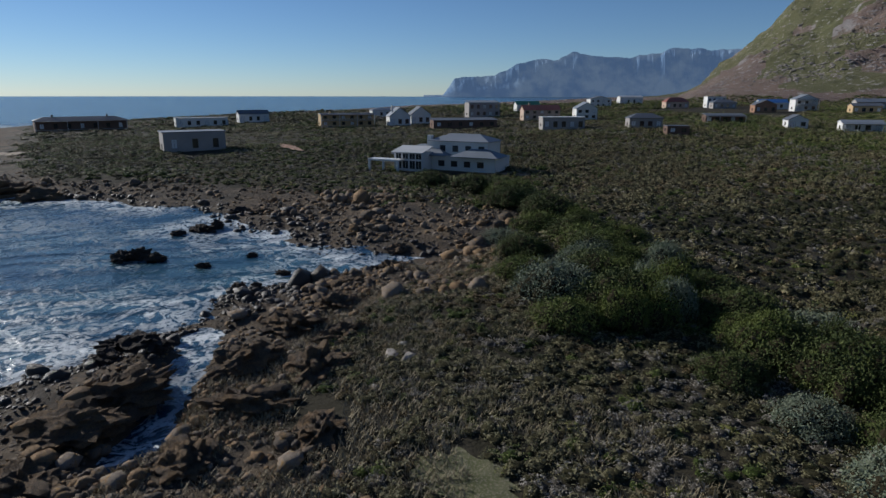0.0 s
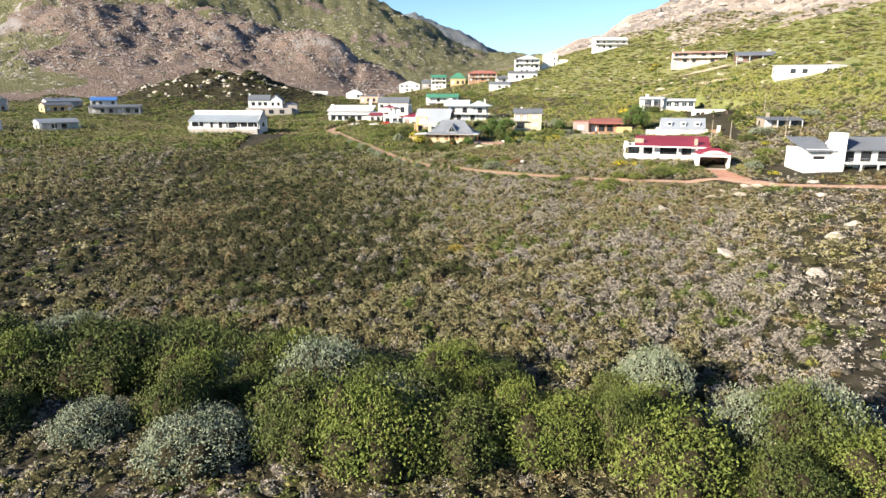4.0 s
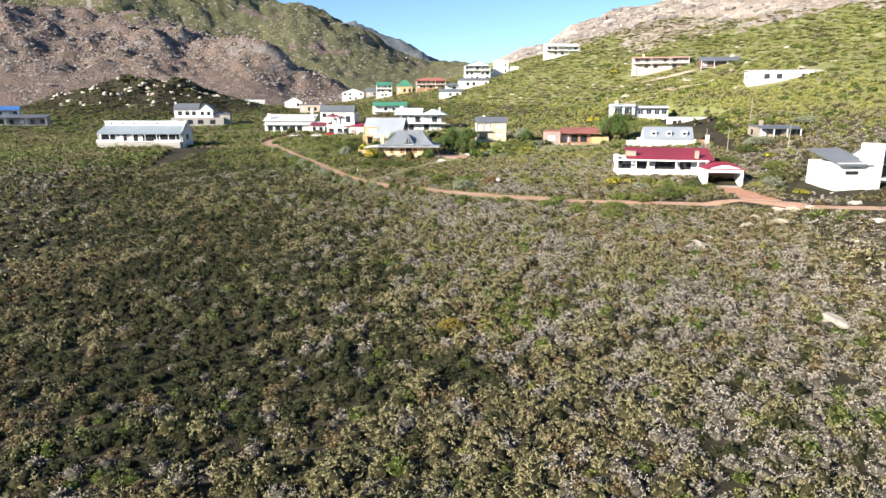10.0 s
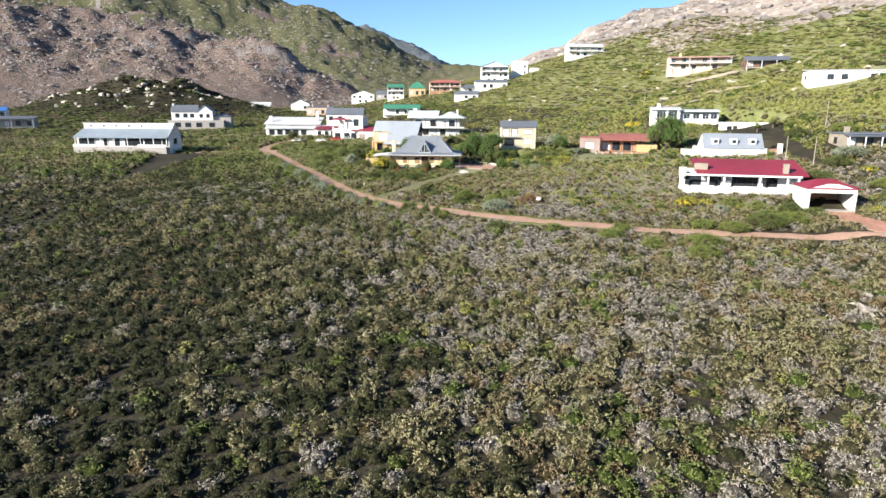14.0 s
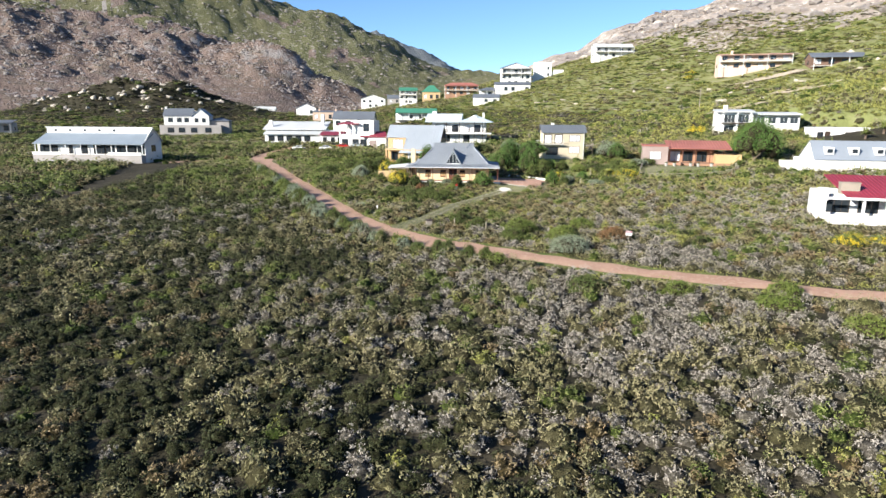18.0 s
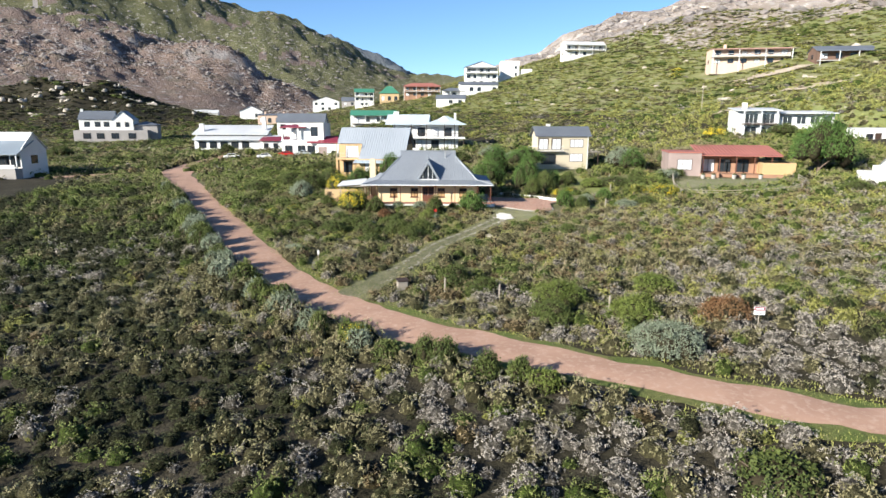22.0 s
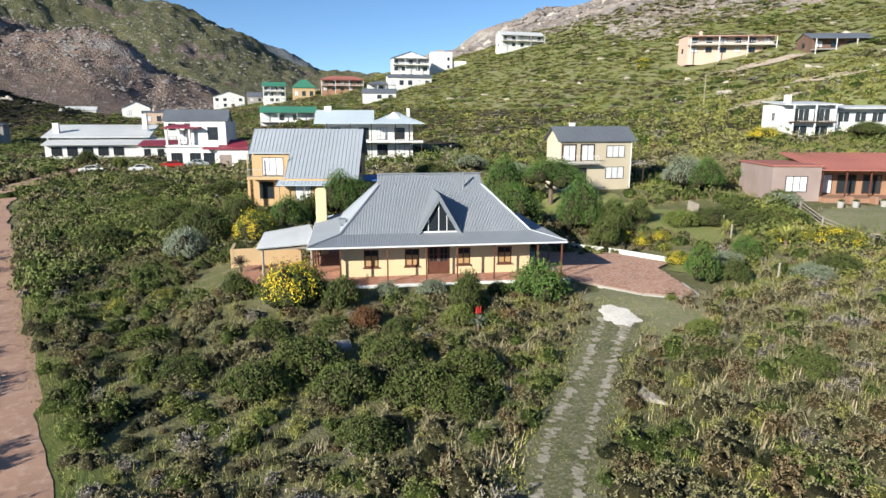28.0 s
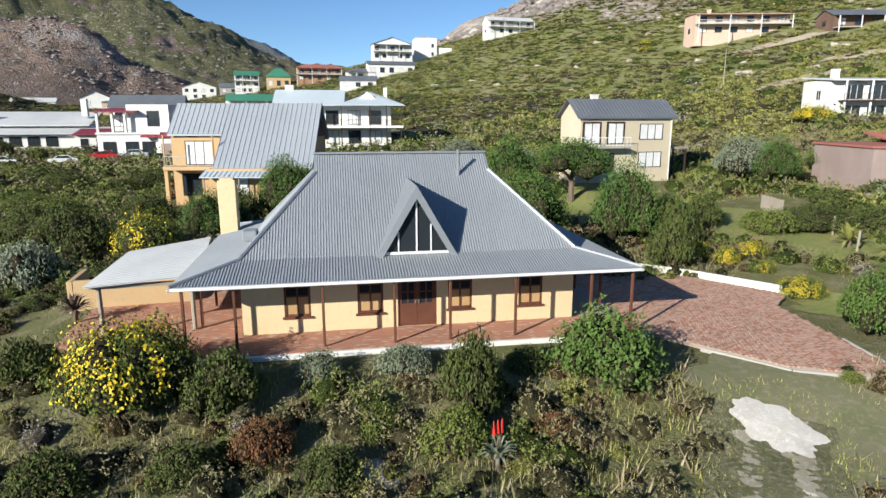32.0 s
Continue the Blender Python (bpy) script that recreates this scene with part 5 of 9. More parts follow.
def white_block():
    h = House("tall plain white cubic house with arched ground-floor openings", 36.3, 482.5, 41.2, -3)
    h.stretch(1.06, 1.06, 1.06)
    h.walls(-6.5, 3.5, 0, 10, -4, 11.0, WALL_WHITE)
    h.flat(-6.5, 3.5, 0, 10, 11.0, WALL_WHITE, 0.05, 0.3)
    h.block(3.5, 10.5, 1, 9, -4, 6.2, WALL_WHITE, "side_wing")
    h.block(-11.5, -6.5, -1.5, 8, -4, 3.6, WALL_WHITE, "arched_wing")
    for x in (-10.2, -8.0):
        bm = prism([(x - 0.8, 0)] + [(x + 0.8 * math.cos(a), 1.6 + 0.8 * math.sin(a)) for a in np.linspace(0, math.pi, 9)][::1] + [(x - 0.8, 0)][:0], -1.56, -1.5)
        h.add("arch", bm, WALL_TAN)
    for x, z in ((1.6, 7.2), (1.6, 3.6), (-2.5, 0.5), (1.8, 0.4)):
        h.window(x, z, 1.1, 1.6, 0, "front", TRIM_WHITE, GLASS, 1)
    h.window(8.6, 3.4, 1.6, 1.2, 1, "front", TRIM_WHITE)
    h.add("parapet", box(4.5, 10.5, 1, 1.3, 6.2, 7.2), WALL_WHITE)
    h.chimney(-2, 5, 11.2, 12.4, 4.0, 2.0, WALL_GREY)


for make in (wedge_house, cream_house, brick_house, modern_house, red_roof_house, white_corner_house, balcony_house, long_house, turret_house, red_white_house, flat_white_house, white_block):
    make()


# ---- simpler houses further off ----
def villa(label, x, y, turn, w, d, h, wall, roof, style="gable", rise=2.0, wins=4, rows=1, porch=False, chim=0, z=None, glass=GLASS, frame=WOOD_DARK):
    o = House(label, x, y, float(ground_z(x, y)) + 0.5 if z is None else z, turn)
    o.walls(-w / 2, w / 2, 0, d, -3.0, h, wall)
    if style == "gable":
        o.gable(-w / 2, w / 2, 0, d, h, h + rise, roof, 0.4, 0.15, "x", wall)
    elif style == "end":
        o.gable(-w / 2, w / 2, 0, d, h, h + rise, roof, 0.4, 0.15, "y", wall)
    elif style == "hip":
        o.hip(-w / 2, w / 2, 0, d, h, h + rise, roof)
    elif style == "mono":
        o.mono(-w / 2, w / 2, 0, d, h, h + rise, roof)
    else:
        o.flat(-w / 2, w / 2, 0, d, h, roof)
    tall = h / rows
    for r in range(rows):
        for k in range(wins):
            u = -w / 2 + w * (k + 0.5) / wins
            o.window(u, r * tall + 0.7, min(1.8, w / wins * 0.6), tall * 0.5, 0, "front", frame, glass if (k + r) % 3 else CURTAIN, 2)
    o.window(d * 0.5, 0.8, 1.4, 1.3, w / 2, "right", frame)
    o.window(d * 0.5, 0.8, 1.4, 1.3, -w / 2, "left", frame)
    if porch:
        o.add("porch_floor", box(-w / 2, w / 2, -2.4, 0, tall * (rows - 1) - 0.2, tall * (rows - 1) + 0.05), CONCRETE)
        o.add("porch_roof", slab([(-w / 2, -2.6, h - 0.35), (w / 2, -2.6, h - 0.35), (w / 2, 0, h - 0.05), (-w / 2, 0, h - 0.05)], 0.12), roof)
        for k in range(4):
            u = -w / 2 + 0.2 + (w - 0.4) * k / 3
            o.post(u, -2.4, -2.5, h - 0.4, 0.2, TRIM_WHITE)
        if rows > 1:
            o.rail(-w / 2, w / 2, -2.35, tall * (rows - 1) + 0.05, TRIM_WHITE)
    for k in range(chim):
        o.chimney(-w * 0.3 + k * w * 0.6, d * 0.5, h, h + rise + 1.0, 0.9, 0.9, wall)
    return o


villa("pale pink house on the hillside with a faded roof and porches", 99.5, 341.0, -14, 26, 9, 5.6, WALL_SALMON, ROOF_FADED, "mono", 0.8, 6, 2, True, 1, 39.2)
villa("dark brick bungalow on the hillside with a low roof", 119.0, 319.0, -13, 17, 8, 3.2, WALL_BROWN, ROOF_DARK, "gable", 1.6, 4, 1, True, 0, 38.8)
villa("long white bungalow on the hillside with a pale roof", 121.5, 263.0, -14, 29, 8, 3.4, WALL_WHITE, ROOF_PALE, "mono", 0.7, 7, 1, False, 0, 31.0)
villa("low stone cottage with a flat shaded porch", 80.0, 191.0, -8, 10, 7, 3.0, WALL_STONE, ROOF_DARK, "flat", 0.4, 3, 1, True, 1, 13.8)
villa("white house high on the ridge with a long deck", 79.0, 489.0, 4, 24, 8, 6.4, WALL_WHITE, ROOF_PALE, "gable", 2.0, 5, 2, True, 0, 56.8)
villa("white three-storey house with dark blue gables and balconies", 17.5, 474.0, 0, 18, 9, 10.0, WALL_WHITE, ROOF_DARK, "end", 3.0, 5, 3, True, 0, 39.0)
villa("white bungalow with a slate-blue roof below the tall houses", 14.0, 450.0, 2, 20, 8, 4.0, WALL_WHITE, ROOF_DARK, "gable", 1.5, 5, 1, False, 0)
villa("small white pavilion with a hipped grey roof", 1.0, 452.0, 0, 12, 8, 3.6, WALL_WHITE, ROOF_DARK, "hip", 1.6, 3, 1, True, 0)
villa("brown brick two-storey house with a terracotta roof", -15.5, 500.0, 0, 22, 9, 6.2, WALL_BRICK, ROOF_RUST, "hip", 2.0, 5, 2, True, 0)
villa("white cottage with a slate-blue gable roof", -2.0, 428.0, -6, 14, 7, 3.0, WALL_WHITE, ROOF_DARK, "gable", 1.8, 3, 1, False, 0)
villa("white three-storey house with a green roof and balconies", -52.0, 520.0, 4, 12, 9, 9.0, WALL_WHITE, ROOF_GREEN, "gable", 2.0, 4, 3, True, 0)
villa("tan house with a steep green hipped roof", -36.0, 516.0, 2, 12, 9, 5.0, WALL_TAN, ROOF_GREEN, "hip", 4.6, 3, 1, False, 0)
villa("white bungalow with a green sheet roof", -38.0, 402.0, 0, 20, 8, 3.8, WALL_WHITE, ROOF_GREEN, "gable", 1.8, 4, 1, True, 0)
villa("tall white house with a slate-grey gable roof", -60.5, 349.0, 0, 17, 8, 7.0, WALL_WHITE, ROOF_DARK, "gable", 2.8, 4, 2, False, 0)
villa("tan flat-roofed house with chimneys", -98.0, 470.0, 4, 17, 9, 4.6, WALL_PINK, ROOF_DARK, "mono", 0.8, 4, 1, False, 2)
villa("small white gabled cottage on the slope", -118.0, 500.0, 6, 13, 8, 4.2, WALL_WHITE, ROOF_DARK, "end", 3.0, 2, 1, False, 0)
villa("small white cottage at the foot of the mountain", -165.0, 560.0, 10, 16, 7, 4.0, WALL_WHITE, ROOF_PALE, "gable", 2.0, 3, 1, False, 0)
villa("white house with dark roofs near the rocks", -82.0, 560.0, 4, 18, 8, 6.5, WALL_WHITE, ROOF_DARK, "end", 3.0, 4, 2, False, 0)
villa("grey cottage with a dark gable roof", -66.0, 580.0, 4, 15, 8, 3.6, WALL_GREY, ROOF_DARK, "gable", 2.6, 3, 1, False, 0)
villa("dark grey flat-roofed house with a long porch", -226.0, 352.0, 24, 27, 9, 4.2, WALL_GREY, ROOF_DARK, "mono", 0.8, 6, 1, True, 0)
villa("white two-storey house with a blue roof", -246.0, 372.0, 28, 14, 10, 7.0, WALL_WHITE, ROOF_BRIGHT_BLUE, "gable", 1.6, 4, 2, True, 0)
# the village towards the cape
villa("low white house with a grey roof and small porch", -186.0, 250.0, 54, 15, 7, 3.4, WALL_WHITE, ROOF_GREY, "gable", 1.0, 4, 1, True, 0)
villa("white gabled cottage with a tiled forecourt", -205.0, 236.0, 58, 8, 8, 3.4, WALL_WHITE, ROOF_DARK, "end", 2.0, 2, 1, False, 0)
villa("brown bungalow with a dark flat roof and porch", -240.0, 229.0, 62, 18, 7, 3.4, WALL_BROWN, ROOF_DARK, "mono", 0.6, 5, 1, True, 0)
villa("grey bungalow with a dark hipped roof", -238.0, 182.0, 68, 15, 8, 4.0, WALL_GREY, ROOF_DARK, "hip", 2.2, 4, 1, False, 0)
villa("small brown flat-roofed outhouse", -209.0, 176.0, 66, 9, 6, 3.0, WALL_BROWN, ROOF_DARK, "flat", 0.3, 2, 1, False, 0)
villa("low white flat-roofed house with a rounded end", -258.0, 151.0, 74, 20, 9, 5.0, WALL_GREY, ROOF_PALE, "flat", 0.4, 5, 1, False, 0)
villa("tan house with brown gables and a tall chimney", -330.0, 178.0, 77, 22, 9, 5.5, WALL_PINK, ROOF_RUST, "gable", 2.6, 5, 2, False, 1)
villa("white house with steep twin gables", -310.0, 196.0, 74, 12, 9, 6.0, WALL_WHITE, ROOF_GREY, "end", 3.4, 3, 2, False, 0)
villa("white cubic two-storey house", -413.0, 383.0, 68, 15, 9, 8.0, WALL_WHITE, ROOF_PALE, "flat", 0.3, 4, 2, False, 0)
villa("grey hipped-roof house among bushes", -392.0, 372.0, 68, 18, 9, 4.0, WALL_GREY, ROOF_DARK, "hip", 2.4, 4, 1, False, 0)
villa("white house with a bright blue roof", -352.0, 382.0, 66, 24, 9, 4.4, WALL_WHITE, ROOF_BRIGHT_BLUE, "gable", 2.2, 4, 1, False, 0)
villa("white gabled two-storey house with a balcony", -314.0, 366.0, 64, 14, 9, 7.2, WALL_WHITE, ROOF_GREY, "end", 3.0, 3, 2, True, 0)
villa("brick house with a dark gable roof", -322.0, 340.0, 66, 14, 8, 4.6, WALL_BRICK, ROOF_DARK, "end", 3.0, 3, 1, False, 0)
villa("tan bungalow with a low dark roof", -270.0, 364.0, 58, 16, 8, 4.0, WALL_TAN, ROOF_DARK, "gable", 1.4, 4, 1, False, 0)
villa("long grey house with a white gable", -292.0, 400.0, 58, 22, 8, 4.6, WALL_GREY, ROOF_GREY, "gable", 2.0, 5, 1, False, 1)
villa("long low white shed", -556.0, 404.0, 78, 25, 9, 6.5, WALL_WHITE, ROOF_PALE, "gable", 1.6, 4, 1, False, 0)
villa("brown house with a thatch-brown hipped roof", -420.0, 350.0, 72, 19, 9, 4.6, WALL_PINK, ROOF_RUST, "hip", 3.6, 4, 1, False, 0)
villa("grey two-storey house with a wide flat roof", -393.0, 168.0, 86, 22, 10, 9.0, WALL_GREY, ROOF_GREY, "mono", 1.2, 5, 2, False, 0)
villa("white house with a steep grey gable roof", -340.0, 94.0, 88, 12, 9, 5.0, WALL_WHITE, ROOF_GREY, "end", 4.6, 3, 1, False, 1)
villa("white house with grey gables beside its twin", -352.0, 110.0, 88, 12, 9, 5.0, WALL_WHITE, ROOF_DARK, "end", 4.4, 3, 1, False, 0)
villa("dark-roofed brown bungalow with long flat roofs", -300.0, 118.0, 84, 34, 9, 3.6, WALL_BROWN, ROOF_DARK, "mono", 0.8, 6, 1, False, 0)
villa("two-storey tan house with flat decks", -349.0, 66.0, 90, 30, 9, 6.6, WALL_TAN, ROOF_DARK, "flat", 0.4, 6, 2, True, 1)
villa("long white flat-roofed house near the sea", -408.0, -12.0, 100, 30, 9, 4.6, WALL_WHITE, ROOF_PALE, "flat", 0.4, 6, 1, False, 0)
villa("plain grey concrete house half finished", -238.0, -10.0, 102, 21, 10, 6.2, WALL_GREY, ROOF_GREY, "flat", 0.3, 3, 1, False, 0)
villa("long brown house on the far point with a dark roof", -404.0, -76.0, 108, 46, 10, 5.0, WALL_BROWN, ROOF_DARK, "hip", 2.0, 7, 1, True, 2)
villa("pale house on the far point", -440.0, 20.0, 100, 20, 9, 5.0, WALL_WHITE, ROOF_DARK, "gable", 2.4, 4, 1, False, 0)
villa("white house with a teal roof near the shore road", -430.0, 220.0, 80, 18, 9, 5.6, WALL_WHITE, ROOF_GREEN, "gable", 2.4, 4, 1, False, 0)
villa("white and grey two-storey house in the village", -500.0, 330.0, 78, 20, 10, 7.0, WALL_WHITE, ROOF_DARK, "end", 2.4, 4, 2, False, 0)
villa("pale bungalow at the village edge", -470.0, 120.0, 92, 24, 9, 4.4, WALL_WHITE, ROOF_GREY, "hip", 2.0, 5, 1, False, 0)


def sea_villa():
    h = House("large pale shore villa with grey hipped roofs and a terrace", -163.0, 55.0, 3.0, 44)
    h.walls(-14, 17, 3, 14, -1, 3.4, WALL_WHITE)
    h.walls(-4, 14, 5, 14, 3.4, 7.4, WALL_WHITE, name="upper_wall")
    h.hip(-4, 14, 5, 14, 7.4, 9.4, ROOF_GREY)
    h.hip(-14, 2, 2, 13, 3.5, 6.2, ROOF_GREY, 0.8)
    h.hip(5, 18, 1, 9, 3.5, 5.6, ROOF_GREY, 0.6)
    h.add("sunroom_roof", slab([(-12, -3.5, 4.6), (-2, -3.5, 4.6), (-2, 3, 6.0), (-12, 3, 6.0)], 0.2), ROOF_PALE)
    h.walls(-11.5, -2.5, -2.8, 3, -1, 4.6, WALL_WHITE, name="sunroom_wall")
    for x in (-10, -7.8, -5.6, -3.6):
        h.window(x, 0, 1.7, 2.2, -2.8, "front", TRIM_WHITE, GLASS, 2)
        h.window(x, 2.7, 1.7, 1.5, -2.8, "front", TRIM_WHITE, GLASS, 2)
    h.add("terrace_slab", box(-18, -8, -6.5, -2.8, 2.2, 2.7), TRIM_WHITE)
    for x in (-17.6, -13, -8.4):
        h.post(x, -6.1, -1, 2.2, 0.6, WALL_WHITE, "pillar")
    for x in (0, 4, 8, 12):
        h.window(x, 4.6, 1.6, 1.6, 5, "front", WOOD_DARK, GLASS, 3)
        h.window(x + 0.6, 0.6, 1.8, 1.5, 3, "front", WOOD_DARK, GLASS, 2)
    h.chimney(-4.5, 6, 5, 8.8, 1.4, 1.2, WALL_WHITE)


sea_villa()


# ---- plants ----
def raw_mesh(name, tris, mat):
    """A mesh from an array of loose triangles (n, 3, 3)."""
    n = len(tris)
    me = bpy.data.meshes.new(name)
    me.vertices.add(n * 3)
    me.vertices.foreach_set("co", tris.astype(np.float32).ravel())
    me.loops.add(n * 3)
    me.loops.foreach_set("vertex_index", np.arange(n * 3, dtype=np.int32))
    me.polygons.add(n)
    me.polygons.foreach_set("loop_start", np.arange(0, n * 3, 3, dtype=np.int32))
    me.materials.append(mat)
    me.update(calc_edges=True)
    return me


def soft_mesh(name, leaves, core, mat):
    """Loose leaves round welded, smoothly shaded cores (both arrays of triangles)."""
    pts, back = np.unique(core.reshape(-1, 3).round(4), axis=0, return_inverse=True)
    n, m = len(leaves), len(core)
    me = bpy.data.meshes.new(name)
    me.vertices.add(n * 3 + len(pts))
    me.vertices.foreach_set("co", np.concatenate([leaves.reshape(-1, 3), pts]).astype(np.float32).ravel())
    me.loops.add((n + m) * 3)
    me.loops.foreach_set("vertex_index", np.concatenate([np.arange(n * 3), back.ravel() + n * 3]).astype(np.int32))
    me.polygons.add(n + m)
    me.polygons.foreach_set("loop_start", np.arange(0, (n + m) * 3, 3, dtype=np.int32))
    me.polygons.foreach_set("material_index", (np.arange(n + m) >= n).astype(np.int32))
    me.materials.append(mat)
    me.materials.append(SHADED_TWIG)
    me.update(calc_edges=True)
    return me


def unit(v):
    return v / np.maximum(np.linalg.norm(v, axis=-1, keepdims=True), 1e-6)


def cards(rng, at, out, size, loose=0.7, long=1.0, both=True, slim=0.62):
    """Leaves at the points: slim diamonds that face roughly along out, as two triangles (or one)."""
    n = len(at)
    nrm = unit(out + rng.normal(0, loose, (n, 3)))
    side = unit(np.cross(nrm, rng.normal(0, 1, (n, 3))))
    along = np.cross(nrm, side)
    s = (size * rng.uniform(0.6, 1.3, n))[:, None]
    a, b = at - along * s * long, at + along * s * long
    l, r = at - side * s * slim, at + side * s * slim
    if not both:
        return np.stack([l, r, b], 1)
    return np.concatenate([np.stack([a, r, b], 1), np.stack([a, b, l], 1)])


def ico(r=1.0, level=1):
    bm = bmesh.new()
    bmesh.ops.create_icosphere(bm, subdivisions=level, radius=r)
    t = np.array([[v.co[:] for v in f.verts] for f in bm.faces])
    bm.free()
    return t


def shrub_template(rng, k, leaf, spiky=0.5):
    """A low shrub about one metre across: a lumpy dense mound with k fine sprigs standing from it. Leaf triangles, mound points, mound faces."""
    n, rings = (6, ((0.36, -0.06), (0.34, 0.14), (0.2, 0.27))) if k > 50 else (5, ((0.4, -0.05), (0.28, 0.2)))
    turn = np.arange(n) * 2 * np.pi / n
    pts = np.concatenate([np.stack([np.cos(turn + 0.4 * j) * r, np.sin(turn + 0.4 * j) * r, 0 * turn + z], -1) * rng.uniform(0.65, 1.25, (n, 1)) for j, (r, z) in enumerate(rings)])
    pts = np.vstack([pts, [(rng.normal(0, 0.05), rng.normal(0, 0.05), 0.31)]])
    face, top = [], len(pts) - 1
    for j in range(len(rings) - 1):
        for i in range(n):
            a, b = j * n + i, j * n + (i + 1) % n
            face += [(a, b, a + n), (b, b + n, a + n)]
    face += [((len(rings) - 1) * n + i, (len(rings) - 1) * n + (i + 1) % n, top) for i in range(n)]
    m = max(3, k // 12)
    n = k // m
    at, out = [], []
    for j in range(m):
        a, c = 2.4 * j + rng.uniform(-0.4, 0.4), 1 - 0.85 * (j + 0.5) / m
        d = np.array([math.cos(a) * math.sqrt(1 - c * c), math.sin(a) * math.sqrt(1 - c * c), c])
        mid = d * np.array([0.4, 0.4, 0.4]) * rng.uniform(0.7, 1.25)
        v = unit(unit(rng.normal(0, 1, (n, 3))) + 0.8 * d + np.array([0, 0, 0.3]))
        at.append(mid + v * (rng.uniform(0.35, 1.1, (n, 1)) * 0.52 / math.sqrt(m)))
        out.append(v)
    return cards(rng, np.concatenate(at), np.concatenate(out), leaf, 0.55, 1.25 + spiky, False, 0.46), pts, np.array(face)


def spread(rng, x0, x1, y0, y1, step):
    gx, gy = np.meshgrid(np.arange(x0, x1, step), np.arange(y0, y1, step), indexing="ij")
    gx, gy = gx.ravel(), gy.ravel()
    return gx + rng.uniform(-0.5, 0.5, len(gx)) * step, gy + rng.uniform(-0.5, 0.5, len(gy)) * step


def near_line(x, y, line, half):
    """Whether points lie within so many metres of a polyline."""
    hit = np.zeros(len(x), bool)
    for (ax, ay), (bx, by) in zip(line[:-1], line[1:]):
        dx, dy = bx - ax, by - ay
        f = np.clip(((x - ax) * dx + (y - ay) * dy) / (dx * dx + dy * dy), 0, 1)
        hit |= np.hypot(x - ax - f * dx, y - ay - f * dy) < half
    return hit


BRANCH = [(-68, 252), (-78, 257), (-88, 254), (-96, 250)]
RUTS = TRAIL
# open ground: plots, drives and lawns as (x, y, half width, half depth)
CLEAR = [(-24.4, 194.0, 2.0, 1.1), (-16.5, 206, 12, 6.5), (-29, 208, 5, 4.5), (-1, 203, 7.5, 6), (-5.5, 195.5, 3.0, 3.6), (-27.5, 11, 3.6, 2.2), (-26, 243.5, 9, 7), (8.5, 236, 7, 6), (32.5, 222.5, 11, 7), (30, 211, 10, 5), (-12, 297, 16, 10), (63, 259, 12, 5),
         (75, 240.5, 6.5, 4), (42.0, 167, 10.5, 5), (47.5, 151, 5, 4), (47.8, 140, 2.8, 8), (54.5, 202, 8, 4.5), (68, 141, 12, 7), (79, 193, 7, 5), (99, 345, 16, 8), (119, 322, 11, 7), (122, 266, 17, 6), (80, 492, 14, 8), (36, 487, 14, 9),
         (18, 478, 13, 8), (-113, 252, 15, 5), (-155, 410, 18, 8), (-76, 334, 20, 9), (-50, 309, 11, 8), (-76, 447, 15, 8), (-50, 520, 11, 6), (-38, 425, 12, 6), (-15, 502, 13, 6), (-170, 60, 20, 14), (12, 220, 7, 6), (-236, -8, 13, 7), (5, 223.5, 6, 7), (10.5, 213, 3, 5)]


def open_ground(x, y, pad=0.0):
    bad = near_line(x, y, WAY[:9], 2.5 + pad) | near_line(x, y, WAY[8:], 2.6 + pad) | near_line(x, y, BRANCH, 2.2 + pad) | near_line(x, y, RUTS, 1.6)
    bad |= near_line(x, y, [(-57, 228), (-69, 254)], 3.2)
    for cx, cy, hx, hy in CLEAR:
        bad |= (np.abs(x - cx) < hx + pad) & (np.abs(y - cy) < hy + pad)
    return bad


# twiggy bush hearts, coloured near black as the shade behind the leaves
SHADED_TWIG = plain("shaded_twigs", (0.028, 0.024, 0.014), (0.04, 0.033, 0.02), 6, 0.98, spec=0.05, world_space=True, relief=0.4, depth=0.05)
GREY_LEAF = leafy("grey_heath_leaf", (0.248, 0.221, 0.181), (0.307, 0.276, 0.234), (0.425, 0.387, 0.339))
OLIVE_LEAF = leafy("olive_heath_leaf", (0.163, 0.15, 0.07), (0.195, 0.173, 0.088), (0.288, 0.251, 0.157))
GREEN_LEAF = leafy("green_heath_leaf", (0.103, 0.132, 0.034), (0.14, 0.162, 0.043), (0.224, 0.23, 0.078))
BROWN_LEAF = leafy("brown_restio_stem", (0.165, 0.122, 0.06), (0.195, 0.145, 0.078), (0.28, 0.222, 0.135))
YELLOW_LEAF = leafy("yellow_green_heath_leaf", (0.261, 0.261, 0.066), (0.214, 0.226, 0.059), (0.38, 0.345, 0.119))
STRAW = leafy("dry_straw", (0.3, 0.245, 0.15), (0.22, 0.185, 0.11), (0.42, 0.36, 0.25))
DARK_LEAF = leafy("dark_heath_leaf", (0.041, 0.049, 0.017), (0.056, 0.06, 0.022), (0.089, 0.085, 0.043))


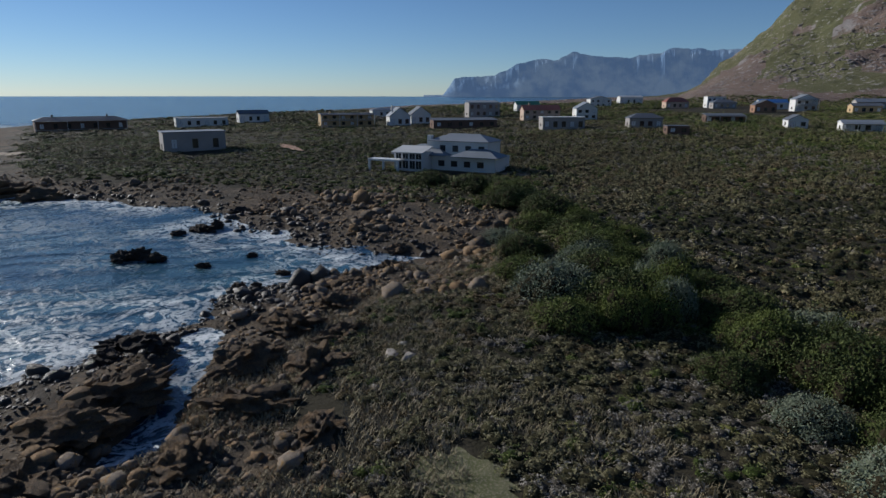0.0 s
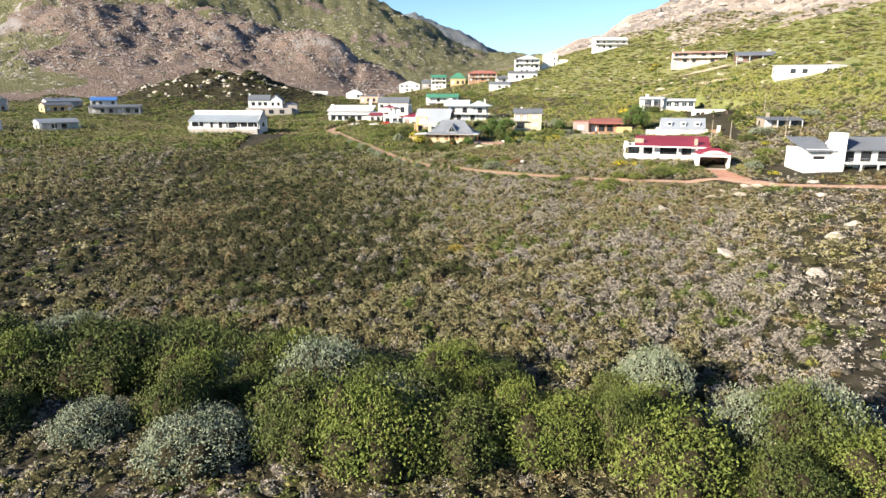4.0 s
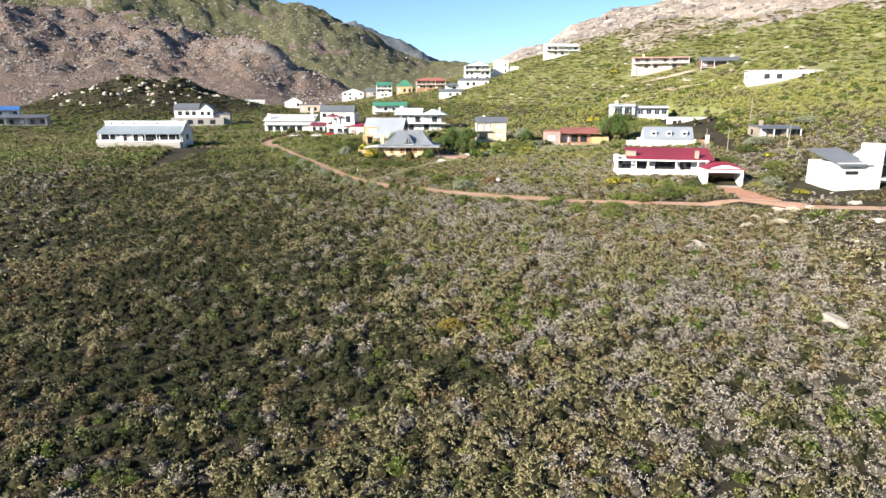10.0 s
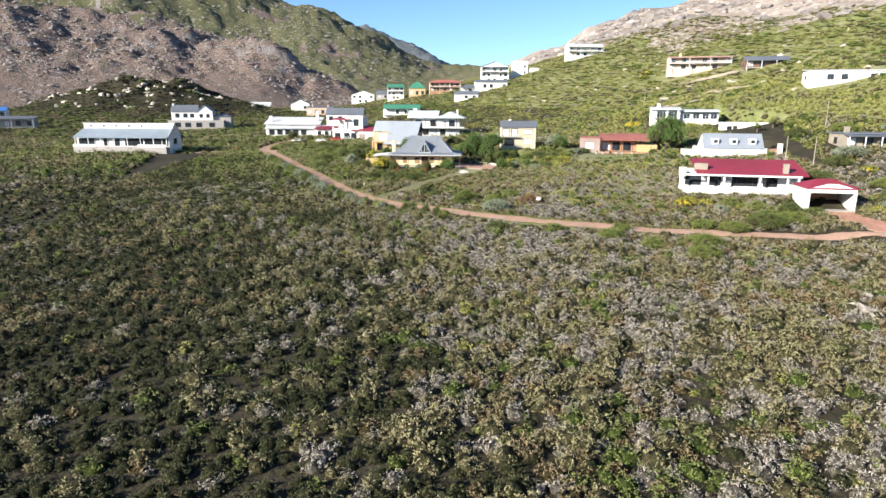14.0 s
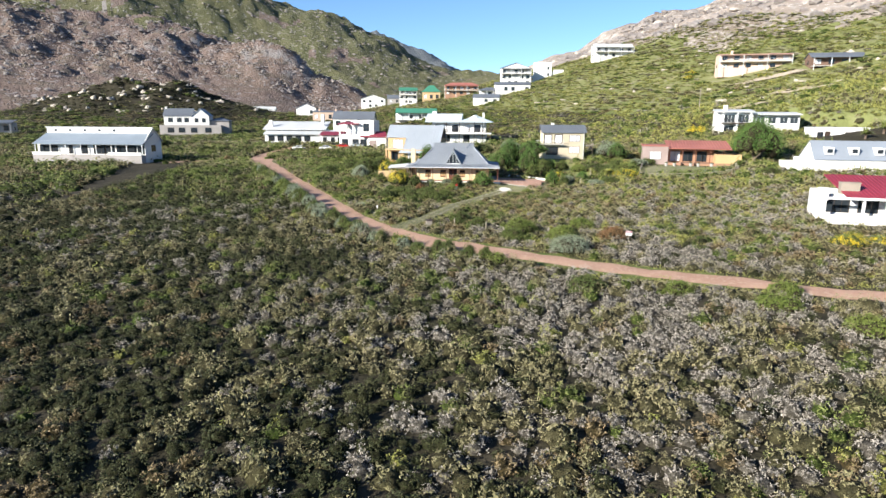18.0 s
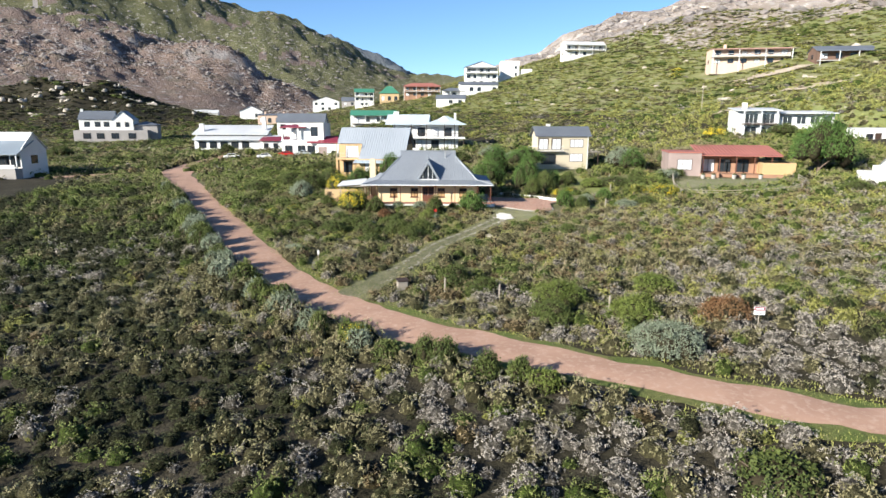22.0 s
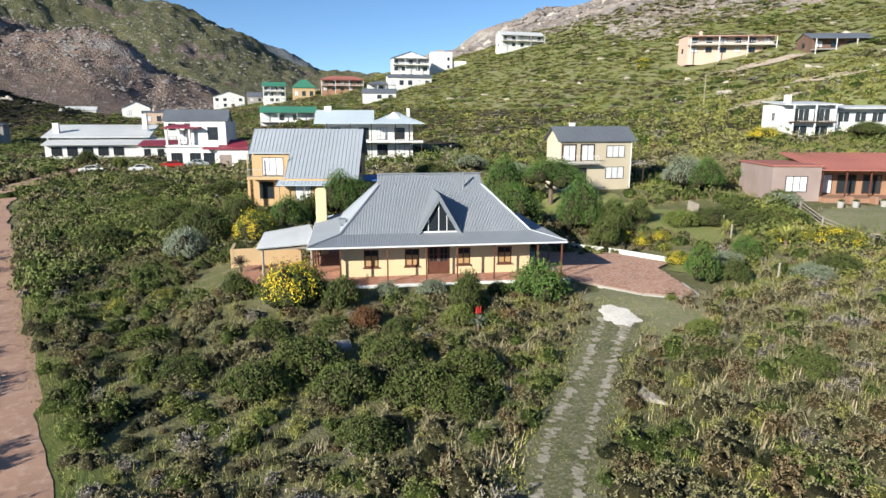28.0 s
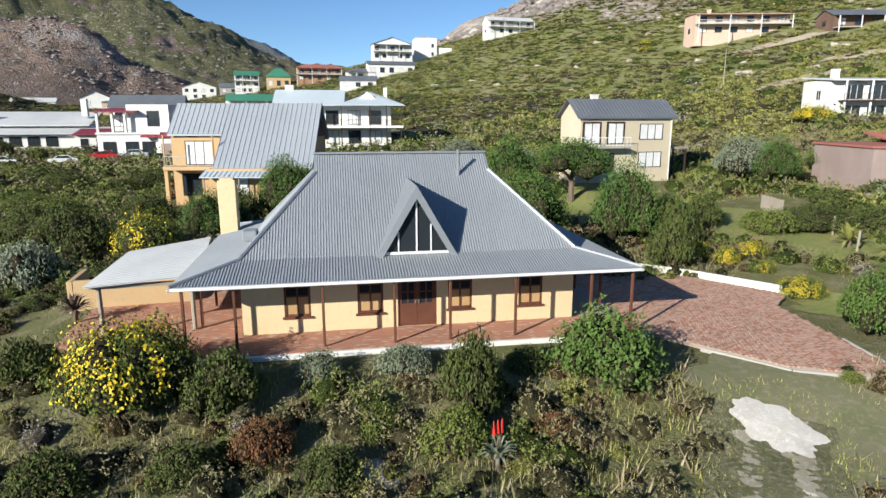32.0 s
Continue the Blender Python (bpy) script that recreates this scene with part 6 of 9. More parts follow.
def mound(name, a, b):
    """The close inner growth of a shrub: fine twigs and leaf tips, the shade between them painted dark."""
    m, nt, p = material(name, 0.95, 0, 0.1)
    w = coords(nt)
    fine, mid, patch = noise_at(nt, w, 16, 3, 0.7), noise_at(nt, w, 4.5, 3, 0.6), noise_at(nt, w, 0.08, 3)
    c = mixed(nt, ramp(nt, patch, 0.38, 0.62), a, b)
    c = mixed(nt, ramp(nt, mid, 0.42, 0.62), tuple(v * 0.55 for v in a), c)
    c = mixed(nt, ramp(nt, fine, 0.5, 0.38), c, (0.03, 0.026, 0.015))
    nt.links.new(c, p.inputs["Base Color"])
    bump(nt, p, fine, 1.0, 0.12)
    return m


SPECIES = [("grey_heath", GREY_LEAF, "low grey-lilac heath shrubs"), ("olive_heath", OLIVE_LEAF, "low olive heath shrubs"), ("green_heath", GREEN_LEAF, "low fresh green heath shrubs"), ("brown_restio", BROWN_LEAF, "brown tufts of dry restio"), ("yellow_heath", YELLOW_LEAF, "yellow-green heath shrubs"), ("dark_heath", DARK_LEAF, "dark green-brown heath shrubs")]

# mound tones set well under the leaf tones to paint in shaded depth
SHADED_CORES = {name: mound(name + "_mound", a, b) for name, a, b in (("grey_heath", (0.131, 0.117, 0.095), (0.167, 0.151, 0.126)), ("olive_heath", (0.072, 0.067, 0.031), (0.086, 0.078, 0.039)), ("green_heath", (0.05, 0.079, 0.014), (0.068, 0.094, 0.018)), ("brown_restio", (0.069, 0.053, 0.022), (0.086, 0.063, 0.026)), ("yellow_heath", (0.16, 0.16, 0.042), (0.14, 0.145, 0.04)), ("dark_heath", (0.022, 0.027, 0.01), (0.03, 0.032, 0.012)))}


def heath():
    rng = np.random.default_rng(4)
    bands = []
    # (x, y, sprigs, width, height)
    def nigh(x, y):
        return ((np.abs(x + 8) < 22 + (y - 10) * 0.3) & (y > 24) & (y < 248)) | ((y < 40) & (x < 2) & (x > -76) & (y > -14))

    x, y = spread(rng, -82, 64, -14, 248, 0.98)
    keep, close = nigh(x, y), (y > 132) & (y < 201) & (np.abs(x + 12) < 34)
    yard = (y > 182) & (y < 216) & (x > -42) & (x < 14)
    bands.append((x[keep & yard], y[keep & yard], 360, 0.03, 1.15, 1.15))
    keep &= ~yard
    bands.append((x[keep & close], y[keep & close], 240, 0.038, 1.35, 1.45))
    keep &= ~close
    field = (y > 40) & (y < 134) & (np.abs(x + 8) < 40)
    bands.append((x[keep & field], y[keep & field], 170, 0.046, 1.45, 1.5))
    keep &= ~field
    bands.append((x[keep], y[keep], 110, 0.056, 1.45, 1.4))
    x, y = spread(rng, -250, 130, -10, 300, 1.75)
    keep = ~nigh(x, y) & ((y > 20) | (x < -60)) & ((np.abs(x) < 60 + y * 0.8) | (x < -60))
    bands.append((x[keep], y[keep], 38, 0.085, 2.2, 1.6))
    x, y = spread(rng, -330, -70, -150, -10, 2.1)
    keep = ~((x > -76) & (y > -14))
    bands.append((x[keep], y[keep], 30, 0.09, 2.9, 2.0))
    x, y = spread(rng, -700, -330, -170, 60, 5.0)
    bands.append((x, y, 14, 0.13, 5.0, 2.6))
    x, y = spread(rng, -640, -420, 60, 520, 5.5)
    bands.append((x, y, 14, 0.13, 5.5, 2.4))
    x, y = spread(rng, -420, 330, 300, 560, 2.75)
    keep = (x * 0.882 + y * 0.471 - 127 < 235) & (np.abs(x) < 40 + y * 0.75)
    bands.append((x[keep], y[keep], 30, 0.1, 3.7, 1.3))
    x, y = spread(rng, -420, -240, -60, 300, 3.2)
    bands.append((x, y, 24, 0.1, 3.7, 1.2))
    x, y = spread(rng, 130, 330, 150, 300, 2.75)
    keep = (x * 0.882 + y * 0.471 - 127 < 215) & (np.abs(x) < 60 + y * 0.7)
    bands.append((x[keep], y[keep], 30, 0.1, 3.7, 1.3))
    lots = [([], [], []) for _ in SPECIES]
    base = [0] * len(SPECIES)
    for x, y, k, leaf_size, wide, high in bands:
        d = coast(x, y)
        keep = ~open_ground(x, y) & (d > 25 + 7 * vnoise(x / 9, y / 9, 3) + 3 * smooth(-85, -70, x) * smooth(10, -20, x))
        x, y, d = x[keep], y[keep], d[keep]
        n = len(x)
        hill = smooth(10, 80, x * 0.882 + y * 0.471 - 127)
        back = smooth(165, 215, y)
        a, b, c = fbm(x, y, 26, 3, 51), fbm(x, y, 14, 3, 52), fbm(x, y, 6, 2, 53)
        score = np.stack([
            0.4 + 0.6 * a + 0.5 * c + 0.8 * smooth(-28, 30, x) - 0.4 * smooth(20, 60, y) + 0.55 * smooth(30, 6, np.abs((x - 8) * 0.5 + (y - 140))) - 0.8 * back - 0.1 * hill + 0.2 * smooth(125, 105, y) * smooth(-35, -5, x) + 0.25 * hill - 0.6 * smooth(45, 30, y) + 0.8 * smooth(-8, 2, x) * smooth(158, 170, y) * smooth(206, 198, y),
            0.6 + 0.7 * b - 0.3 * a + 0.4 * hill + 0.15 * smooth(120, 70, y),
            0.0 - 0.6 * b + 0.5 * c + 0.6 * back + 0.2 * hill + 0.8 * smooth(-60, -110, x) * smooth(110, 50, y) - 0.45 * smooth(140, 110, y) * smooth(-90, -60, x),
            0.15 - 0.9 * a + 0.3 * c + 0.6 * smooth(28, 8, np.hypot(x + 38, (y - 95) * 0.6)),
            -0.45 + 0.9 * fbm(x, y, 9, 2, 54) + 0.3 * back + 1.5 * hill - 0.9 * smooth(150, 110, y) + 1.0 * smooth(-12, 4, x) * smooth(142, 168, y),
            -0.05 + 2.2 * smooth(1.5, 0.9, np.hypot((x + 224) / 75, (y - 495) / 55)) + 0.6 * fbm(x, y, 11, 2, 55) + 1.9 * smooth(8, -14, x - np.interp(y, (40, 130, 160, 200, 230), (-2, -8, -22, -42, -57))) * smooth(-110, -80, x) * smooth(45, 75, y) * smooth(250, 220, y) + 0.4 * smooth(-60, -110, x) * smooth(110, 50, y)], 0) + rng.gumbel(0, 0.62, (6, n))
        kind = score.argmax(0)
        size = np.clip(rng.lognormal(-0.03, 0.3, n), 0.55, 1.4) * (0.85 + 0.3 * (kind == 1) + 0.35 * (kind == 2) * (back + 0.4)) * wide
        tall = size / wide * high * rng.uniform(0.7, 1.25, n) * (1 + 0.2 * back * (y < 330)) * (1 + 0.3 * near_line(x, y, WAY[11:], 4.6) + 0.3 * near_line(x, y, WAY[11:], 6.0) * (x < np.interp(y, [q[1] for q in WAY], [q[0] for q in WAY]))) * (0.65 + 0.35 * smooth(28, 45, y))
        spin = rng.uniform(0, 2 * np.pi, n)
        z = ground_z(x, y) - 0.05
        for s in range(6):
            for v in range(4):
                pick = np.where(kind == s)[0][v::4]
                if not len(pick):
                    continue
                leaf, pts, face = shrub_template(np.random.default_rng(100 + 10 * s + v), k, leaf_size, (0.3, 0.5, 0.3, 0.9, 0.5, 0.4)[s])
                c_, s_ = np.cos(spin[pick])[:, None], np.sin(spin[pick])[:, None]
                w, h = size[pick][:, None], tall[pick][:, None]

                def put(t):
                    t = t.reshape(1, -1, 3)
                    px = (t[..., 0] * c_ - t[..., 1] * s_) * w + x[pick][:, None]
                    py = (t[..., 0] * s_ + t[..., 1] * c_) * w + y[pick][:, None]
                    return np.stack([px, py, t[..., 2] * h + z[pick][:, None]], -1)

                lots[s][0].append(put(leaf).reshape(-1, 3))
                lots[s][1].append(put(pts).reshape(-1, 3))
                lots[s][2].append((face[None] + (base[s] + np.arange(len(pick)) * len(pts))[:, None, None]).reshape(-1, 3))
                base[s] += len(pick) * len(pts)
    for (name, mat, label), lot in zip(SPECIES, lots):
        leaf, pts, face = (np.concatenate(q) for q in lot)
        n, m = len(leaf) // 3, len(face)
        me = bpy.data.meshes.new(name)
        me.vertices.add(n * 3 + len(pts))
        me.vertices.foreach_set("co", np.concatenate([leaf, pts]).astype(np.float32).ravel())
        me.loops.add((n + m) * 3)
        me.loops.foreach_set("vertex_index", np.concatenate([np.arange(n * 3), face.ravel() + n * 3]).astype(np.int32))
        me.polygons.add(n + m)
        me.polygons.foreach_set("loop_start", np.arange(0, (n + m) * 3, 3, dtype=np.int32))
        me.polygons.foreach_set("material_index", (np.arange(n + m) >= n).astype(np.int32))
        me.polygons.foreach_set("use_smooth", np.arange(n + m) >= n)
        me.materials.append(mat)
        me.materials.append(SHADED_CORES[name])
        me.update(calc_edges=True)
        tagged(new(name, me), label, "shrubs", kind="stuff")


heath()


def straw():
    rng = np.random.default_rng(9)
    x, y = spread(rng, -78, 25, -10, 52, 0.5)
    d = coast(x, y)
    keep = (d > 17) & (d < 50 + 8 * vnoise(x / 8, y / 8, 6)) & (vnoise(x / 5, y / 5, 8) + 0.5 * vnoise(x / 1.7, y / 1.7, 9) > -0.45)
    x, y = x[keep], y[keep]
    gx, gy = spread(rng, -25, 12, 168, 202, 1.3)
    keep = ~open_ground(gx, gy, -0.8) & (vnoise(gx / 4, gy / 4, 8) > 0.0)
    x, y = np.concatenate([x, gx[keep]]), np.concatenate([y, gy[keep]])
    lot = []
    for _ in range(9):
        az, lean = rng.uniform(0, 2 * np.pi, len(x)), rng.uniform(0.3, 1.3, len(x))
        h = rng.uniform(0.25, 0.62, len(x))
        o = np.stack([x + rng.normal(0, 0.25, len(x)), y + rng.normal(0, 0.25, len(x)), 0 * x], -1)
        o[:, 2] = ground_z(o[:, 0], o[:, 1]) - 0.03
        tip = o + np.stack([np.cos(az) * lean * h, np.sin(az) * lean * h, h], -1)
        side = np.stack([-np.sin(az), np.cos(az), 0 * az], -1) * 0.045
        lot.append(np.stack([o - side, o + side, tip], 1))
    tagged(new("dry_reed_grass", raw_mesh("dry_reed_grass", np.concatenate(lot), STRAW)), "dry straw-coloured reed grass behind the rocks", "grass", kind="stuff")


straw()

BUSH_DARK = leafy("thicket_leaf", (0.045, 0.062, 0.015), (0.07, 0.09, 0.02), (0.11, 0.125, 0.036), 0.25)
BUSH_LIGHT = leafy("fresh_bush_leaf", (0.082, 0.112, 0.02), (0.11, 0.135, 0.027), (0.165, 0.175, 0.05), 0.25)
BUSH_GREY = leafy("silver_bush_leaf", (0.17, 0.2, 0.135), (0.13, 0.155, 0.095), (0.29, 0.31, 0.24), 0.25)
TREE_LEAF = leafy("tree_leaf", (0.045, 0.092, 0.018), (0.072, 0.125, 0.024), (0.115, 0.16, 0.044), 0.25)
RUSTY = leafy("rust_brown_leaf", (0.16, 0.07, 0.03), (0.12, 0.07, 0.03), (0.2, 0.11, 0.05), 0.25)
GOLD_LEAF = leafy("golden_olive_leaf", (0.17, 0.125, 0.015), (0.13, 0.11, 0.018), (0.24, 0.18, 0.04), 0.25)
PETAL = leafy("yellow_petal", (0.64, 0.46, 0.02), (0.56, 0.42, 0.02), (0.7, 0.55, 0.06), 0.5, 0.6)
RED_PETAL = leafy("red_aloe_flower", (0.5, 0.03, 0.02), (0.42, 0.03, 0.02), (0.6, 0.08, 0.03), 0.5, 0.6)
BARK = plain("grey_brown_bark", (0.15, 0.11, 0.08), (0.1, 0.075, 0.055), 4, 0.95, relief=0.6, depth=0.04)


ICO = ico(1.0, 1)


def crown(seed, lobes, leaves, leaf, flat=0.7, rise=0.3, low=-0.35, spread_=0.62, core=0.6, loose=0.75):
    """Leaves over a heap of lobes, about one metre in radius, with gaps; inside, a heap coloured dark for shade."""
    rng = np.random.default_rng(seed)
    at, nrm, inner = [], [], []
    for k in range(lobes):
        f = k / max(1, lobes - 1)
        a, r = 2.4 * k + rng.uniform(-0.4, 0.4), spread_ * math.sqrt(f) * rng.uniform(0.85, 1.1)
        c = np.array([r * math.cos(a), r * math.sin(a), flat * (rise + 0.35 * (1 - f)) * rng.uniform(0.7, 1.2)])
        s = rng.uniform(0.25, 0.42) * (1.1 - 0.25 * f)
        v = unit(rng.normal(0, 1, (leaves // lobes, 3)))
        v = v[v[:, 2] > low]
        lump = 1 + 0.16 * np.sin(v[:, 0] * 7 + k) * np.sin(v[:, 1] * 6 + 2 * k) + rng.uniform(-0.3, 0.12, len(v))
        at.append(c + v * (s * lump)[:, None] * np.array([1, 1, flat + 0.15]))
        nrm.append(v)
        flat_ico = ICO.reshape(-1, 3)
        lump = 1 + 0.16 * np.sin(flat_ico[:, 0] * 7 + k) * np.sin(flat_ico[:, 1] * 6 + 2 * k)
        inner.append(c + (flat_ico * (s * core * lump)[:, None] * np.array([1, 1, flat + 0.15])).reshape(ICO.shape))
    at, nrm = np.concatenate(at), np.concatenate(nrm)
    keep = at[:, 2] > 0.02
    return cards(rng, at[keep], nrm[keep], leaf, loose, 1.6, False), np.concatenate(inner)


def petals(seed, crown_tris, count, size, top=0.25):
    rng = np.random.default_rng(seed)
    mid = crown_tris.mean(1)
    patchy = vnoise(mid[:, 0] * 4.5 + mid[:, 2] * 2.5, mid[:, 1] * 4.5 - mid[:, 2] * 2.5, seed) + 0.25 * rng.normal(0, 1, len(mid))
    good = np.where((mid[:, 2] > top * mid[:, 2].max()) & (patchy > 0.12))[0]
    pick = rng.choice(good, min(count, len(good)), replace=False)
    out = unit(mid[pick] - np.array([0, 0, 0.1]))
    return cards(rng, mid[pick] + out * 0.03, out + np.array([0, 0, 0.4]), size, 0.4, 0.85)


def branch_mesh(lean):
    bm = bmesh.new()
    add_rod(bm, (0.02, 0, -0.1), (0.2 * lean, 0.04, 0.28), 0.03, 0.022, sides=5)
    add_rod(bm, (0.2 * lean, 0.04, 0.28), (0.5 * lean, -0.02, 0.5), 0.022, 0.008, sides=5)
    me = bpy.data.meshes.new("branch")
    bm.to_mesh(me)
    bm.free()
    me.materials.append(BARK)
    return me


BRANCHES = [branch_mesh(k) for k in (0.7, 1.0, 1.25)]
BUSHES = {}
def bush_mesh(kind):
    if kind not in BUSHES:
        base, v = kind[:-1], int(kind[-1])
        mat = {"dark": BUSH_DARK, "light": BUSH_LIGHT, "silver": BUSH_GREY, "rusty": RUSTY, "tree": TREE_LEAF, "gold": GOLD_LEAF}[base]
        tri = crown(300 + v % 4 + len(base) * 7, 17 if v < 8 else 30, (3600, 9000, 20000)[v // 4], (0.045, 0.032, 0.0195)[v // 4], 0.62 if base != "tree" else 0.8, loose=0.75 if v < 8 else 0.9)
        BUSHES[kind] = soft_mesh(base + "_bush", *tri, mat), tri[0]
    return BUSHES[kind]


def bush(name, label, x, y, r, h, kind, seed=0, sink=0.1, flowers=0, category="bush", group="", z=None):
    """A bush on the ground, r metres in radius and about h high."""
    if (150 < y < 233 and abs(x + 12) < 30 and name != "roadside_bush") or (y < 50 and abs(x + 12) < 50):
        kind = kind[:-1] + str(int(kind[-1]) + 4)
    if name == "coastal_bush" or (r > 2.4 and y < 260):
        kind = kind[:-1] + str(int(kind[-1]) % 4 + 8 if int(kind[-1]) % 4 < 2 else 8)
    me, tri = bush_mesh(kind)
    m = Matrix.Translation((x, y, float(ground_z(x, y)) - sink if z is None else z)) @ Matrix.Rotation(seed * 1.7, 4, "Z") @ Matrix.Diagonal((r, r * (0.85 + 0.3 * ((seed * 7) % 5) / 5), h / 0.75, 1))
    if not flowers and r < 1.7:
        ob = new(name, me)
        ob.matrix_world = m
        return tagged(ob, label, category, group)
    root = empty(name, label, category, None, group)
    root.matrix_world = m
    for k in range(3):
        limb = new("branch", BRANCHES[(seed + k) % 3])
        limb.parent = root
        limb.matrix_basis = Matrix.Rotation(2.1 * k + seed, 4, "Z")
    part_ob = new("foliage", me)
    part_ob.parent = root
    if not flowers:
        return root
    fl = new("blossom", raw_mesh("blossom", petals(seed + 5, tri, flowers * 8, 0.022 if len(tri) > 5000 else 0.03), PETAL))
    fl.parent = root
    fl["kind"] = "stuff"
    fl["label"] = "clusters of bright yellow flowers"
    return root


def verge_tufts():
    """Short grass along both edges of the gravel road and on the track's crown."""
    rng = np.random.default_rng(12)
    x, y = spread(rng, -62, 30, 130, 232, 0.38)
    keep = near_line(x, y, WAY, 3.3) & ~(near_line(x, y, WAY[:9], 1.5) | near_line(x, y, WAY[8:], 2.3)) | (near_line(x, y, RUTS, 2.1) & (rng.random(len(x)) < np.where(near_line(x, y, RUTS, 1.0), 0.55, 1.0)))
    x, y = x[keep], y[keep]
    lot = []
    for _ in range(5):
        az, lean, h = rng.uniform(0, 6.28, len(x)), rng.uniform(0.3, 1.2, len(x)), rng.uniform(0.08, 0.2, len(x))
        o = np.stack([x + rng.normal(0, 0.14, len(x)), y + rng.normal(0, 0.14, len(x)), 0 * x], -1)
        o[:, 2] = ground_z(o[:, 0], o[:, 1]) + 0.03
        tip = o + np.stack([np.cos(az) * lean * h, np.sin(az) * lean * h, h], -1)
        side = np.stack([-np.sin(az), np.cos(az), 0 * az], -1) * 0.028
        lot.append(np.stack([o - side, o + side, tip], 1))
    tagged(new("verge_grass", raw_mesh("verge_grass", np.concatenate(lot), YELLOW_LEAF)), "short green grass tufts beside the road", "grass", kind="stuff")


verge_tufts()


def long_grass():
    """Loose green and straw grass between the bushes round the cottage."""
    rng = np.random.default_rng(15)
    x, y = spread(rng, -46, 30, 156, 232, 0.52)
    keep = ~open_ground(x, y, -0.6) & (vnoise(x / 3.5, y / 3.5, 18) > -0.25)
    x, y = x[keep], y[keep]
    for name, mat, part_, label in (("green_grass", YELLOW_LEAF, 0, "long green grass between the bushes"), ("straw_grass", STRAW, 1, "long straw-coloured grass between the bushes")):
        dry = (vnoise(x / 6, y / 6, 19) + 0.5 * rng.normal(0, 1, len(x)) + 0.45 * smooth(-12, 0, x) > 0.3).astype(int) == part_
        px, py = x[dry], y[dry]
        lot = []
        for _ in range(8):
            az, lean, h = rng.uniform(0, 6.28, len(px)), rng.uniform(0.15, 0.8, len(px)), rng.uniform(0.15, 0.42, len(px))
            o = np.stack([px + rng.normal(0, 0.2, len(px)), py + rng.normal(0, 0.2, len(px)), 0 * px], -1)
            o[:, 2] = ground_z(o[:, 0], o[:, 1]) - 0.02
            tip = o + np.stack([np.cos(az) * lean * h, np.sin(az) * lean * h, h], -1)
            side = np.stack([-np.sin(az), np.cos(az), 0 * az], -1) * 0.018
            lot.append(np.stack([o - side, o + side, tip], 1))
        tagged(new(name, raw_mesh(name, np.concatenate(lot), mat)), label, "grass", kind="stuff")


long_grass()


# ---- rocks ----
ROCK = land_material("lichen_brown_rock", (0.19, 0.125, 0.07), (0.12, 0.092, 0.068), (0.07, 0.06, 0.05), 0.8, 1.0, 0.15, (0.3, 0.2, 0.09), 0.58)
WET_ROCK = land_material("dark_wet_rock", (0.05, 0.042, 0.036), (0.08, 0.06, 0.045), (0.035, 0.03, 0.028), 0.5, 0.9, 0.12)
PALE_ROCK = land_material("pale_granite", (0.5, 0.44, 0.37), (0.42, 0.37, 0.31), (0.33, 0.29, 0.25), 0.5, 0.8, 0.08)
ICO2 = ico(1.0, 2)
ICO0 = ico(1.0, 1)
ICO4 = ico(1.0, 4)


def crag(seed):
    """A rugged outcrop about one metre in radius: stepped, cracked and leaning."""
    flat = ICO4.copy().reshape(-1, 3)
    tilt = flat @ np.array([0.35, 0.2, 0.9])
    n = fbm(flat[:, 0] * 3 + seed * 7, flat[:, 1] * 3 + flat[:, 2] * 2.3, 1.0, 5, seed)
    m = np.abs(fbm(flat[:, 0] * 4 - seed * 3 + flat[:, 2] * 3, flat[:, 1] * 5 + tilt * 6, 1.0, 4, seed + 9))
    s = 0.8 + 0.3 * n + 0.28 * (m - 0.4) + 0.06 * np.sign(np.sin(tilt * 14 + n * 4))
    return (flat * s[:, None] * np.array([1.1, 0.9, 0.75])).reshape(ICO4.shape)


def stone(seed, fine=True):
    """A worn, broken stone about one metre in radius."""
    rng = np.random.default_rng(seed)
    t = (ICO2 if fine else ICO0).copy()
    flat = t.reshape(-1, 3)
    s = 1 + 0.22 * np.sin(flat @ rng.normal(0, 2.2, 3) + seed) + 0.14 * np.sin(flat @ rng.normal(0, 4.5, 3)) + 0.07 * np.sin(flat @ rng.normal(0, 9, 3))
    flat = flat * s[:, None]
    for _ in range(4):
        n = unit(rng.normal(0, 1, 3))
        d = flat @ n
        flat = flat - np.maximum(d - 0.72, 0)[:, None] * n
    return (flat * np.array([1.15, 0.9, 0.72])).reshape(t.shape)


STONES = [stone(k, False) for k in range(8)]
COBBLES = [stone(k + 20) for k in range(8)]
STONE_MESH = {}


def boulder(label, x, y, r, h, mat, seed=0, sink=0.3, z=None, group="", name="boulder"):
    key = (seed % 5, mat.name, name)
    if key not in STONE_MESH:
        STONE_MESH[key] = raw_mesh(name, crag(seed % 5) if name in ("rock_outcrop", "sea_rock") else stone(40 + seed % 5), mat)
    ob = new(name, STONE_MESH[key])
    g = float(ground_z(x, y)) if z is None else z
    ob.matrix_world = Matrix.Translation((x, y, g - sink * h + 0.3 * h)) @ Matrix.Rotation(seed * 2.3, 4, "Z") @ Matrix.Diagonal((r, r * 0.85, h / 0.72 * 0.6, 1))
    return tagged(ob, label, "rock", group)


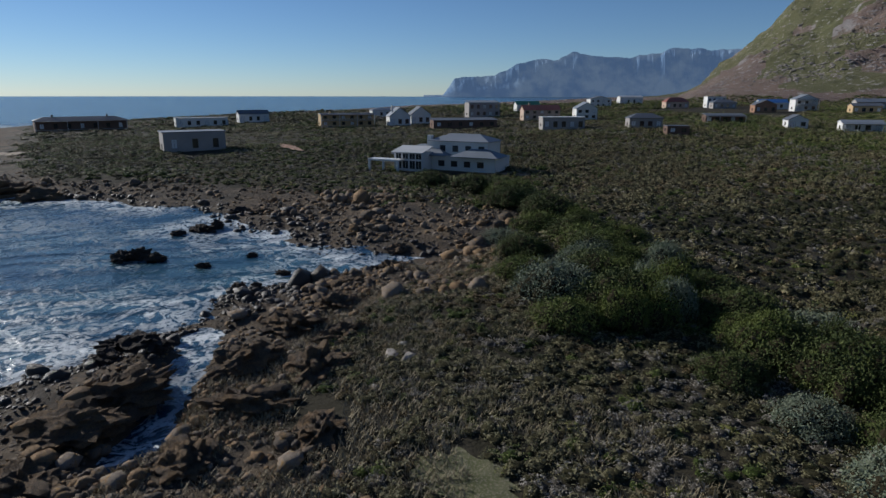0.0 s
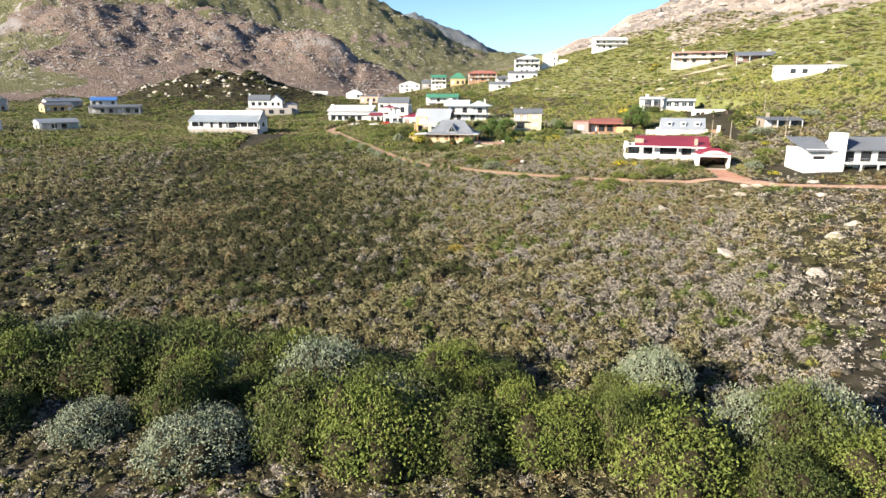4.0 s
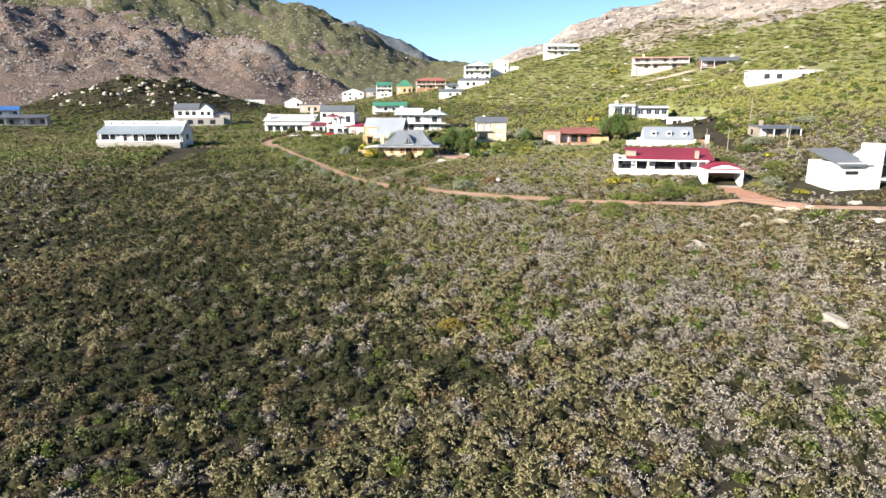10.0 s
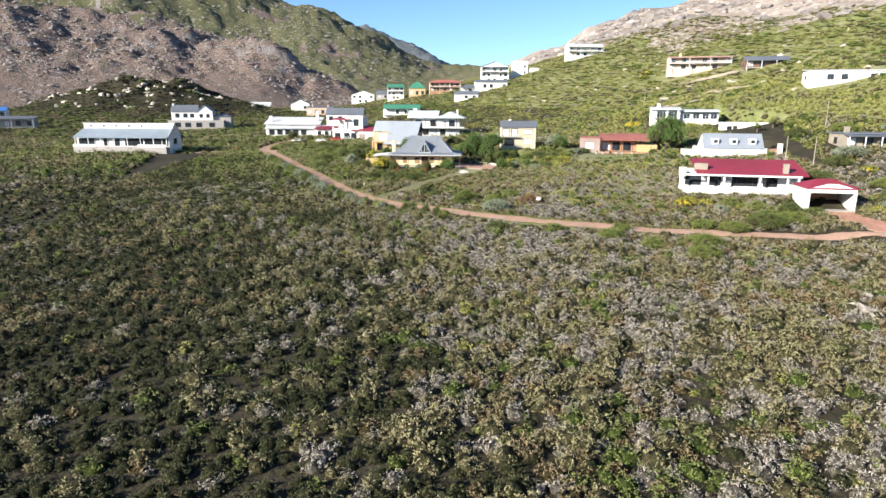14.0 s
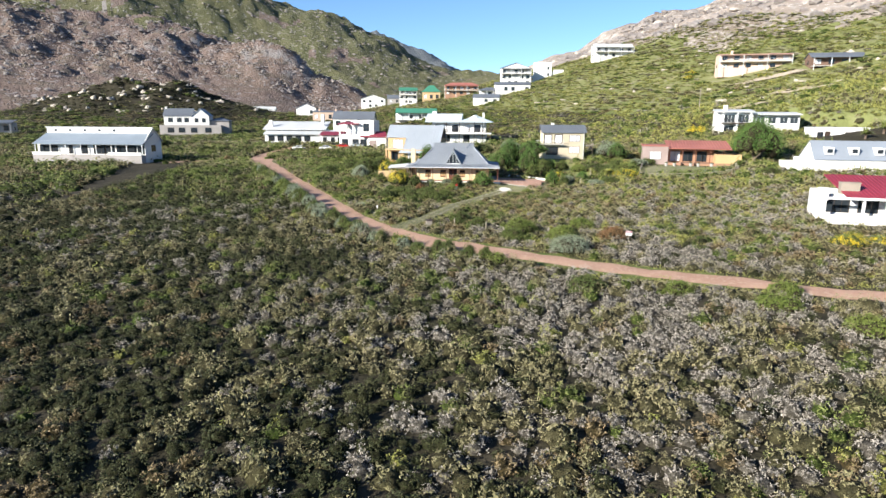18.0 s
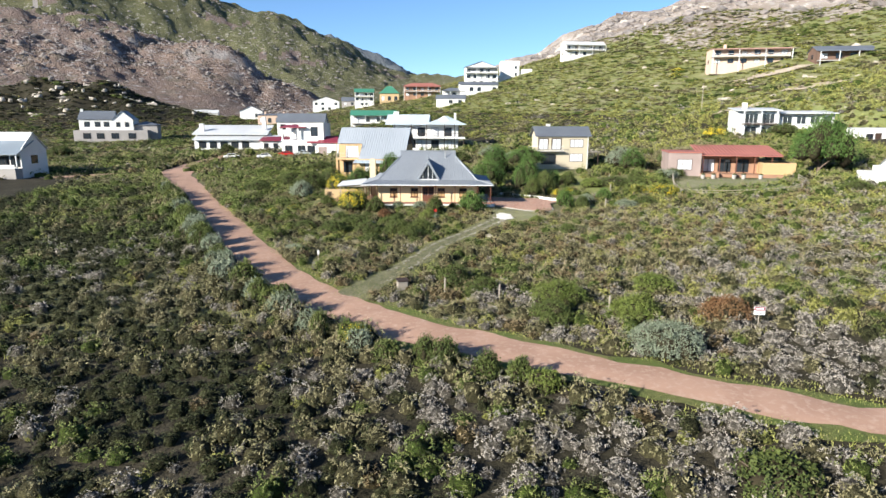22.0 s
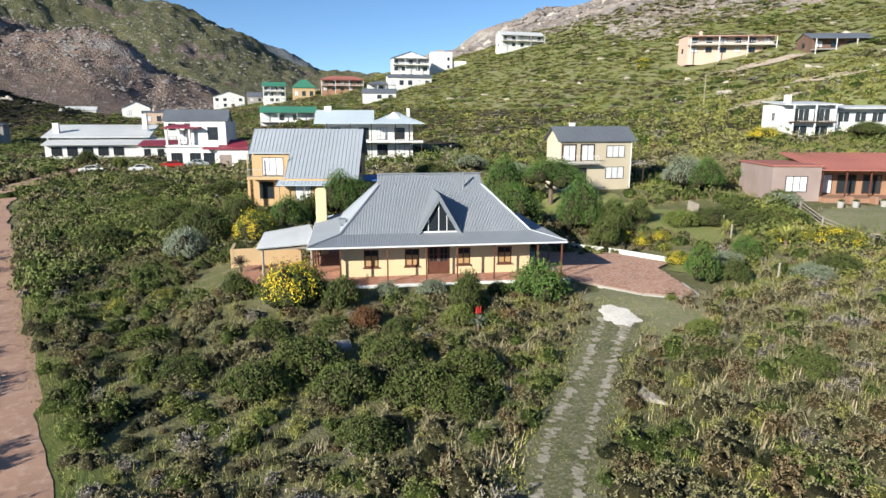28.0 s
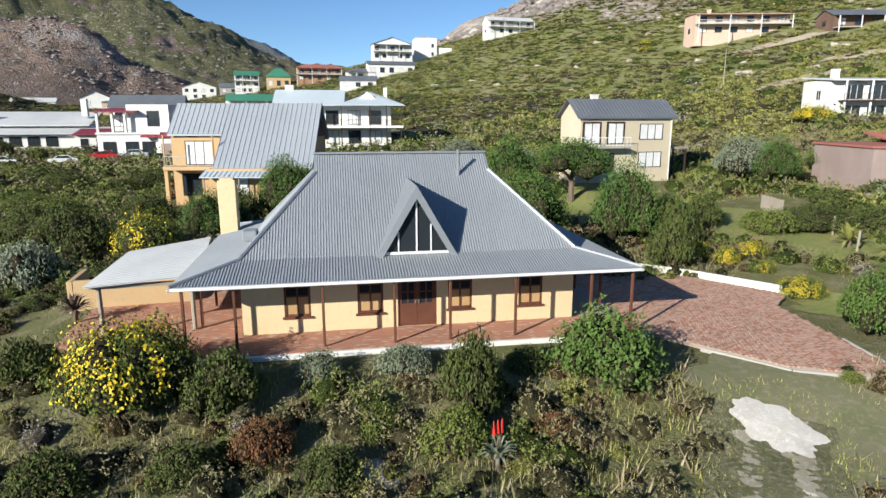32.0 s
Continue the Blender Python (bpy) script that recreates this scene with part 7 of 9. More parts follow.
def stone_material(name, tones, rough):
    m, nt, p = material(name, rough, 0, 0.25)
    g = nt.nodes.new("ShaderNodeNewGeometry")
    w, pick = g.outputs["Position"], g.outputs["Random Per Island"]
    c = mixed(nt, ramp(nt, pick, 0.25, 0.5), tones[0], tones[1])
    c = mixed(nt, ramp(nt, pick, 0.6, 0.9), c, tones[2])
    c = mixed(nt, ramp(nt, noise_at(nt, w, 2.2, 5, 0.65), 0.52, 0.66), c, tones[3])
    fine = noise_at(nt, w, 9, 5, 0.65)
    c = mixed(nt, ramp(nt, fine, 0.56, 0.7), c, tuple(v * 0.45 for v in tones[1]))
    nt.links.new(c, p.inputs["Base Color"])
    bump(nt, p, fine, 0.9, 0.12)
    return m


LICHEN_STONE = stone_material("lichen_shore_stone", ((0.2, 0.13, 0.07), (0.11, 0.088, 0.068), (0.23, 0.185, 0.14), (0.27, 0.165, 0.065)), 0.9)
WET_STONE = stone_material("dark_wet_stone", ((0.055, 0.045, 0.038), (0.038, 0.033, 0.03), (0.1, 0.078, 0.058), (0.075, 0.055, 0.035)), 0.5)


def stone_mesh(name, lot, mat):
    """Many smoothly worn stones in one mesh; lot holds (points, faces) arrays, all stones alike within each."""
    pts, faces, base = [], [], 0
    for p, f in lot:
        n, v = p.shape[:2]
        pts.append(p.reshape(-1, 3))
        faces.append((f[None] + (base + np.arange(n) * v)[:, None, None]).reshape(-1, 3))
        base += n * v
    pts, faces = np.concatenate(pts), np.concatenate(faces)
    me = bpy.data.meshes.new(name)
    me.vertices.add(len(pts))
    me.vertices.foreach_set("co", pts.astype(np.float32).ravel())
    me.loops.add(len(faces) * 3)
    me.loops.foreach_set("vertex_index", faces.astype(np.int32).ravel())
    me.polygons.add(len(faces))
    me.polygons.foreach_set("loop_start", np.arange(0, len(faces) * 3, 3, dtype=np.int32))
    me.polygons.foreach_set("use_smooth", np.ones(len(faces), bool))
    me.materials.append(mat)
    me.update(calc_edges=True)
    return me


def welded(t):
    pts, back = np.unique(t.reshape(-1, 3).round(4), axis=0, return_inverse=True)
    return pts, back.reshape(-1, 3)


def shore_stones():
    rng = np.random.default_rng(21)
    lots = {0: [], 1: []}
    for x0, x1, y0, y1, step, big in ((-78, 8, -28, 36, 0.56, 0.3), (-200, -70, -80, 60, 1.25, 0.62), (-78, -22, -24, 32, 1.5, 0.66)):
        x, y = spread(rng, x0, x1, y0, y1, step)
        d = coast(x, y)
        lump = fbm(x, y, 11, 3, 91)
        keep = (d > -7 + 5 * lump) & (d < 29 + 9 * lump) & (rng.random(len(x)) < np.clip(0.9 + 0.5 * lump, 0.35, 1))
        keep &= (inlet(x, y) > 2.0) | (rng.random(len(x)) < 0.25)
        keep &= ~((d > 6) & (d < 15) & (fbm(x, y, 8, 2, 92) > 0.55))
        x, y, d = x[keep], y[keep], d[keep]
        size = big * rng.lognormal(-0.15, 0.5, len(x)) * (0.8 + 0.5 * smooth(0.2, 0.9, lump[keep])) * 0.75
        g = ground_z(x, y)
        wet = (d + rng.normal(0, 1.6, len(x)) < 4.0).astype(int)
        for k in range(8):
            for w in (0, 1):
                pick = np.where((np.arange(len(x)) % 8 == k) & (wet == w))[0]
                if not len(pick):
                    continue
                a = rng.uniform(0, 6.28, len(pick))
                c, s = np.cos(a)[:, None], np.sin(a)[:, None]
                (t, face), sz = welded((COBBLES if step != 1.25 else STONES)[k]), size[pick][:, None]
                t = t[None]
                px = (t[..., 0] * c - t[..., 1] * s) * sz + x[pick][:, None]
                py = (t[..., 0] * s + t[..., 1] * c) * sz + y[pick][:, None]
                pz = t[..., 2] * sz * rng.uniform(0.7, 1.3, len(pick))[:, None] + g[pick][:, None] + 0.1 * sz
                lots[w].append((np.stack([px, py, pz], -1), face))
    tagged(new("shore_rocks", stone_mesh("shore_rocks", lots[0], LICHEN_STONE)), "lichen-brown rocks and cobbles along the shore", "rocks", kind="stuff")
    tagged(new("wet_shore_rocks", stone_mesh("wet_shore_rocks", lots[1], WET_STONE)), "dark wet rocks at the waterline", "rocks", kind="stuff")


shore_stones()
for k, (x, y, r, h) in enumerate(((-96.1, -15.7, 1.8, 1.6), (-96.3, -13.2, 2.0, 2.0), (-94.5, -10.8, 1.6, 1.3), (-113, -4.7, 2.6, 1.5), (-114.4, -2.6, 1.8, 2.0), (-111.4, -8.9, 1.2, 0.9), (-87.8, -4.3, 1.1, 1.0), (-76.2, 0.3, 1.3, 1.0), (-74.8, 2.2, 1.0, 0.8), (-60.2, -10.8, 2.0, 1.4), (-58.4, -8.6, 2.2, 1.6), (-56.6, -11.4, 1.7, 1.2), (-92, 2.5, 1.0, 0.7), (-127, 2, 2.2, 1.4), (-81, 6, 1.2, 0.8))):
    boulder("dark wet rock standing in the surf", x, y, r, h, WET_ROCK, k, 0.1, max(0.0, float(ground_z(x, y))), "rocks in the surf", "sea_rock")
for k, (x, y, r, h) in enumerate(((-48, -9, 4.2, 2.6), (-44, -11, 3.6, 2.0), (-57, 5, 3.4, 2.6), (-46, 5.5, 3.8, 3.0), (-50, 0.2, 3.2, 2.4), (-41.5, 0, 3.4, 2.2), (-36, -3.5, 2.6, 1.8), (-62, 10, 3.0, 2.2), (-52, 9, 2.6, 2.0), (-70, 13, 2.8, 1.8), (-38, -13, 3.4, 1.8), (-168, -52, 9, 6), (-160, -40, 6, 4), (-125, 6, 4, 2.4), (-36, 4.5, 2.2, 1.6), (-88, 24, 2.6, 1.6), (-77, 20, 2.4, 1.6))):
    boulder("large lichen-brown outcrop on the shore", x, y, r, h, ROCK, k + 1, 0.35, None, "shore outcrops", "rock_outcrop")
for k, (x, y, r) in enumerate(((-45, 11.6, 0.9), (-43.8, 12.6, 0.7), (-46.5, 13, 0.6), (-40, 9, 0.5))):
    boulder("pale weathered stone among dry grass", x, y, r, r, PALE_ROCK, k)
for k, (x, y, r) in enumerate(((47.6, 127.1, 1.5), (50, 126.5, 1.3), (42, 123, 1.1), (38.5, 118.6, 1.2), (27, 108.4, 1.3), (28.4, 81.4, 1.5), (38.4, 80, 1.0), (36, 73.5, 1.3), (61.2, 129.2, 1.2), (46, 89.6, 1.6), (27.8, 107.4, 0.8), (43.4, 119.5, 1.4), (44.6, 124.5, 0.8), (53, 128, 1.0), (33, 84, 0.7), (42, 99, 0.8), (57, 118, 1.1), (30, 112, 0.6), (48, 108, 0.9), (52, 97, 1.2))):
    boulder("pale granite boulder half buried in heath", x, y, r, r * 0.9, PALE_ROCK, k, 0.3, None, "boulders in the heath")
_rng = np.random.default_rng(33)
for k in range(100):
    a, q = _rng.uniform(0, 6.28), _rng.uniform(0, 1) ** 0.7
    x, y = -224 + 80 * q * math.cos(a), 492 + 45 * q * math.sin(a) - 8
    boulder("white boulder on the bushy knoll", x, y, _rng.uniform(0.8, 2.5), _rng.uniform(0.9, 2.6), PALE_ROCK, k, 0.2, None, "boulders on the knoll")
for k in range(55):
    x, y = _rng.uniform(20, 200), _rng.uniform(265, 420)
    u = x * 0.882 + y * 0.471 - 127
    if 60 < u < 235 and abs(x) < 40 + y * 0.5:
        boulder("pale rock showing through the hillside scrub", x, y, _rng.uniform(0.7, 2.0), _rng.uniform(0.6, 1.4), PALE_ROCK, k, 0.3, None, "rocks on the hillside")


def slope_rocks():
    """Loose rock over the burnt spur, the mountain behind and the bare hill."""
    rng = np.random.default_rng(61)
    lot = []
    for a0, a1, r0, r1, count, lo, hi, seed in ((6, 50, 700, 1040, 9000, 0.9, 2.9, 3), (2, 44, 1060, 1620, 1500, 1.6, 4.6, 4), (-46, -4, 420, 900, 5200, 1.0, 4.4, 5)):
        a, r = np.radians(rng.uniform(a0, a1, count)), np.sqrt(rng.uniform(r0 ** 2, r1 ** 2, count))
        x, y = -r * np.sin(a), r * np.cos(a)
        g = ground_z(x, y)
        u = x * 0.882 + y * 0.471 - 127
        patchy = fbm(x, y, 90, 4, seed) + 0.35 * rng.normal(0, 1, count)
        knob = 0.9 * np.exp(-((np.degrees(a) - 13.8) / 5) ** 2 - ((r - 890) / 110) ** 2)
        keep = (patchy + knob + smooth(45, 110, g) * 1.1 > 0.65) & (g > 24) if seed < 5 else (u > 215) & (patchy > -0.1)
        x, y, g = x[keep], y[keep], g[keep]
        size = lo + (hi - lo) * rng.random(len(x)) ** 3
        for k in range(8):
            p = np.arange(k, len(x), 8)
            t = STONES[k][None] * size[p][:, None, None, None] * np.array([1, 1, 0.8])
            lot.append((t + np.stack([x[p], y[p], g[p] + 0.1 * size[p]], -1)[:, None, None, :]).reshape(-1, 3, 3))
    tagged(new("slope_rocks", raw_mesh("slope_rocks", np.concatenate(lot), GREY_ROCK)), "grey boulders strewn over the mountain slopes", "rocks", kind="stuff")


GREY_ROCK = land_material("grey_mountain_rock", (0.25, 0.22, 0.205), (0.2, 0.18, 0.168), (0.3, 0.275, 0.255), 0.05, 0.8, 0.5)
slope_rocks()
for k in range(60):
    a, q = _rng.uniform(-48, -5), _rng.uniform(560, 900)
    x, y = -q * math.sin(math.radians(a)), q * math.cos(math.radians(a))
    boulder("grey rock on the bare upper slope", x, y, _rng.uniform(2, 6), _rng.uniform(2, 5), PALE_ROCK, k, 0.3, None, "rocks on the upper slope")
# bare slabs beside the track, and the sandy patch
SLABS = ((-9.9, 186.5, 0.9), (-9.6, 185.4, 0.7), (-18.6, 195.4, 0.9), (-17.0, 188.5, 0.6))
for k, (x, y, r) in enumerate(SLABS):
    boulder("flat whitish rock slab beside the track", x, y, r, 0.35, PALE_ROCK, k, 0.5)


def patch(name, label, x, y, rx, ry, turn, mat, lift=0.06, seed=0, category="ground", wave=0.25):
    """A flat patch of other ground with an uneven rim, laid on the land."""
    n, rings = 72, 5
    v, f = [], []
    c, s = math.cos(radians(turn)), math.sin(radians(turn))
    for j in range(rings + 1):
        for i in range(n):
            a = 2 * math.pi * i / n
            k = j / rings * (1 + wave * float(fbm(np.array([math.cos(a) * 3.2 + seed]), np.array([math.sin(a) * 3.2]), 1.0, 4, seed)[0]))
            px, py = rx * k * math.cos(a), ry * k * math.sin(a)
            wx, wy = x + px * c - py * s, y + px * s + py * c
            v.append((wx, wy, float(ground_z(wx, wy)) + lift * (1 - 0.25 * j / rings)))
    for j in range(rings):
        for i in range(n):
            f.append((j * n + i, (j + 1) * n + i, (j + 1) * n + (i + 1) % n, j * n + (i + 1) % n))
    me = bpy.data.meshes.new(name)
    me.from_pydata(v, [], f)
    me.polygons.foreach_set("use_smooth", np.ones(len(f), bool))
    me.materials.append(mat)
    return tagged(new(name, me), label, category, kind="structure")


CHALK = land_material("bare_white_sand", (0.62, 0.58, 0.52), (0.54, 0.5, 0.44), (0.68, 0.65, 0.6), 0.9, 0.4, 0.04)
LAWN = land_material("mown_lawn", (0.19, 0.21, 0.07), (0.23, 0.22, 0.09), (0.15, 0.18, 0.05), 0.5, 0.5, 0.04)
DRY_LAWN = land_material("thin_dry_lawn", (0.2, 0.19, 0.11), (0.16, 0.17, 0.08), (0.25, 0.22, 0.15), 0.5, 0.5, 0.04)
patch("sandy_patch", "bare patch of white sand at the end of the track", -6.98, 194.5, 0.98, 1.4, 14, CHALK, 0.22, 3, wave=0.16)
patch("sandy_patch", "smaller scuffed patch of white sand", -8.1, 191.9, 0.4, 0.8, -20, CHALK, 0.12, 5, wave=0.5)
patch("dry_grass", "thin dry grass round the sandy patch", -5.0, 194.5, 5.0, 4.2, 40, DRY_LAWN, 0.09, 4)
patch("lawn", "sunlit lawn below the two-storey cream house", 5.0, 224.0, 8.0, 9.0, 20, LAWN, 0.08, 7)
patch("lawn", "lawn strip between the bushes", 11.0, 213.5, 4.5, 8.0, 20, LAWN, 0.08, 8)
patch("lawn", "grass edge beside the paved drive", 3.8, 202.0, 1.6, 4.4, 20, LAWN, 0.1, 9)
patch("lawn", "fenced dry lawn below the brick house", 30.0, 209.5, 8.6, 6.2, -6, DRY_LAWN, 0.08, 10)
patch("sandy_bank", "bare sandy bank among the shrubs by the shore", -27.2, 11.0, 3.4, 1.9, 20, TRACK, 0.12, 12)
patch("sandy_path", "pale sandy path across the hillside", 70.0, 284.0, 9.0, 2.4, 10, SAND, 0.6, 13)
patch("sandy_path", "pale sandy clearing on the hillside", 92.0, 292.0, 8.0, 3.0, -20, SAND, 0.6, 14)
patch("sandy_path", "bare sandy slope below the pink house", 98.0, 322.0, 12.0, 3.4, -8, SAND, 0.6, 15)
patch("forecourt", "pale gravel forecourt with parked cars", -60.0, 292.0, 9, 3.5, 5, TRACK, 0.12, 16)
patch("lawn", "small green lawn in front of the white houses", -66.0, 286.0, 9, 3.0, 5, LAWN, 0.12, 17)
patch("red_path", "red earth opening at the end of the shore road", -148.0, 74.0, 5.0, 3.0, 60, ROAD, 0.3, 18)
patch("red_path", "strip of red earth track running inland", -233.0, 22.0, 14.0, 2.4, 10, ROAD, 0.4, 19)
patch("sandy_path", "curved sandy track near the point", -262.0, -76.0, 12.0, 4.0, 70, SAND, 0.3, 20)
patch("sandy_path", "pale track in front of the village", -190.0, 196.0, 13.0, 1.4, 35, SAND, 0.3, 21)
ribbon("hill_track", "pale grass track climbing behind the houses", [(2, 268), (-2, 290), (-8, 320), (-16, 360)], (3, 3, 3, 3), TRACK, 0.5)
ribbon("verge", "grassy verge along the gravel road", [(-31.5, 182), (-37, 192), (-42, 204), (-52, 226)], (1.2, 2.2, 2.0, 1.0), VERGE, 0.07)

# ---- paved verandah, patio and drive ----
PAVER = [plain("red_brick_paver", (0.4, 0.2, 0.135), (0.35, 0.17, 0.115), 2, 0.9, relief=0.2), plain("pink_brick_paver", (0.47, 0.3, 0.225), (0.42, 0.265, 0.195), 2, 0.9, relief=0.2), plain("brown_brick_paver", (0.36, 0.225, 0.165), (0.31, 0.19, 0.14), 2, 0.9, relief=0.2)]
GROUT = plain("sandy_paving_joint", (0.3, 0.24, 0.19), (0.25, 0.2, 0.16), 2, 0.95)


def inside(px, py, poly):
    hit = np.zeros(len(px), bool)
    for (ax, ay), (bx, by) in zip(poly, poly[1:] + poly[:1]):
        cond = (ay > py) != (by > py)
        hit ^= cond & (px < (bx - ax) * (py - ay) / (by - ay + 1e-9) + ax)
    return hit


def paving(name, label, poly, z, turn, tones, single=None):
    """A bed of joints with bricks on it, each proud of the joints; those inside single become objects of their own."""
    root = empty(name, label, "paving", pose(0, 0, 0), kind="structure")
    bm = slab([(x, y, z) for x, y in poly], 0.5)
    part("bed", bm, GROUT, root)
    rng = np.random.default_rng(len(poly))
    P = np.array(poly)
    cx, cy = P.mean(0)
    c, s = math.cos(radians(turn)), math.sin(radians(turn))
    R = np.hypot(P[:, 0] - cx, P[:, 1] - cy).max() + 0.5
    L, Wd = 0.235, 0.115
    gu, gv = np.meshgrid(np.arange(-R, R, L), np.arange(-R, R, Wd), indexing="ij")
    gu = gu + (np.round(gv / Wd) % 2) * L / 2
    u, v = gu.ravel(), gv.ravel()
    x, y = cx + u * c - v * s, cy + u * s + v * c
    keep = inside(x, y, poly)
    x, y = x[keep], y[keep]
    tone = rng.choice(len(tones), len(x), p=np.array(tones) / sum(tones)) if len(tones) > 1 else np.zeros(len(x), int)
    one = single(x, y) if single else np.zeros(len(x), bool)
    ids = np.where(one)[0][:300]
    one = np.zeros(len(x), bool)
    one[ids] = True
    h = 0.012 + rng.uniform(0, 0.01, len(x))
    l, w = L / 2 - 0.006, Wd / 2 - 0.006
    corner = np.array([(-l, -w), (l, -w), (l, w), (-l, w)])
    rot = corner @ np.array([[c, s], [-s, c]])
    meshes = []
    for m in PAVER:
        bb = box(-l, l, -w, w, -0.03, 0.018, 0.004)
        me = bpy.data.meshes.new("brick")
        bb.to_mesh(me)
        bb.free()
        me.materials.append(m)
        meshes.append(me)
    for i in ids:
        ob = new("brick", meshes[tone[i]])
        ob.parent = root
        ob.matrix_basis = pose(x[i], y[i], z + h[i] - 0.012, 0, 0, turn)
    for k, m in enumerate(PAVER):
        pick = np.where((tone == k) & ~one)[0]
        if not len(pick):
            continue
        q = np.zeros((len(pick), 4, 3))
        q[:, :, 0], q[:, :, 1] = x[pick][:, None] + rot[None, :, 0], y[pick][:, None] + rot[None, :, 1]
        q[:, :, 2] = (z + h[pick])[:, None]
        low = q.copy()
        low[:, :, 2] = z - 0.01
        tr = [q[:, [0, 1, 2]], q[:, [0, 2, 3]]]
        for a, b in ((0, 1), (1, 2), (2, 3), (3, 0)):
            tr += [np.stack([low[:, a], low[:, b], q[:, b]], 1), np.stack([low[:, a], q[:, b], q[:, a]], 1)]
        ob = new("brick_paving", raw_mesh("brick_paving", np.concatenate(tr), m))
        ob.parent = root
        ob["kind"] = "stuff"
    return root


def turned(x, y):
    c, s = math.cos(radians(-2)), math.sin(radians(-2))
    return (-16.4 + x * c - y * s, 203.75 + x * s + y * c)


paving("verandah_paving", "red brick paving of the verandah", [turned(-9.0, -2.15), turned(9.0, -2.15), turned(9.0, 0.05), turned(-9.0, 0.05)], 8.37, -2, (0.75, 0.15, 0.1), lambda x, y: (x > -12.2) & (x < -7.4) & (y < 203.4))
paving("side_verandah_paving", "red brick paving along the side of the cottage", [turned(-8.98, 0.07), turned(-6.78, 0.07), turned(-6.78, 8.8), turned(-8.98, 8.8)], 8.37, -2, (0.75, 0.15, 0.1))
paving("patio_paving", "red brick patio under the lean-to roof", [turned(-13.6, -1.6), turned(-9.02, -1.9), turned(-9.02, 8.5), turned(-14.0, 6.0)], 8.2, -2, (0.75, 0.15, 0.1))
paving("drive_paving", "faded pink brick drive beside the house", [turned(9.02, -1.2), (-5.9, 199.9), (-4.1, 197.4), (-1.7, 196.2), (-0.6, 196.8), (-0.1, 199.4), (0.6, 203.6), (2.4, 205.1), (-0.4, 209.2), turned(9.02, 7.5)], 8.2, 24, (0.2, 0.6, 0.2), lambda x, y: (x > -4.4) & (y < 200.0) & (x < -0.6))
paving("red_drive", "red brick drive up to the carport", [(45.0, 133.5), (50.5, 132.0), (51.5, 141.5), (51.8, 148.5), (44.5, 149.8), (44.0, 142.0)], 6.55, -9, (0.8, 0.1, 0.1))


def kerb(label, pts, w, h, mat=KERB_WHITE):
    root = empty("kerb", label, "kerb", pose(0, 0, 0), kind="structure")
    for (ax, ay, az), (bx, by, bz) in zip(pts[:-1], pts[1:]):
        d = Vector((bx - ax, by - ay, bz - az))
        m = Matrix.Translation((ax, ay, az)) @ d.to_track_quat("X", "Z").to_matrix().to_4x4()
        ob = part("kerb_stone", box(0.01, d.length - 0.01, -w / 2, w / 2, -0.5, h, 0.03), mat, root)
        ob.matrix_basis = m


kerb("whitewashed kerb wall behind the drive", [(-5.0, 213.5, 8.25), (-2.6, 211.6, 8.25), (-0.2, 209.4, 8.22), (1.2, 207.4, 8.22), (2.6, 205.2, 8.25)], 0.2, 0.3)
kerb("low pale kerb at the end of the drive", [(-6.0, 199.7, 8.12), (-4.1, 197.2, 8.1), (-1.7, 196.0, 8.1), (-0.4, 196.6, 8.1), (0.1, 199.4, 8.14)], 0.1, 0.06, CONCRETE)

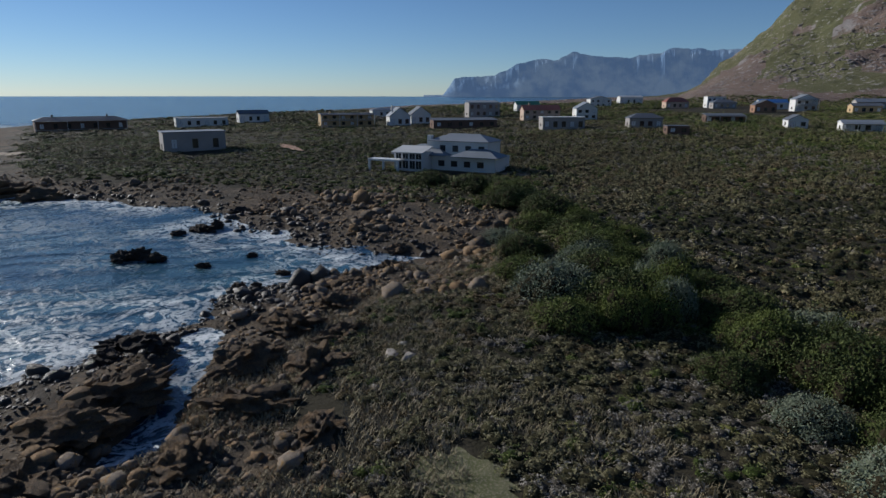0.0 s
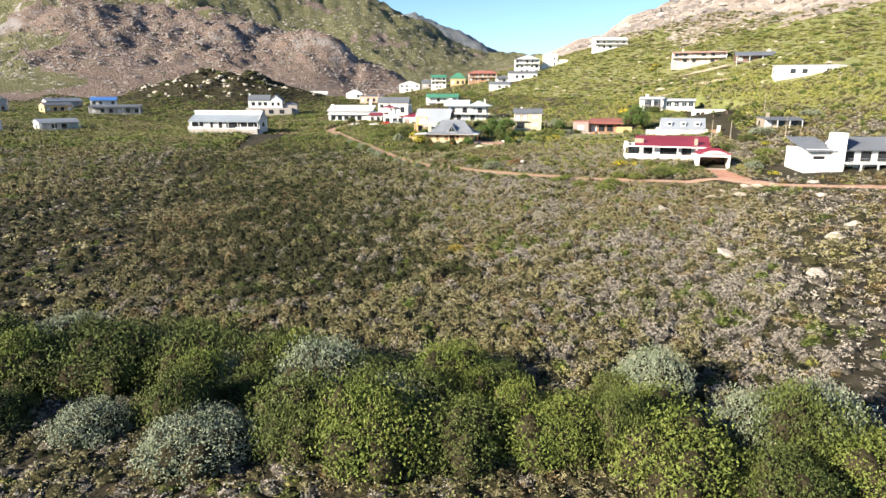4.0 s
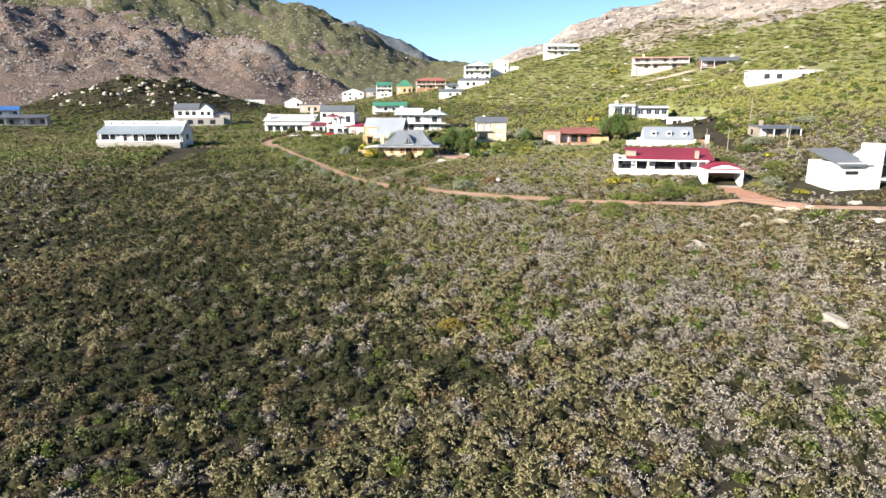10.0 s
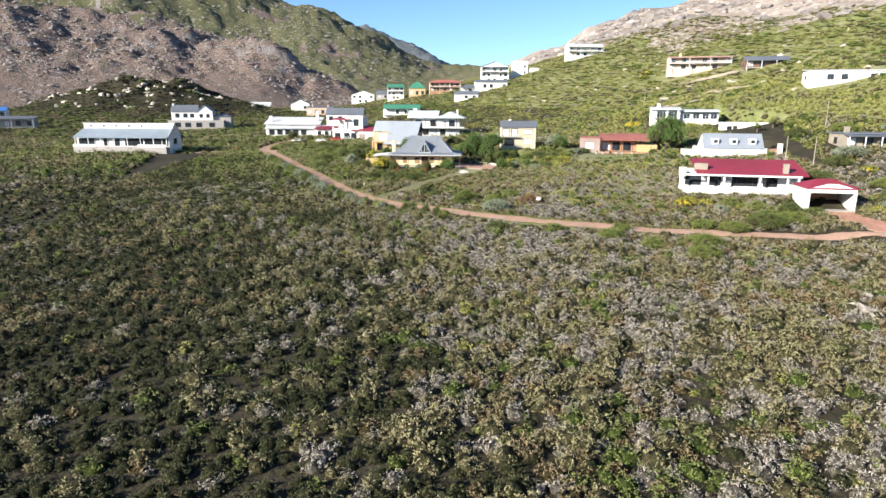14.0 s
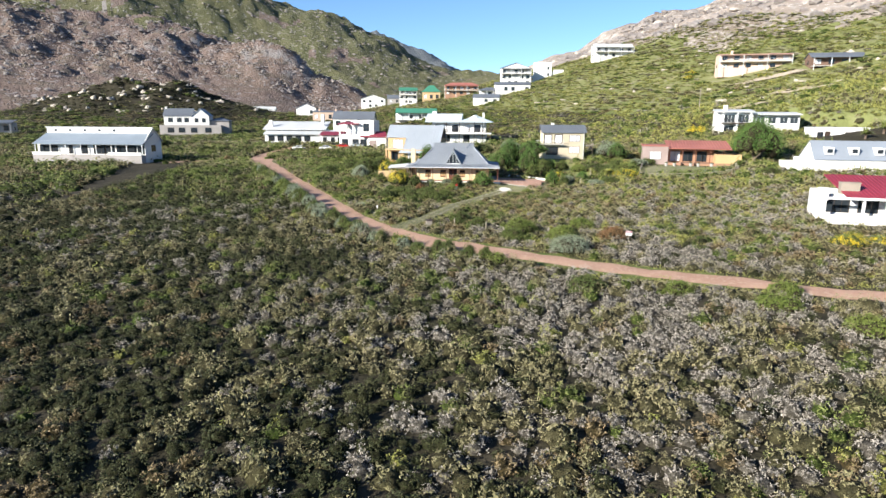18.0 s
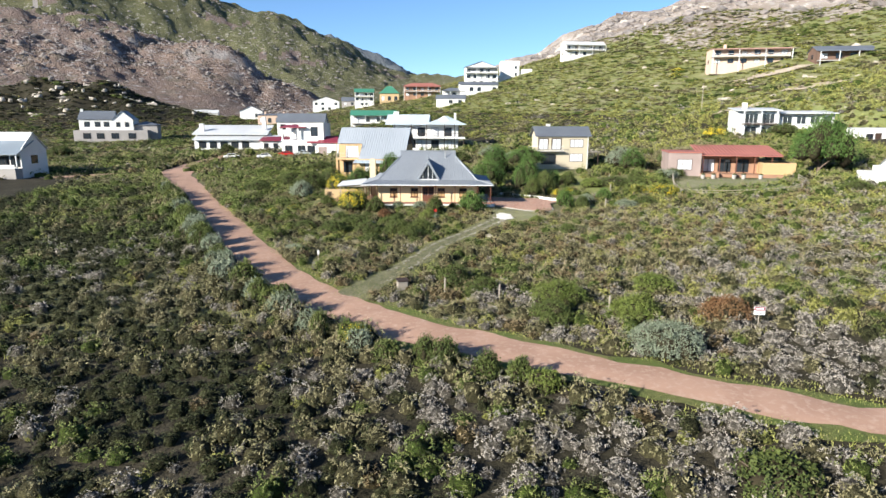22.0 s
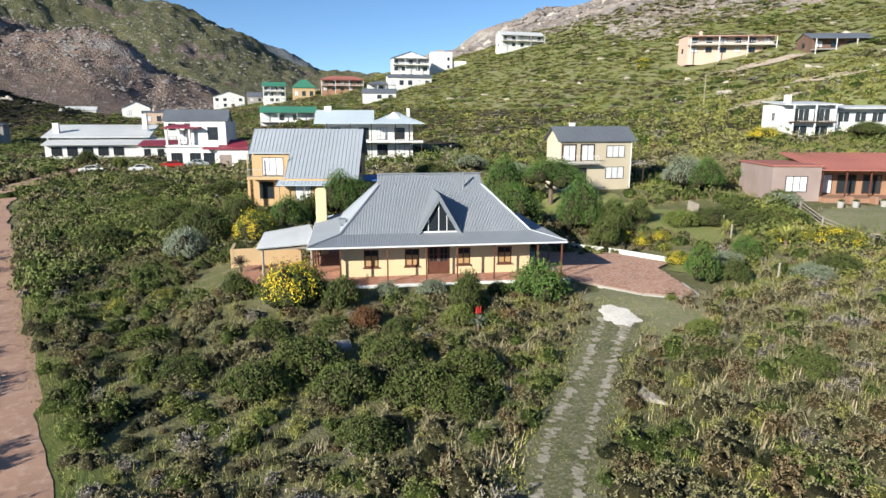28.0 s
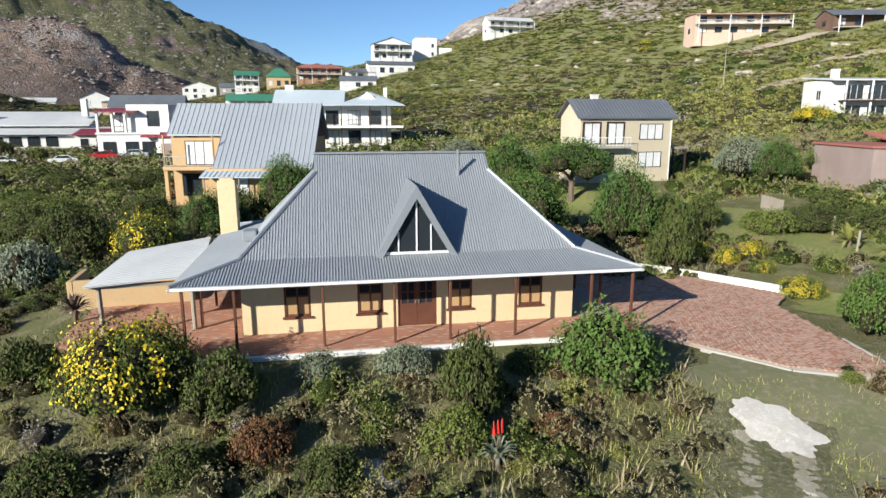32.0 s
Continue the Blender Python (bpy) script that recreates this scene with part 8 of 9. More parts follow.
# ---- bushes ----
for k, (x, y, r, h, kind) in enumerate((
        (-40.5, 43, 5.6, 3.6, "dark0"), (-34, 41, 5.2, 3.4, "dark0"), (-29, 42.5, 5.8, 3.9, "dark1"), (-22.5, 42.5, 5.6, 3.8, "dark1"), (-17, 42, 4.7, 3.4, "dark2"), (-12, 35, 4.9, 3.4, "dark0"), (-7, 33, 4.9, 3.6, "light1"), (-2.5, 34, 4.0, 3.1, "dark0"),
        (3.5, 35.5, 4.0, 3.1, "light1"), (9.5, 33.5, 4.7, 3.4, "light0"), (14.5, 31.5, 4.0, 2.9, "dark1"), (19.8, 34.5, 4.3, 2.9, "light0"), (-0.5, 42, 3.1, 2.3, "dark1"), (-9, 40, 4.0, 3.1, "dark2"), (8, 42.5, 2.5, 1.8, "dark0"), (-17.5, 33, 3.6, 2.6, "silver0"),
        (-52, 31, 5.8, 3.9, "silver0"), (-47, 35, 5.6, 3.9, "dark1"), (-55, 37, 5.8, 3.6, "dark0"), (-45, 28, 4.3, 2.5, "light1"), (-62, 41, 5.6, 3.6, "dark2"), (-68, 45, 6.0, 3.4, "light0"), (-74, 47, 5.6, 3.4, "dark1"), (-84, 46, 5.8, 3.4, "light1"), (-92, 52, 6.0, 3.6, "dark0"),
        (-102, 50, 6.3, 3.6, "dark2"), (-112, 54, 6.5, 3.4, "light0"), (-122, 50, 6.7, 3.4, "dark1"), (-134, 44, 6.7, 3.1, "dark0"), (-70, 36, 4.5, 2.9, "dark0"), (-80, 38, 4.9, 2.9, "silver0"), (-60, 31, 4.0, 2.6, "light0"), (-36, 47, 4.5, 2.9, "silver0"), (-26, 48, 3.8, 2.6, "dark0"),
        (25, 30, 4.0, 2.9, "light1"), (30, 34, 3.4, 2.3, "dark0"), (-25, 34, 3.1, 2.1, "silver0"), (-32, 34, 3.4, 2.1, "dark2"), (-48, 46, 5.2, 2.9, "dark1"), (-58, 48, 5.2, 2.9, "dark1"))):
    tone = {"dark": "dark green", "light": "fresh green", "silver": "grey-green"}[kind[:-1]]
    bush("coastal_bush", f"dense wind-clipped {tone} coastal bush", x, y, r, h * 1.25, kind, k, 0.2, 0, "bush", "coastal thicket")
_rng = np.random.default_rng(17)
for k in range(64):
    x = _rng.uniform(-78, 34)
    y = float(np.interp(x, (-75, -60, -45, -30, -12, 5, 20, 30), (48, 43, 38, 43, 37, 37, 35, 34))) + _rng.normal(0, 2.6)
    kind = ("dark0", "dark1", "light0", "light1", "silver0", "dark0", "light1")[int(_rng.integers(7))]
    tone = {"dark": "dark green", "light": "fresh green", "silver": "grey-green"}[kind[:-1]]
    bush("coastal_bush", f"dense wind-clipped {tone} coastal bush", x, y, _rng.uniform(2.2, 4.4), _rng.uniform(3.0, 5.4), kind, k, 0.2, 0, "bush", "coastal thicket")
for k, (x, y, r, h, kind) in enumerate((
        (-5.9, 80.3, 1.6, 1.3, "gold0"), (20.7, 127.1, 2.6, 1.7, "light0"), (16.0, 131.5, 2.0, 1.5, "light1"), (29.1, 138.5, 2.6, 1.8, "light1"), (34.3, 140.5, 3.4, 2.4, "dark1"), (38.5, 141.5, 3.0, 2.2, "light0"), (26, 141, 2.2, 1.6, "light0"), (-7.0, 163.6, 2.6, 2.3, "light1"),
        (-2.1, 161.0, 2.3, 1.9, "light0"), (-2.4, 154.8, 2.8, 2.4, "silver0"), (-14.6, 169.2, 2.2, 1.9, "dark0"), (1.0, 166.1, 2.2, 1.6, "light1"), (3.6, 159.5, 2.0, 1.9, "rusty0"), (-12.5, 166.5, 1.8, 1.5, "dark2"), (-25.1, 192.0, 2.4, 1.8, "dark1"), (-25.7, 175.2, 1.8, 1.3, "light0"), (-27.3, 189.7, 2.2, 1.7, "dark0"),
        (-20.7, 191.5, 2.0, 1.7, "dark1"), (-20.0, 187.6, 2.2, 1.9, "dark0"), (-17.4, 189.2, 1.9, 1.6, "dark1"), (-23.2, 188.6, 2.1, 1.8, "dark2"), (38.0, 150.5, 2.2, 1.7, "light0"), (41.2, 147.6, 2.4, 2.0, "dark0"), (35.0, 153.6, 2.0, 1.6, "light1"), (44.0, 145.6, 2.0, 1.7, "dark1"), (32.0, 150.0, 1.8, 1.4, "silver1"), (37.2, 145.6, 2.2, 1.6, "light0"), (22.4, 131.8, 2.8, 1.9, "light1"), (14.2, 140.2, 2.0, 1.4, "light0"), (-3.1, 141.6, 2.2, 1.6, "dark1"), (5.0, 140.6, 2.0, 1.4, "light1"), (12.0, 136.8, 2.2, 1.5, "light0"), (-8.3, 160.4, 2.0, 1.7, "dark0"), (-2.5, 160.2, 2.0, 1.8, "light0"), (-36.2, 222.0, 2.6, 2.2, "silver0"), (-29.9, 180, 1.6, 1.3, "silver0"), (-3.5, 191.4, 1.2, 1.0, "light1"), (-18.5, 186.5, 1.9, 1.5, "dark2"), (-22.5, 184.5, 1.8, 1.3, "dark0"), (-5.5, 188.5, 1.2, 0.9, "dark1"), (-1.0, 186, 1.5, 1.1, "dark2"), (40.5, 198.5, 2.6, 1.6, "dark0"), (32, 203, 2.2, 1.3, "silver0"),
        (-43, 232, 3.0, 1.8, "dark0"), (-46, 243, 3.4, 2.0, "light1"), (-40, 250, 3.6, 2.4, "dark1"), (-48, 258, 3.6, 2.4, "dark0"), (-54, 268, 3.6, 2.4, "dark2"), (-60, 276, 3.2, 2.0, "light0"), (-66, 268, 2.6, 1.8, "dark1"), (-84, 284, 4.4, 2.4, "dark0"), (-92, 286, 4.4, 2.4, "dark1"),
        (-99, 287, 4.4, 2.2, "dark2"), (-108, 286, 4.4, 2.2, "dark0"), (-90, 268, 3.4, 1.8, "light0"), (-100, 262, 3.6, 1.8, "dark1"), (-112, 258, 4, 2.0, "dark0"), (-60, 214, 2.6, 1.5, "light1"), (-54, 206, 2.2, 1.4, "dark1"), (56, 146, 2.6, 2.0, "silver1"), (60, 152, 3.0, 2.0, "dark0"),
        (64, 160, 3.4, 2.2, "light1"), (58, 170, 3.2, 2.2, "dark1"), (66, 178, 3.4, 2.4, "dark2"), (72, 184, 4.2, 2.8, "silver0"), (74, 208, 3.6, 3.0, "dark0"), (84, 206, 4.2, 2.8, "light1"), (92, 200, 3.6, 2.4, "silver1"), (62, 205, 2.4, 1.6, "dark1"), (-0.6, 216.0, 2.7, 4.6, "tree0"),
        (2.0, 214.5, 2.0, 3.4, "dark1"), (-0.4, 210.8, 1.8, 3.0, "dark2"), (-3.5, 231.6, 3.0, 5.4, "tree1"), (-5.5, 226, 2.6, 4.2, "dark0"), (12.8, 214.6, 3.3, 2.0, "dark0"), (9.5, 215.2, 2.4, 1.8, "light0"), (15.8, 213.4, 2.4, 1.8, "dark1"), (1.8, 200.0, 1.5, 2.3, "tree1"), (4.0, 199.2, 1.4, 1.9, "dark0"),
        (5.2, 201.8, 1.5, 1.9, "silver1"), (6.6, 218.4, 2.1, 2.5, "dark2"), (4.4, 219.0, 1.8, 2.2, "tree0"), (-35.6, 223, 3.3, 4.2, "dark1"), (-36, 217.2, 2.3, 3.0, "silver0"), (-22.6, 232.2, 2.8, 4.8, "tree1"), (-26.0, 231, 2.4, 3.4, "dark0"), (-33, 247.8, 2.4, 2.6, "rusty1"), (-37.9, 253.5, 3.8, 2.6, "dark2"),
        (-33.5, 233, 3.0, 3.2, "dark2"), (-28, 227, 2.6, 3.2, "tree0"), (-40, 229, 3.2, 3.2, "dark0"), (-44, 222, 2.8, 2.6, "dark1"), (-31.5, 214.5, 1.8, 1.8, "dark0"), (-41, 236, 3.0, 2.6, "light1"), (-23.1, 199.0, 1.5, 2.2, "dark2"), (-15.4, 198.0, 1.5, 2.8, "dark1"), (-10.8, 198.2, 2.3, 2.4, "tree1"),
        (-16.4, 196.0, 1.2, 1.5, "light0"), (-17.3, 200.2, 1.2, 1.3, "silver1"), (-20.3, 200.2, 1.0, 1.1, "silver0"), (-21.9, 196.8, 1.1, 1.5, "rusty0"), (-23.9, 196.2, 1.3, 1.2, "dark0"), (-20.0, 195.2, 1.1, 1.2, "dark2"), (-27.4, 196.4, 1.4, 1.3, "dark1"), (-29.7, 201.4, 1.3, 1.6, "dark2"), (-13.0, 199.6, 1.0, 1.0, "dark0"),
        (-18.6, 197.4, 1.1, 1.0, "light0"), (-13.2, 196.0, 0.9, 0.9, "rusty0"), (-2.5, 196.3, 0.6, 0.5, "light1"), (22.5, 217.5, 2.4, 1.8, "silver1"), (8.2, 204.0, 1.6, 1.5, "tree1"), (9.6, 198.5, 1.9, 1.4, "silver1"), (12.5, 199.5, 2.0, 1.4, "dark0"), (19.0, 213.5, 3.0, 1.5, "light0"), (-31, 192, 1.6, 1.2, "dark1"),
        (-34, 197, 1.8, 1.2, "light0"), (18.5, 219.5, 2.2, 1.6, "dark0"), (25.5, 222.0, 2.0, 1.6, "dark2"))):
    tone = {"dark": "dark green", "light": "fresh green", "silver": "silvery grey-green", "rusty": "rust-tinged brown", "tree": "leafy deep green", "gold": "golden olive"}[kind[:-1]]
    bush("bush", f"rounded {tone} bush in the scrub", x, y, r, h, kind, k)
# a ragged hedge along the sunny side of the gravel road
_rng = np.random.default_rng(71)
_run = np.concatenate([[0], np.cumsum(np.hypot(*np.diff(np.array(WAY), axis=0).T))])
for k, s in enumerate(np.arange(_run[9], _run[16], 1.8)):
    s = s + _rng.uniform(-0.7, 0.7)
    ax, ay = (np.interp(s, _run, [q[c] for q in WAY]) for c in (0, 1))
    bx, by = (np.interp(s + 1, _run, [q[c] for q in WAY]) for c in (0, 1))
    side = 3.2 + _rng.uniform(-0.2, 1.0)
    grown = 1.0 + 0.45 * float(smooth(160, 172, ay))
    kind = ("dark0", "silver0", "dark1", "light0", "dark2", "silver1")[int(_rng.integers(6))]
    tone = {"dark": "dark green", "light": "fresh green", "silver": "silvery grey-green"}[kind[:-1]]
    bush("roadside_bush", f"waist-high {tone} bush beside the gravel road", ax - (by - ay) * side, ay + (bx - ax) * side, _rng.uniform(0.9, 1.6) * (0.6 + 0.4 * grown), _rng.uniform(1.3, 2.1) * grown, kind, k, 0.1, 0, "bush", "bushes along the gravel road")
for k, (x, y, r, h, n) in enumerate((
        (-26.2, 199.8, 2.8, 3.2, 430), (-30.7, 221.6, 3.0, 3.7, 260), (-35.0, 205.0, 1.2, 1.1, 200), (-37.4, 203.8, 1.1, 0.9, 170), (-21.4, 157.6, 1.4, 1.8, 120), (2.3, 212.2, 0.9, 1.4, 300), (3.0, 210.6, 0.9, 1.3, 420), (5.0, 211.0, 1.1, 1.1, 420), (4.0, 208.6, 0.8, 0.8, 300), (3.2, 205.0, 1.4, 1.3, 420), (17.0, 204.8, 3.2, 2.0, 380), (14.4, 206.8, 2.2, 1.6, 330),
        (84.3, 366, 3.4, 2.2, 500), (80.5, 358.7, 2.8, 1.8, 500), (48.0, 255.0, 3.4, 2.6, 480), (28.5, 154.8, 2.6, 1.8, 420), (31.5, 155.0, 1.8, 1.4, 330), (53.5, 146.0, 1.4, 1.5, 330), (57.5, 138.6, 1.7, 1.1, 420), (-27.5, 233.5, 1.4, 1.0, 150), (98, 330, 2.2, 1.2, 400), (104, 326, 2.0, 1.2, 400), (45.5, 208.5, 1.6, 1.2, 260), (68.5, 172, 2.0, 1.3, 300), (43, 219, 1.4, 1.0, 300), (-52, 246, 1.2, 0.9, 220), (-75, 246, 1.6, 1.0, 200), (-104, 255, 1.8, 1.2, 240), (-118, 252, 1.6, 1.0, 240))):
    bush("flowering_bush", "rounded bush covered in bright yellow daisy flowers", x, y, r, h, "light1" if k % 2 else "light0", k, 0.15, n, "bush", "yellow flowering bushes")


# ---- trees ----
def tree(label, x, y, r, trunk, h, kind="tree0", seed=0, limbs=5, flat=0.7):
    """A tree with a tapered, leaning trunk, limbs and a leafy crown."""
    rng = np.random.default_rng(seed)
    root = empty("tree", label, "tree", Matrix.Translation((x, y, float(ground_z(x, y)) - 0.15)))
    bm = bmesh.new()
    top = Vector((rng.normal(0, 0.15) * r, rng.normal(0, 0.15) * r, trunk))
    add_rod(bm, (0, 0, 0), top * 0.55, 0.055 * r + 0.06, 0.045 * r + 0.05)
    add_rod(bm, top * 0.55, top, 0.045 * r + 0.05, 0.035 * r + 0.04)
    part("trunk", bm, BARK, root)
    for k in range(limbs):
        a = 2 * math.pi * k / limbs + rng.uniform(-0.3, 0.3)
        part("limb", rod(top * rng.uniform(0.7, 1), (top.x + 0.6 * r * math.cos(a), top.y + 0.6 * r * math.sin(a), trunk + (h - trunk) * 0.4), 0.025 * r + 0.03, 0.02, 5), BARK, root)
    me, _ = bush_mesh(kind[:-1] + ("8" if kind[-1] == "0" else "9") if r > 2.3 else kind)
    c = new("crown", me)
    c.parent = root
    c.matrix_basis = Matrix.Translation((top.x, top.y, trunk * 0.82)) @ Matrix.Rotation(seed, 4, "Z") @ Matrix.Diagonal((r, r, (h - trunk * 0.82) / 0.8, 1))
    return root


for k, (x, y, r, tr, h, kind, label) in enumerate((
        (43.0, 211.0, 5.6, 1.6, 8.4, "tree0", "big round dark green tree beside the brick house"), (1.3, 229.0, 4.4, 2.6, 5.3, "tree1", "flat-topped wind-shaped tree over the lawn"), (-6.5, 219.0, 3.2, 1.2, 4.6, "tree1", "dark leafy tree behind the grey roof"), (18.2, 232.2, 3.5, 1.2, 5.2, "silver1", "grey-green tree with an open trunk"), (20.6, 228.2, 2.6, 1.0, 4.3, "tree0", "bushy green tree beside the lawn"),
        (28.3, 230.8, 2.4, 1.4, 3.5, "tree1", "flat-topped tree near the brick house"), (-21.5, 232.0, 3.0, 1.0, 4.4, "tree1", "dark tree beside the ochre house"), (2.4, 246.5, 3.2, 1.2, 3.6, "silver0", "silvery tree behind the cream house"), (-8, 252.0, 3.4, 1.2, 3.8, "dark0", "dark green tree below the balcony house"), (-1.0, 258.0, 3.2, 1.2, 3.6, "silver1", "grey-green tree near the balcony house"),
        (56.5, 243.0, 3.4, 1.4, 3.8, "dark1", "rounded tree before the white house"), (33, 228.5, 3.0, 1.6, 4.6, "tree0", "leafy tree behind the brick house"), (-72.5, 299.5, 2.4, 1.0, 4.4, "dark2", "dark tree beside the parked cars"), (-64.5, 293.5, 1.7, 0.9, 3.4, "light0", "yellow-green tree beside the parked cars"), (-350, 392.0, 3.0, 2.0, 11.0, "dark0", "tall dark tree in the village"), (-118, 300.0, 4.2, 1.2, 4.4, "dark1", "dark tree beside the long house"), (-78.0, 252.5, 1.0, 0.8, 1.9, "rusty1", "small bare-stemmed tree at the road fork"))):
    tree(label, x, y, r, tr, h, kind, k)


def spiky(label, x, y, r, h, mat, n, seed, flowers=False):
    """A rosette of long pointed leaves."""
    rng = np.random.default_rng(seed)
    root = empty("rosette_plant", label, "plant", Matrix.Translation((x, y, float(ground_z(x, y)) - 0.05)))
    part("stem", rod((0, 0, 0), (0, 0, h * 0.45), 0.09 * r + 0.04, 0.06 * r + 0.03), BARK, root)
    tris = []
    for k in range(n):
        a, up = 2.4 * k, rng.uniform(-0.1, 1.2)
        d = np.array([math.cos(a) * math.cos(up), math.sin(a) * math.cos(up), math.sin(up)])
        side = np.array([-math.sin(a), math.cos(a), 0]) * 0.05 * (r + 0.3)
        o = np.array([0, 0, h * 0.4])
        m, t = o + d * r * 0.6 + np.array([0, 0, 0.08 * r]), o + d * r + np.array([0, 0, -0.15 * r])
        tris += [(o - side, o + side, m + side * 0.8), (o - side, m + side * 0.8, m - side * 0.8), (m - side * 0.8, m + side * 0.8, t)]
    ob = new("leaves", raw_mesh("leaves", np.array(tris), mat))
    ob.parent = root
    if flowers:
        for k in range(3):
            bm = bmesh.new()
            add_rod(bm, (0, 0, h * 0.4), (0.12 * (k - 1), 0.05 * k, h * 0.85), 0.02, 0.015, 5)
            part("flower_stalk", bm, BARK, root)
            part("flower", rod((0.12 * (k - 1), 0.05 * k, h * 0.85), (0.14 * (k - 1), 0.06 * k, h * 1.15), 0.06, 0.015, 6), RED_PETAL, root, "red aloe flower spike")
    return root


spiky("aloe with grey-green leaves and red flower spikes", -15.5, 194.8, 0.65, 1.35, BUSH_GREY, 30, 1, True)
for k, (x, y, r, h) in enumerate(((13.0, 205.5, 1.7, 1.6), (11.2, 207.5, 1.3, 1.2), (11.2, 210.5, 1.4, 1.3), (76, 224, 2.6, 3.0), (71, 222, 2.2, 2.4), (26.5, 238.5, 1.5, 3.6), (28.0, 239.5, 1.3, 3.2))):
    spiky("spiky yellow-green succulent plant with long leaves", x, y, r, h, YELLOW_LEAF if k < 3 else GREEN_LEAF, 46, k + 4)

# ---- fences, posts, signs and small things ----
def post_fence(label, pts, rails, h, mat=WOOD_GREY):
    root = empty("fence", label, "fence", pose(0, 0, 0))
    tops = []
    for x, y in pts:
        z = float(ground_z(x, y))
        part("post", rod((x, y, z - 0.3), (x, y, z + h), 0.07), mat, root)
        tops.append(Vector((x, y, z)))
    for a, b in zip(tops[:-1], tops[1:]):
        for k in range(rails):
            f = (k + 0.6) / rails * h
            part("rail", rod(a + Vector((0, 0, f)), b + Vector((0, 0, f)), 0.05, None, 5), mat, root)


post_fence("rustic split-rail fence round the dry lawn", [(24.6, 220.0), (22.6, 215.5), (20.8, 210.5), (19.4, 204.8), (21.6, 202.8), (24.2, 202.0), (27.0, 201.4), (29.8, 200.9), (32.6, 200.9), (35.2, 202.2), (37.6, 205.2), (38.6, 208.6)], 3, 0.95)
for k, (x, y) in enumerate(((-3.8, 161.8), (-11.4, 164.8), (-15.5, 166.6), (4.0, 161.0), (12.4, 213.0), (10.8, 209.5), (6.8, 198.5))):
    z = float(ground_z(x, y))
    p = tagged(new("fence_post"), "weathered timber fence post in the scrub", "post", "lone fence posts")
    p.matrix_world = Matrix.Translation((x, y, z))
    part("timber", rod((0, 0, -0.3), (0.04, 0, 1.3), 0.07), WOOD_GREY, p)
    part("wire_staple", box(-0.08, -0.06, -0.02, 0.02, 1.0, 1.04), METAL, p)


def sale_sign(label, x, y, z, turn):
    root = empty("property_sign", label, "sign", pose(x, y, z, 0, 0, turn))
    part("stake", box(-0.03, 0.03, 0.02, 0.06, -0.3, 0.9), WOOD_GREY, root)
    board = part("board", box(-0.36, 0.36, -0.015, 0.015, 0.55, 1.1, 0.005), TRIM_WHITE, root)
    part("red_panel", box(-0.34, 0.34, -0.02, -0.016, 0.84, 1.08), ROOF_RED, board)
    part("text_bar", box(-0.26, 0.26, -0.024, -0.0205, 0.92, 1.0), TRIM_WHITE, board)
    part("text_bar", box(-0.26, 0.26, -0.02, -0.016, 0.72, 0.77), ROOF_BRIGHT_BLUE, board)
    part("text_bar", box(-0.2, 0.2, -0.02, -0.016, 0.62, 0.66), BLACK, board)


sale_sign("small red and white property board on a stake", 4.9, 157.6, float(ground_z(4.9, 157.6)) + 0.4, -8)
stake = empty("marker_stake", "white-topped marker stake in the scrub", "stake", pose(-27.1, 177.2, float(ground_z(-27.1, 177.2))))
part("pole", rod((0, 0, -0.2), (0, 0, 0.9), 0.05), WOOD_GREY, stake)
part("tag", box(-0.09, 0.09, -0.03, 0.03, 0.75, 1.15), TRIM_WHITE, stake)
mb = empty("meter_box", "small weathered timber meter box beside the road", "box", pose(-18.9, 168.2, float(ground_z(-18.9, 168.2)), 0, 0, 15))
part("case", box(-0.4, 0.4, -0.3, 0.3, -0.1, 0.75, 0.02), WOOD_GREY, mb)
part("lid", slab([(-0.46, -0.38, 0.78), (0.46, -0.38, 0.78), (0.46, 0.38, 0.88), (-0.46, 0.38, 0.88)], 0.05), WOOD_DARK, mb)
mh = empty("manhole_slab", "concrete slab with a rusty manhole cover", "manhole", pose(-24.4, 194.2, float(ground_z(-24.4, 194.2)) + 0.1, 0, 0, 5))
part("slab", box(-1.6, 1.6, -0.6, 0.6, -0.2, 0.12, 0.03), CONCRETE, mh)
part("cover", box(0.2, 0.85, -0.35, 0.3, 0.12, 0.17, 0.02), ROOF_RUST, mh)
sc = empty("garden_screen", "short weathered timber screen on the lawn", "screen", pose(14.0, 220.5, float(ground_z(14.0, 220.5)), 0, 0, -105))
for k in range(12):
    part("slat", box(-1.8 + 0.3 * k, -1.53 + 0.3 * k, -0.03, 0.03, -0.1, 1.2 + 0.05 * (k % 2), 0.01), WOOD_GREY, sc)
for k, (x, y) in enumerate(((27.6, 215.9), (29.2, 215.7), (32.5, 215.6), (34.0, 215.5), (36.6, 215.2))):
    pot = empty("plant_pot", "pale stone planter standing before the porch", "planter", pose(x, y, float(ground_z(x, y))), "planters before the porch")
    part("bowl", rod((0, 0, -0.2), (0, 0, 0.7), 0.24, 0.36, 10), CONCRETE, pot)
    me, _ = bush_mesh("dark0")
    ob = new("plant", me)
    ob.parent = pot
    ob.matrix_basis = Matrix.Translation((0, 0, 0.65)) @ Matrix.Diagonal((0.4, 0.4, 0.4, 1))
deadb = spiky("dead leafless shrub with dark twigs", -30.3, 207.6, 0.9, 1.6, BARK, 60, 77)
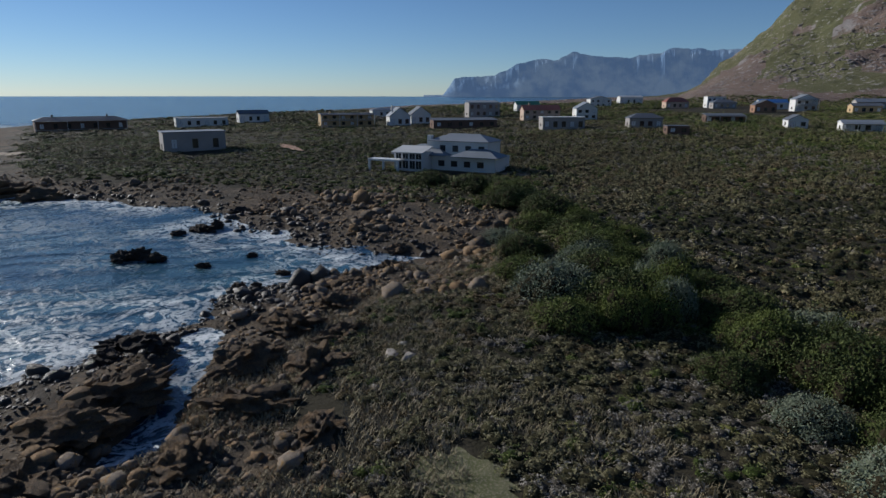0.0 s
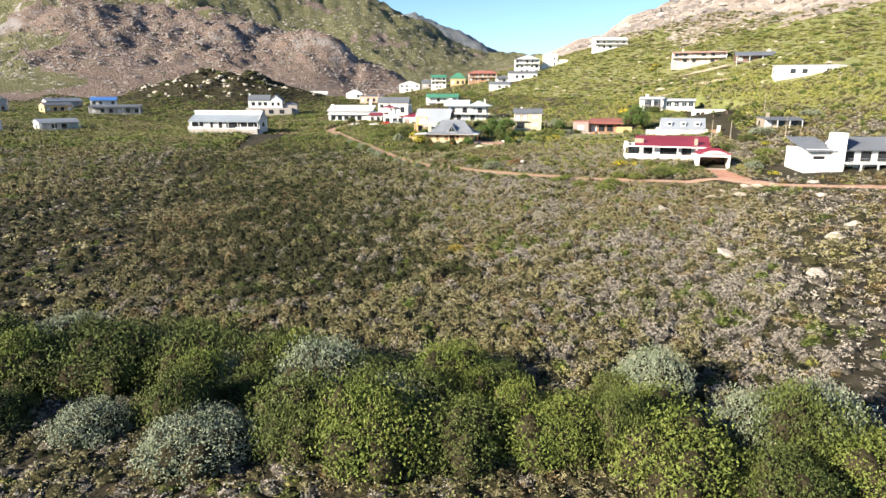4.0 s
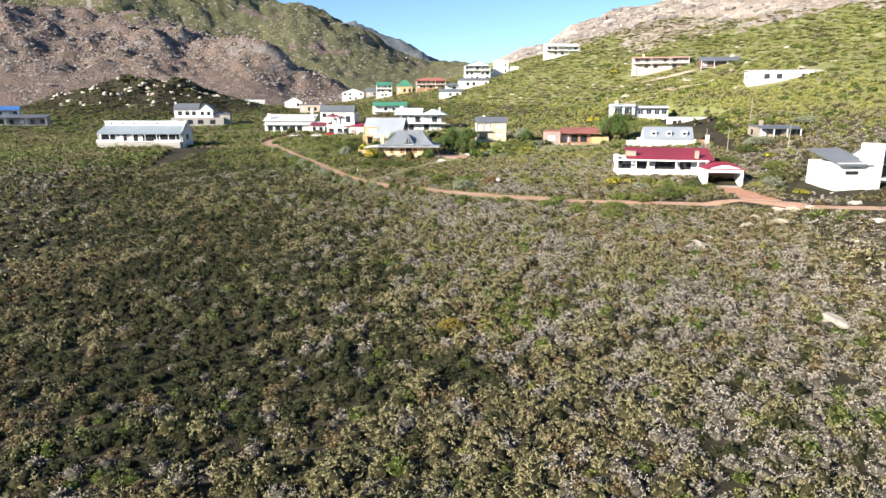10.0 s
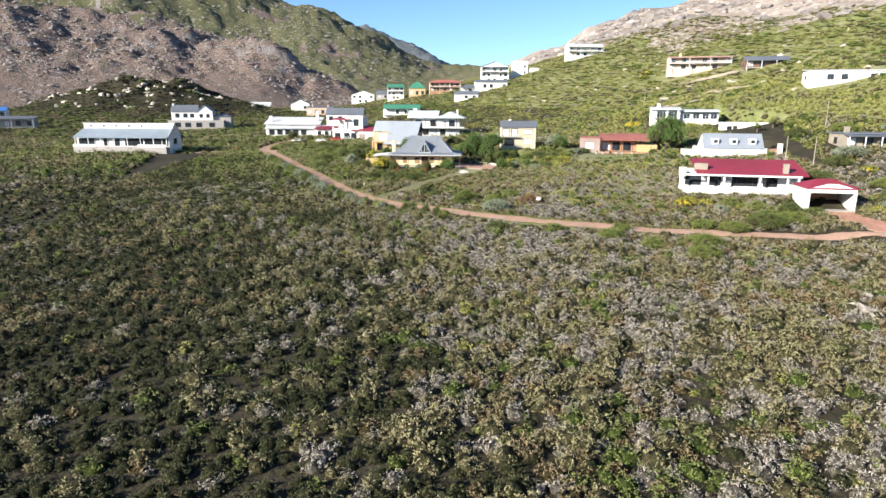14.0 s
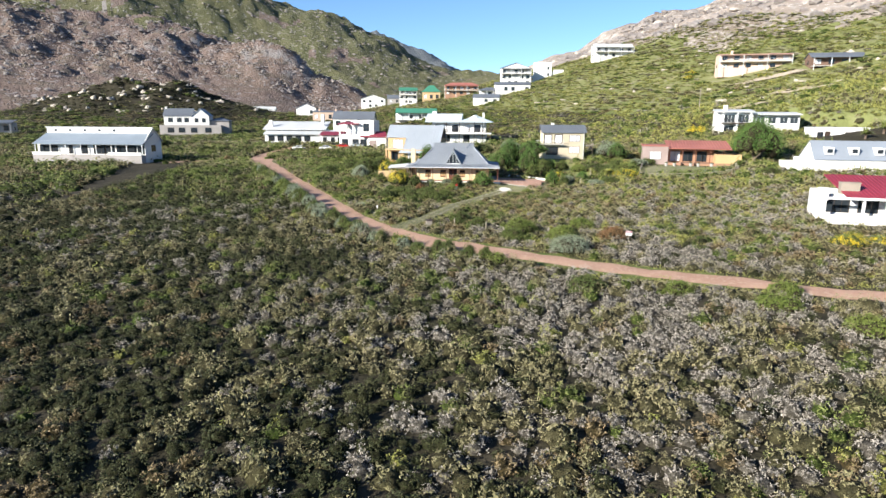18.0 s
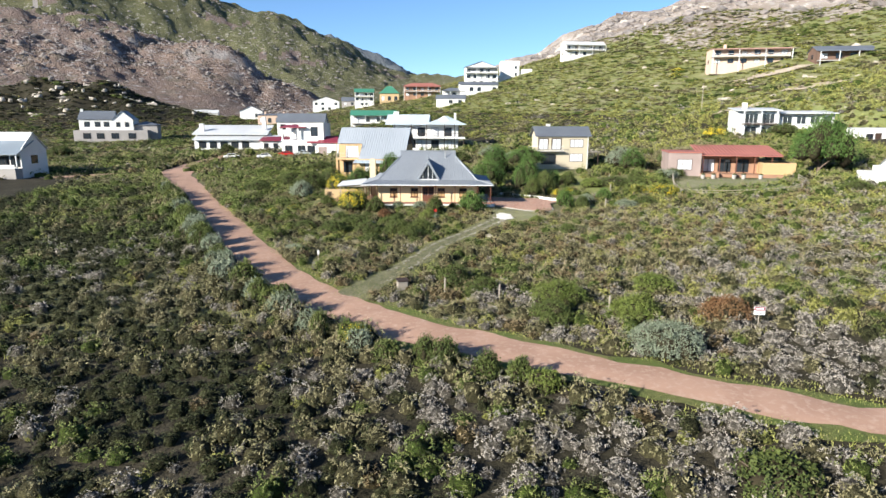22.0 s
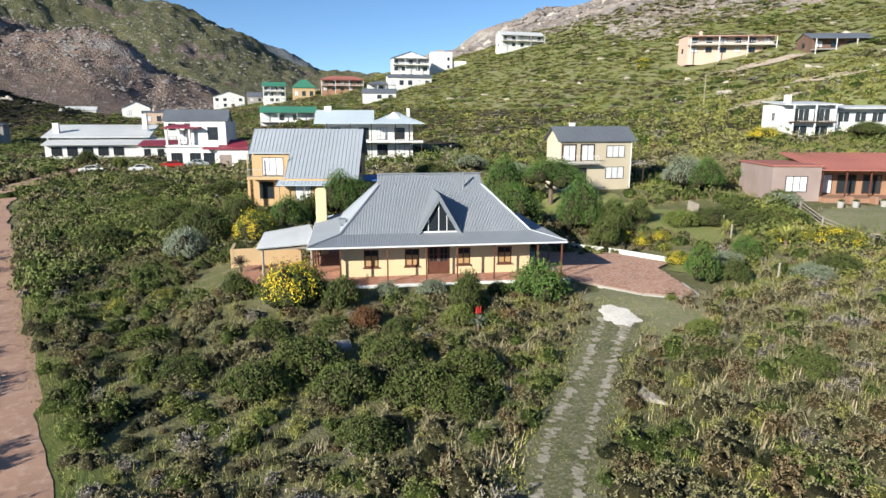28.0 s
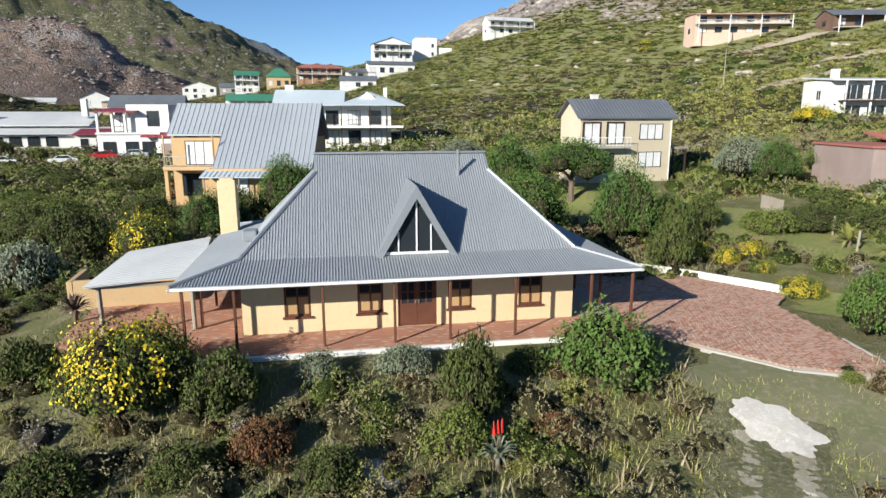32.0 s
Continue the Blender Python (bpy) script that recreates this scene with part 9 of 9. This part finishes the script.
for k, (x, y, h) in enumerate(((63, 296, 7), (58, 182, 6), (62, 179, 6), (84, 214, 7), (43, 228, 5), (75, 176, 6), (72, 478, 9), (98, 470, 9))):
    up = tagged(new("utility_pole"), "slender timber utility pole on the slope", "pole", "utility poles")
    up.matrix_world = Matrix.Translation((x, y, float(ground_z(x, y))))
    part("shaft", rod((0, 0, -0.5), (0, 0, h), 0.12, 0.08), WOOD_GREY, up)
    part("cap", box(-0.35, 0.35, -0.05, 0.05, h - 0.4, h - 0.28), WOOD_DARK, up)


# ---- cars ----
def car(label, x, y, turn, paint):
    z = float(ground_z(x, y)) + 0.15
    root = empty("car", label, "car", pose(x, y, z, 0, 0, turn), "parked cars")
    side = [(-2.1, 0.35), (-2.15, 0.75), (-2.0, 0.92), (-1.35, 0.98), (-0.75, 1.42), (0.75, 1.45), (1.45, 1.0), (2.05, 0.9), (2.15, 0.55), (2.1, 0.32)]
    bm = prism(side, -0.85, 0.85)
    bmesh.ops.bevel(bm, geom=bm.edges[:], offset=0.05, segments=2, affect="EDGES")
    body = part("body", bm, PAINT[paint], root)
    for s in (-1, 1):
        part("side_window", prism([(-1.15, 1.0), (-0.68, 1.36), (0.68, 1.38), (1.2, 1.02)], s * 0.84, s * 0.862), GLASS, body)
    part("windscreen", slab([(1.43, -0.7, 1.05), (1.43, 0.7, 1.05), (0.82, 0.66, 1.45), (0.82, -0.66, 1.45)], 0.02), GLASS, body)
    part("rear_window", slab([(-1.32, 0.7, 1.03), (-1.32, -0.7, 1.03), (-0.8, -0.66, 1.42), (-0.8, 0.66, 1.42)], 0.02), GLASS, body)
    for s in (-1, 1):
        part("headlight", box(2.08, 2.17, s * 0.62 - 0.15, s * 0.62 + 0.15, 0.62, 0.78, 0.02), METAL, body)
        part("tail_light", box(-2.17, -2.08, s * 0.66 - 0.12, s * 0.66 + 0.12, 0.68, 0.84, 0.02), ROOF_RED, body)
        for wx in (-1.3, 1.35):
            w = part("wheel", rod((wx, s * 0.7, 0.3), (wx, s * 0.88, 0.3), 0.31, None, 14), BLACK, root)
            part("rim", rod((wx, s * 0.87, 0.3), (wx, s * 0.895, 0.3), 0.19, None, 10), METAL, w)


car("white parked hatchback car on the forecourt", -68.5, 290.5, 8, "white")
car("white parked saloon car on the forecourt", -59.5, 290.0, 12, "white")
car("red parked car by the garage", -54.5, 293.5, 6, "red")
car("silver-green parked car by the garage", -49.8, 294.0, 4, "silver")
car("white car parked by the long house", -120.0, 262.5, 20, "white")
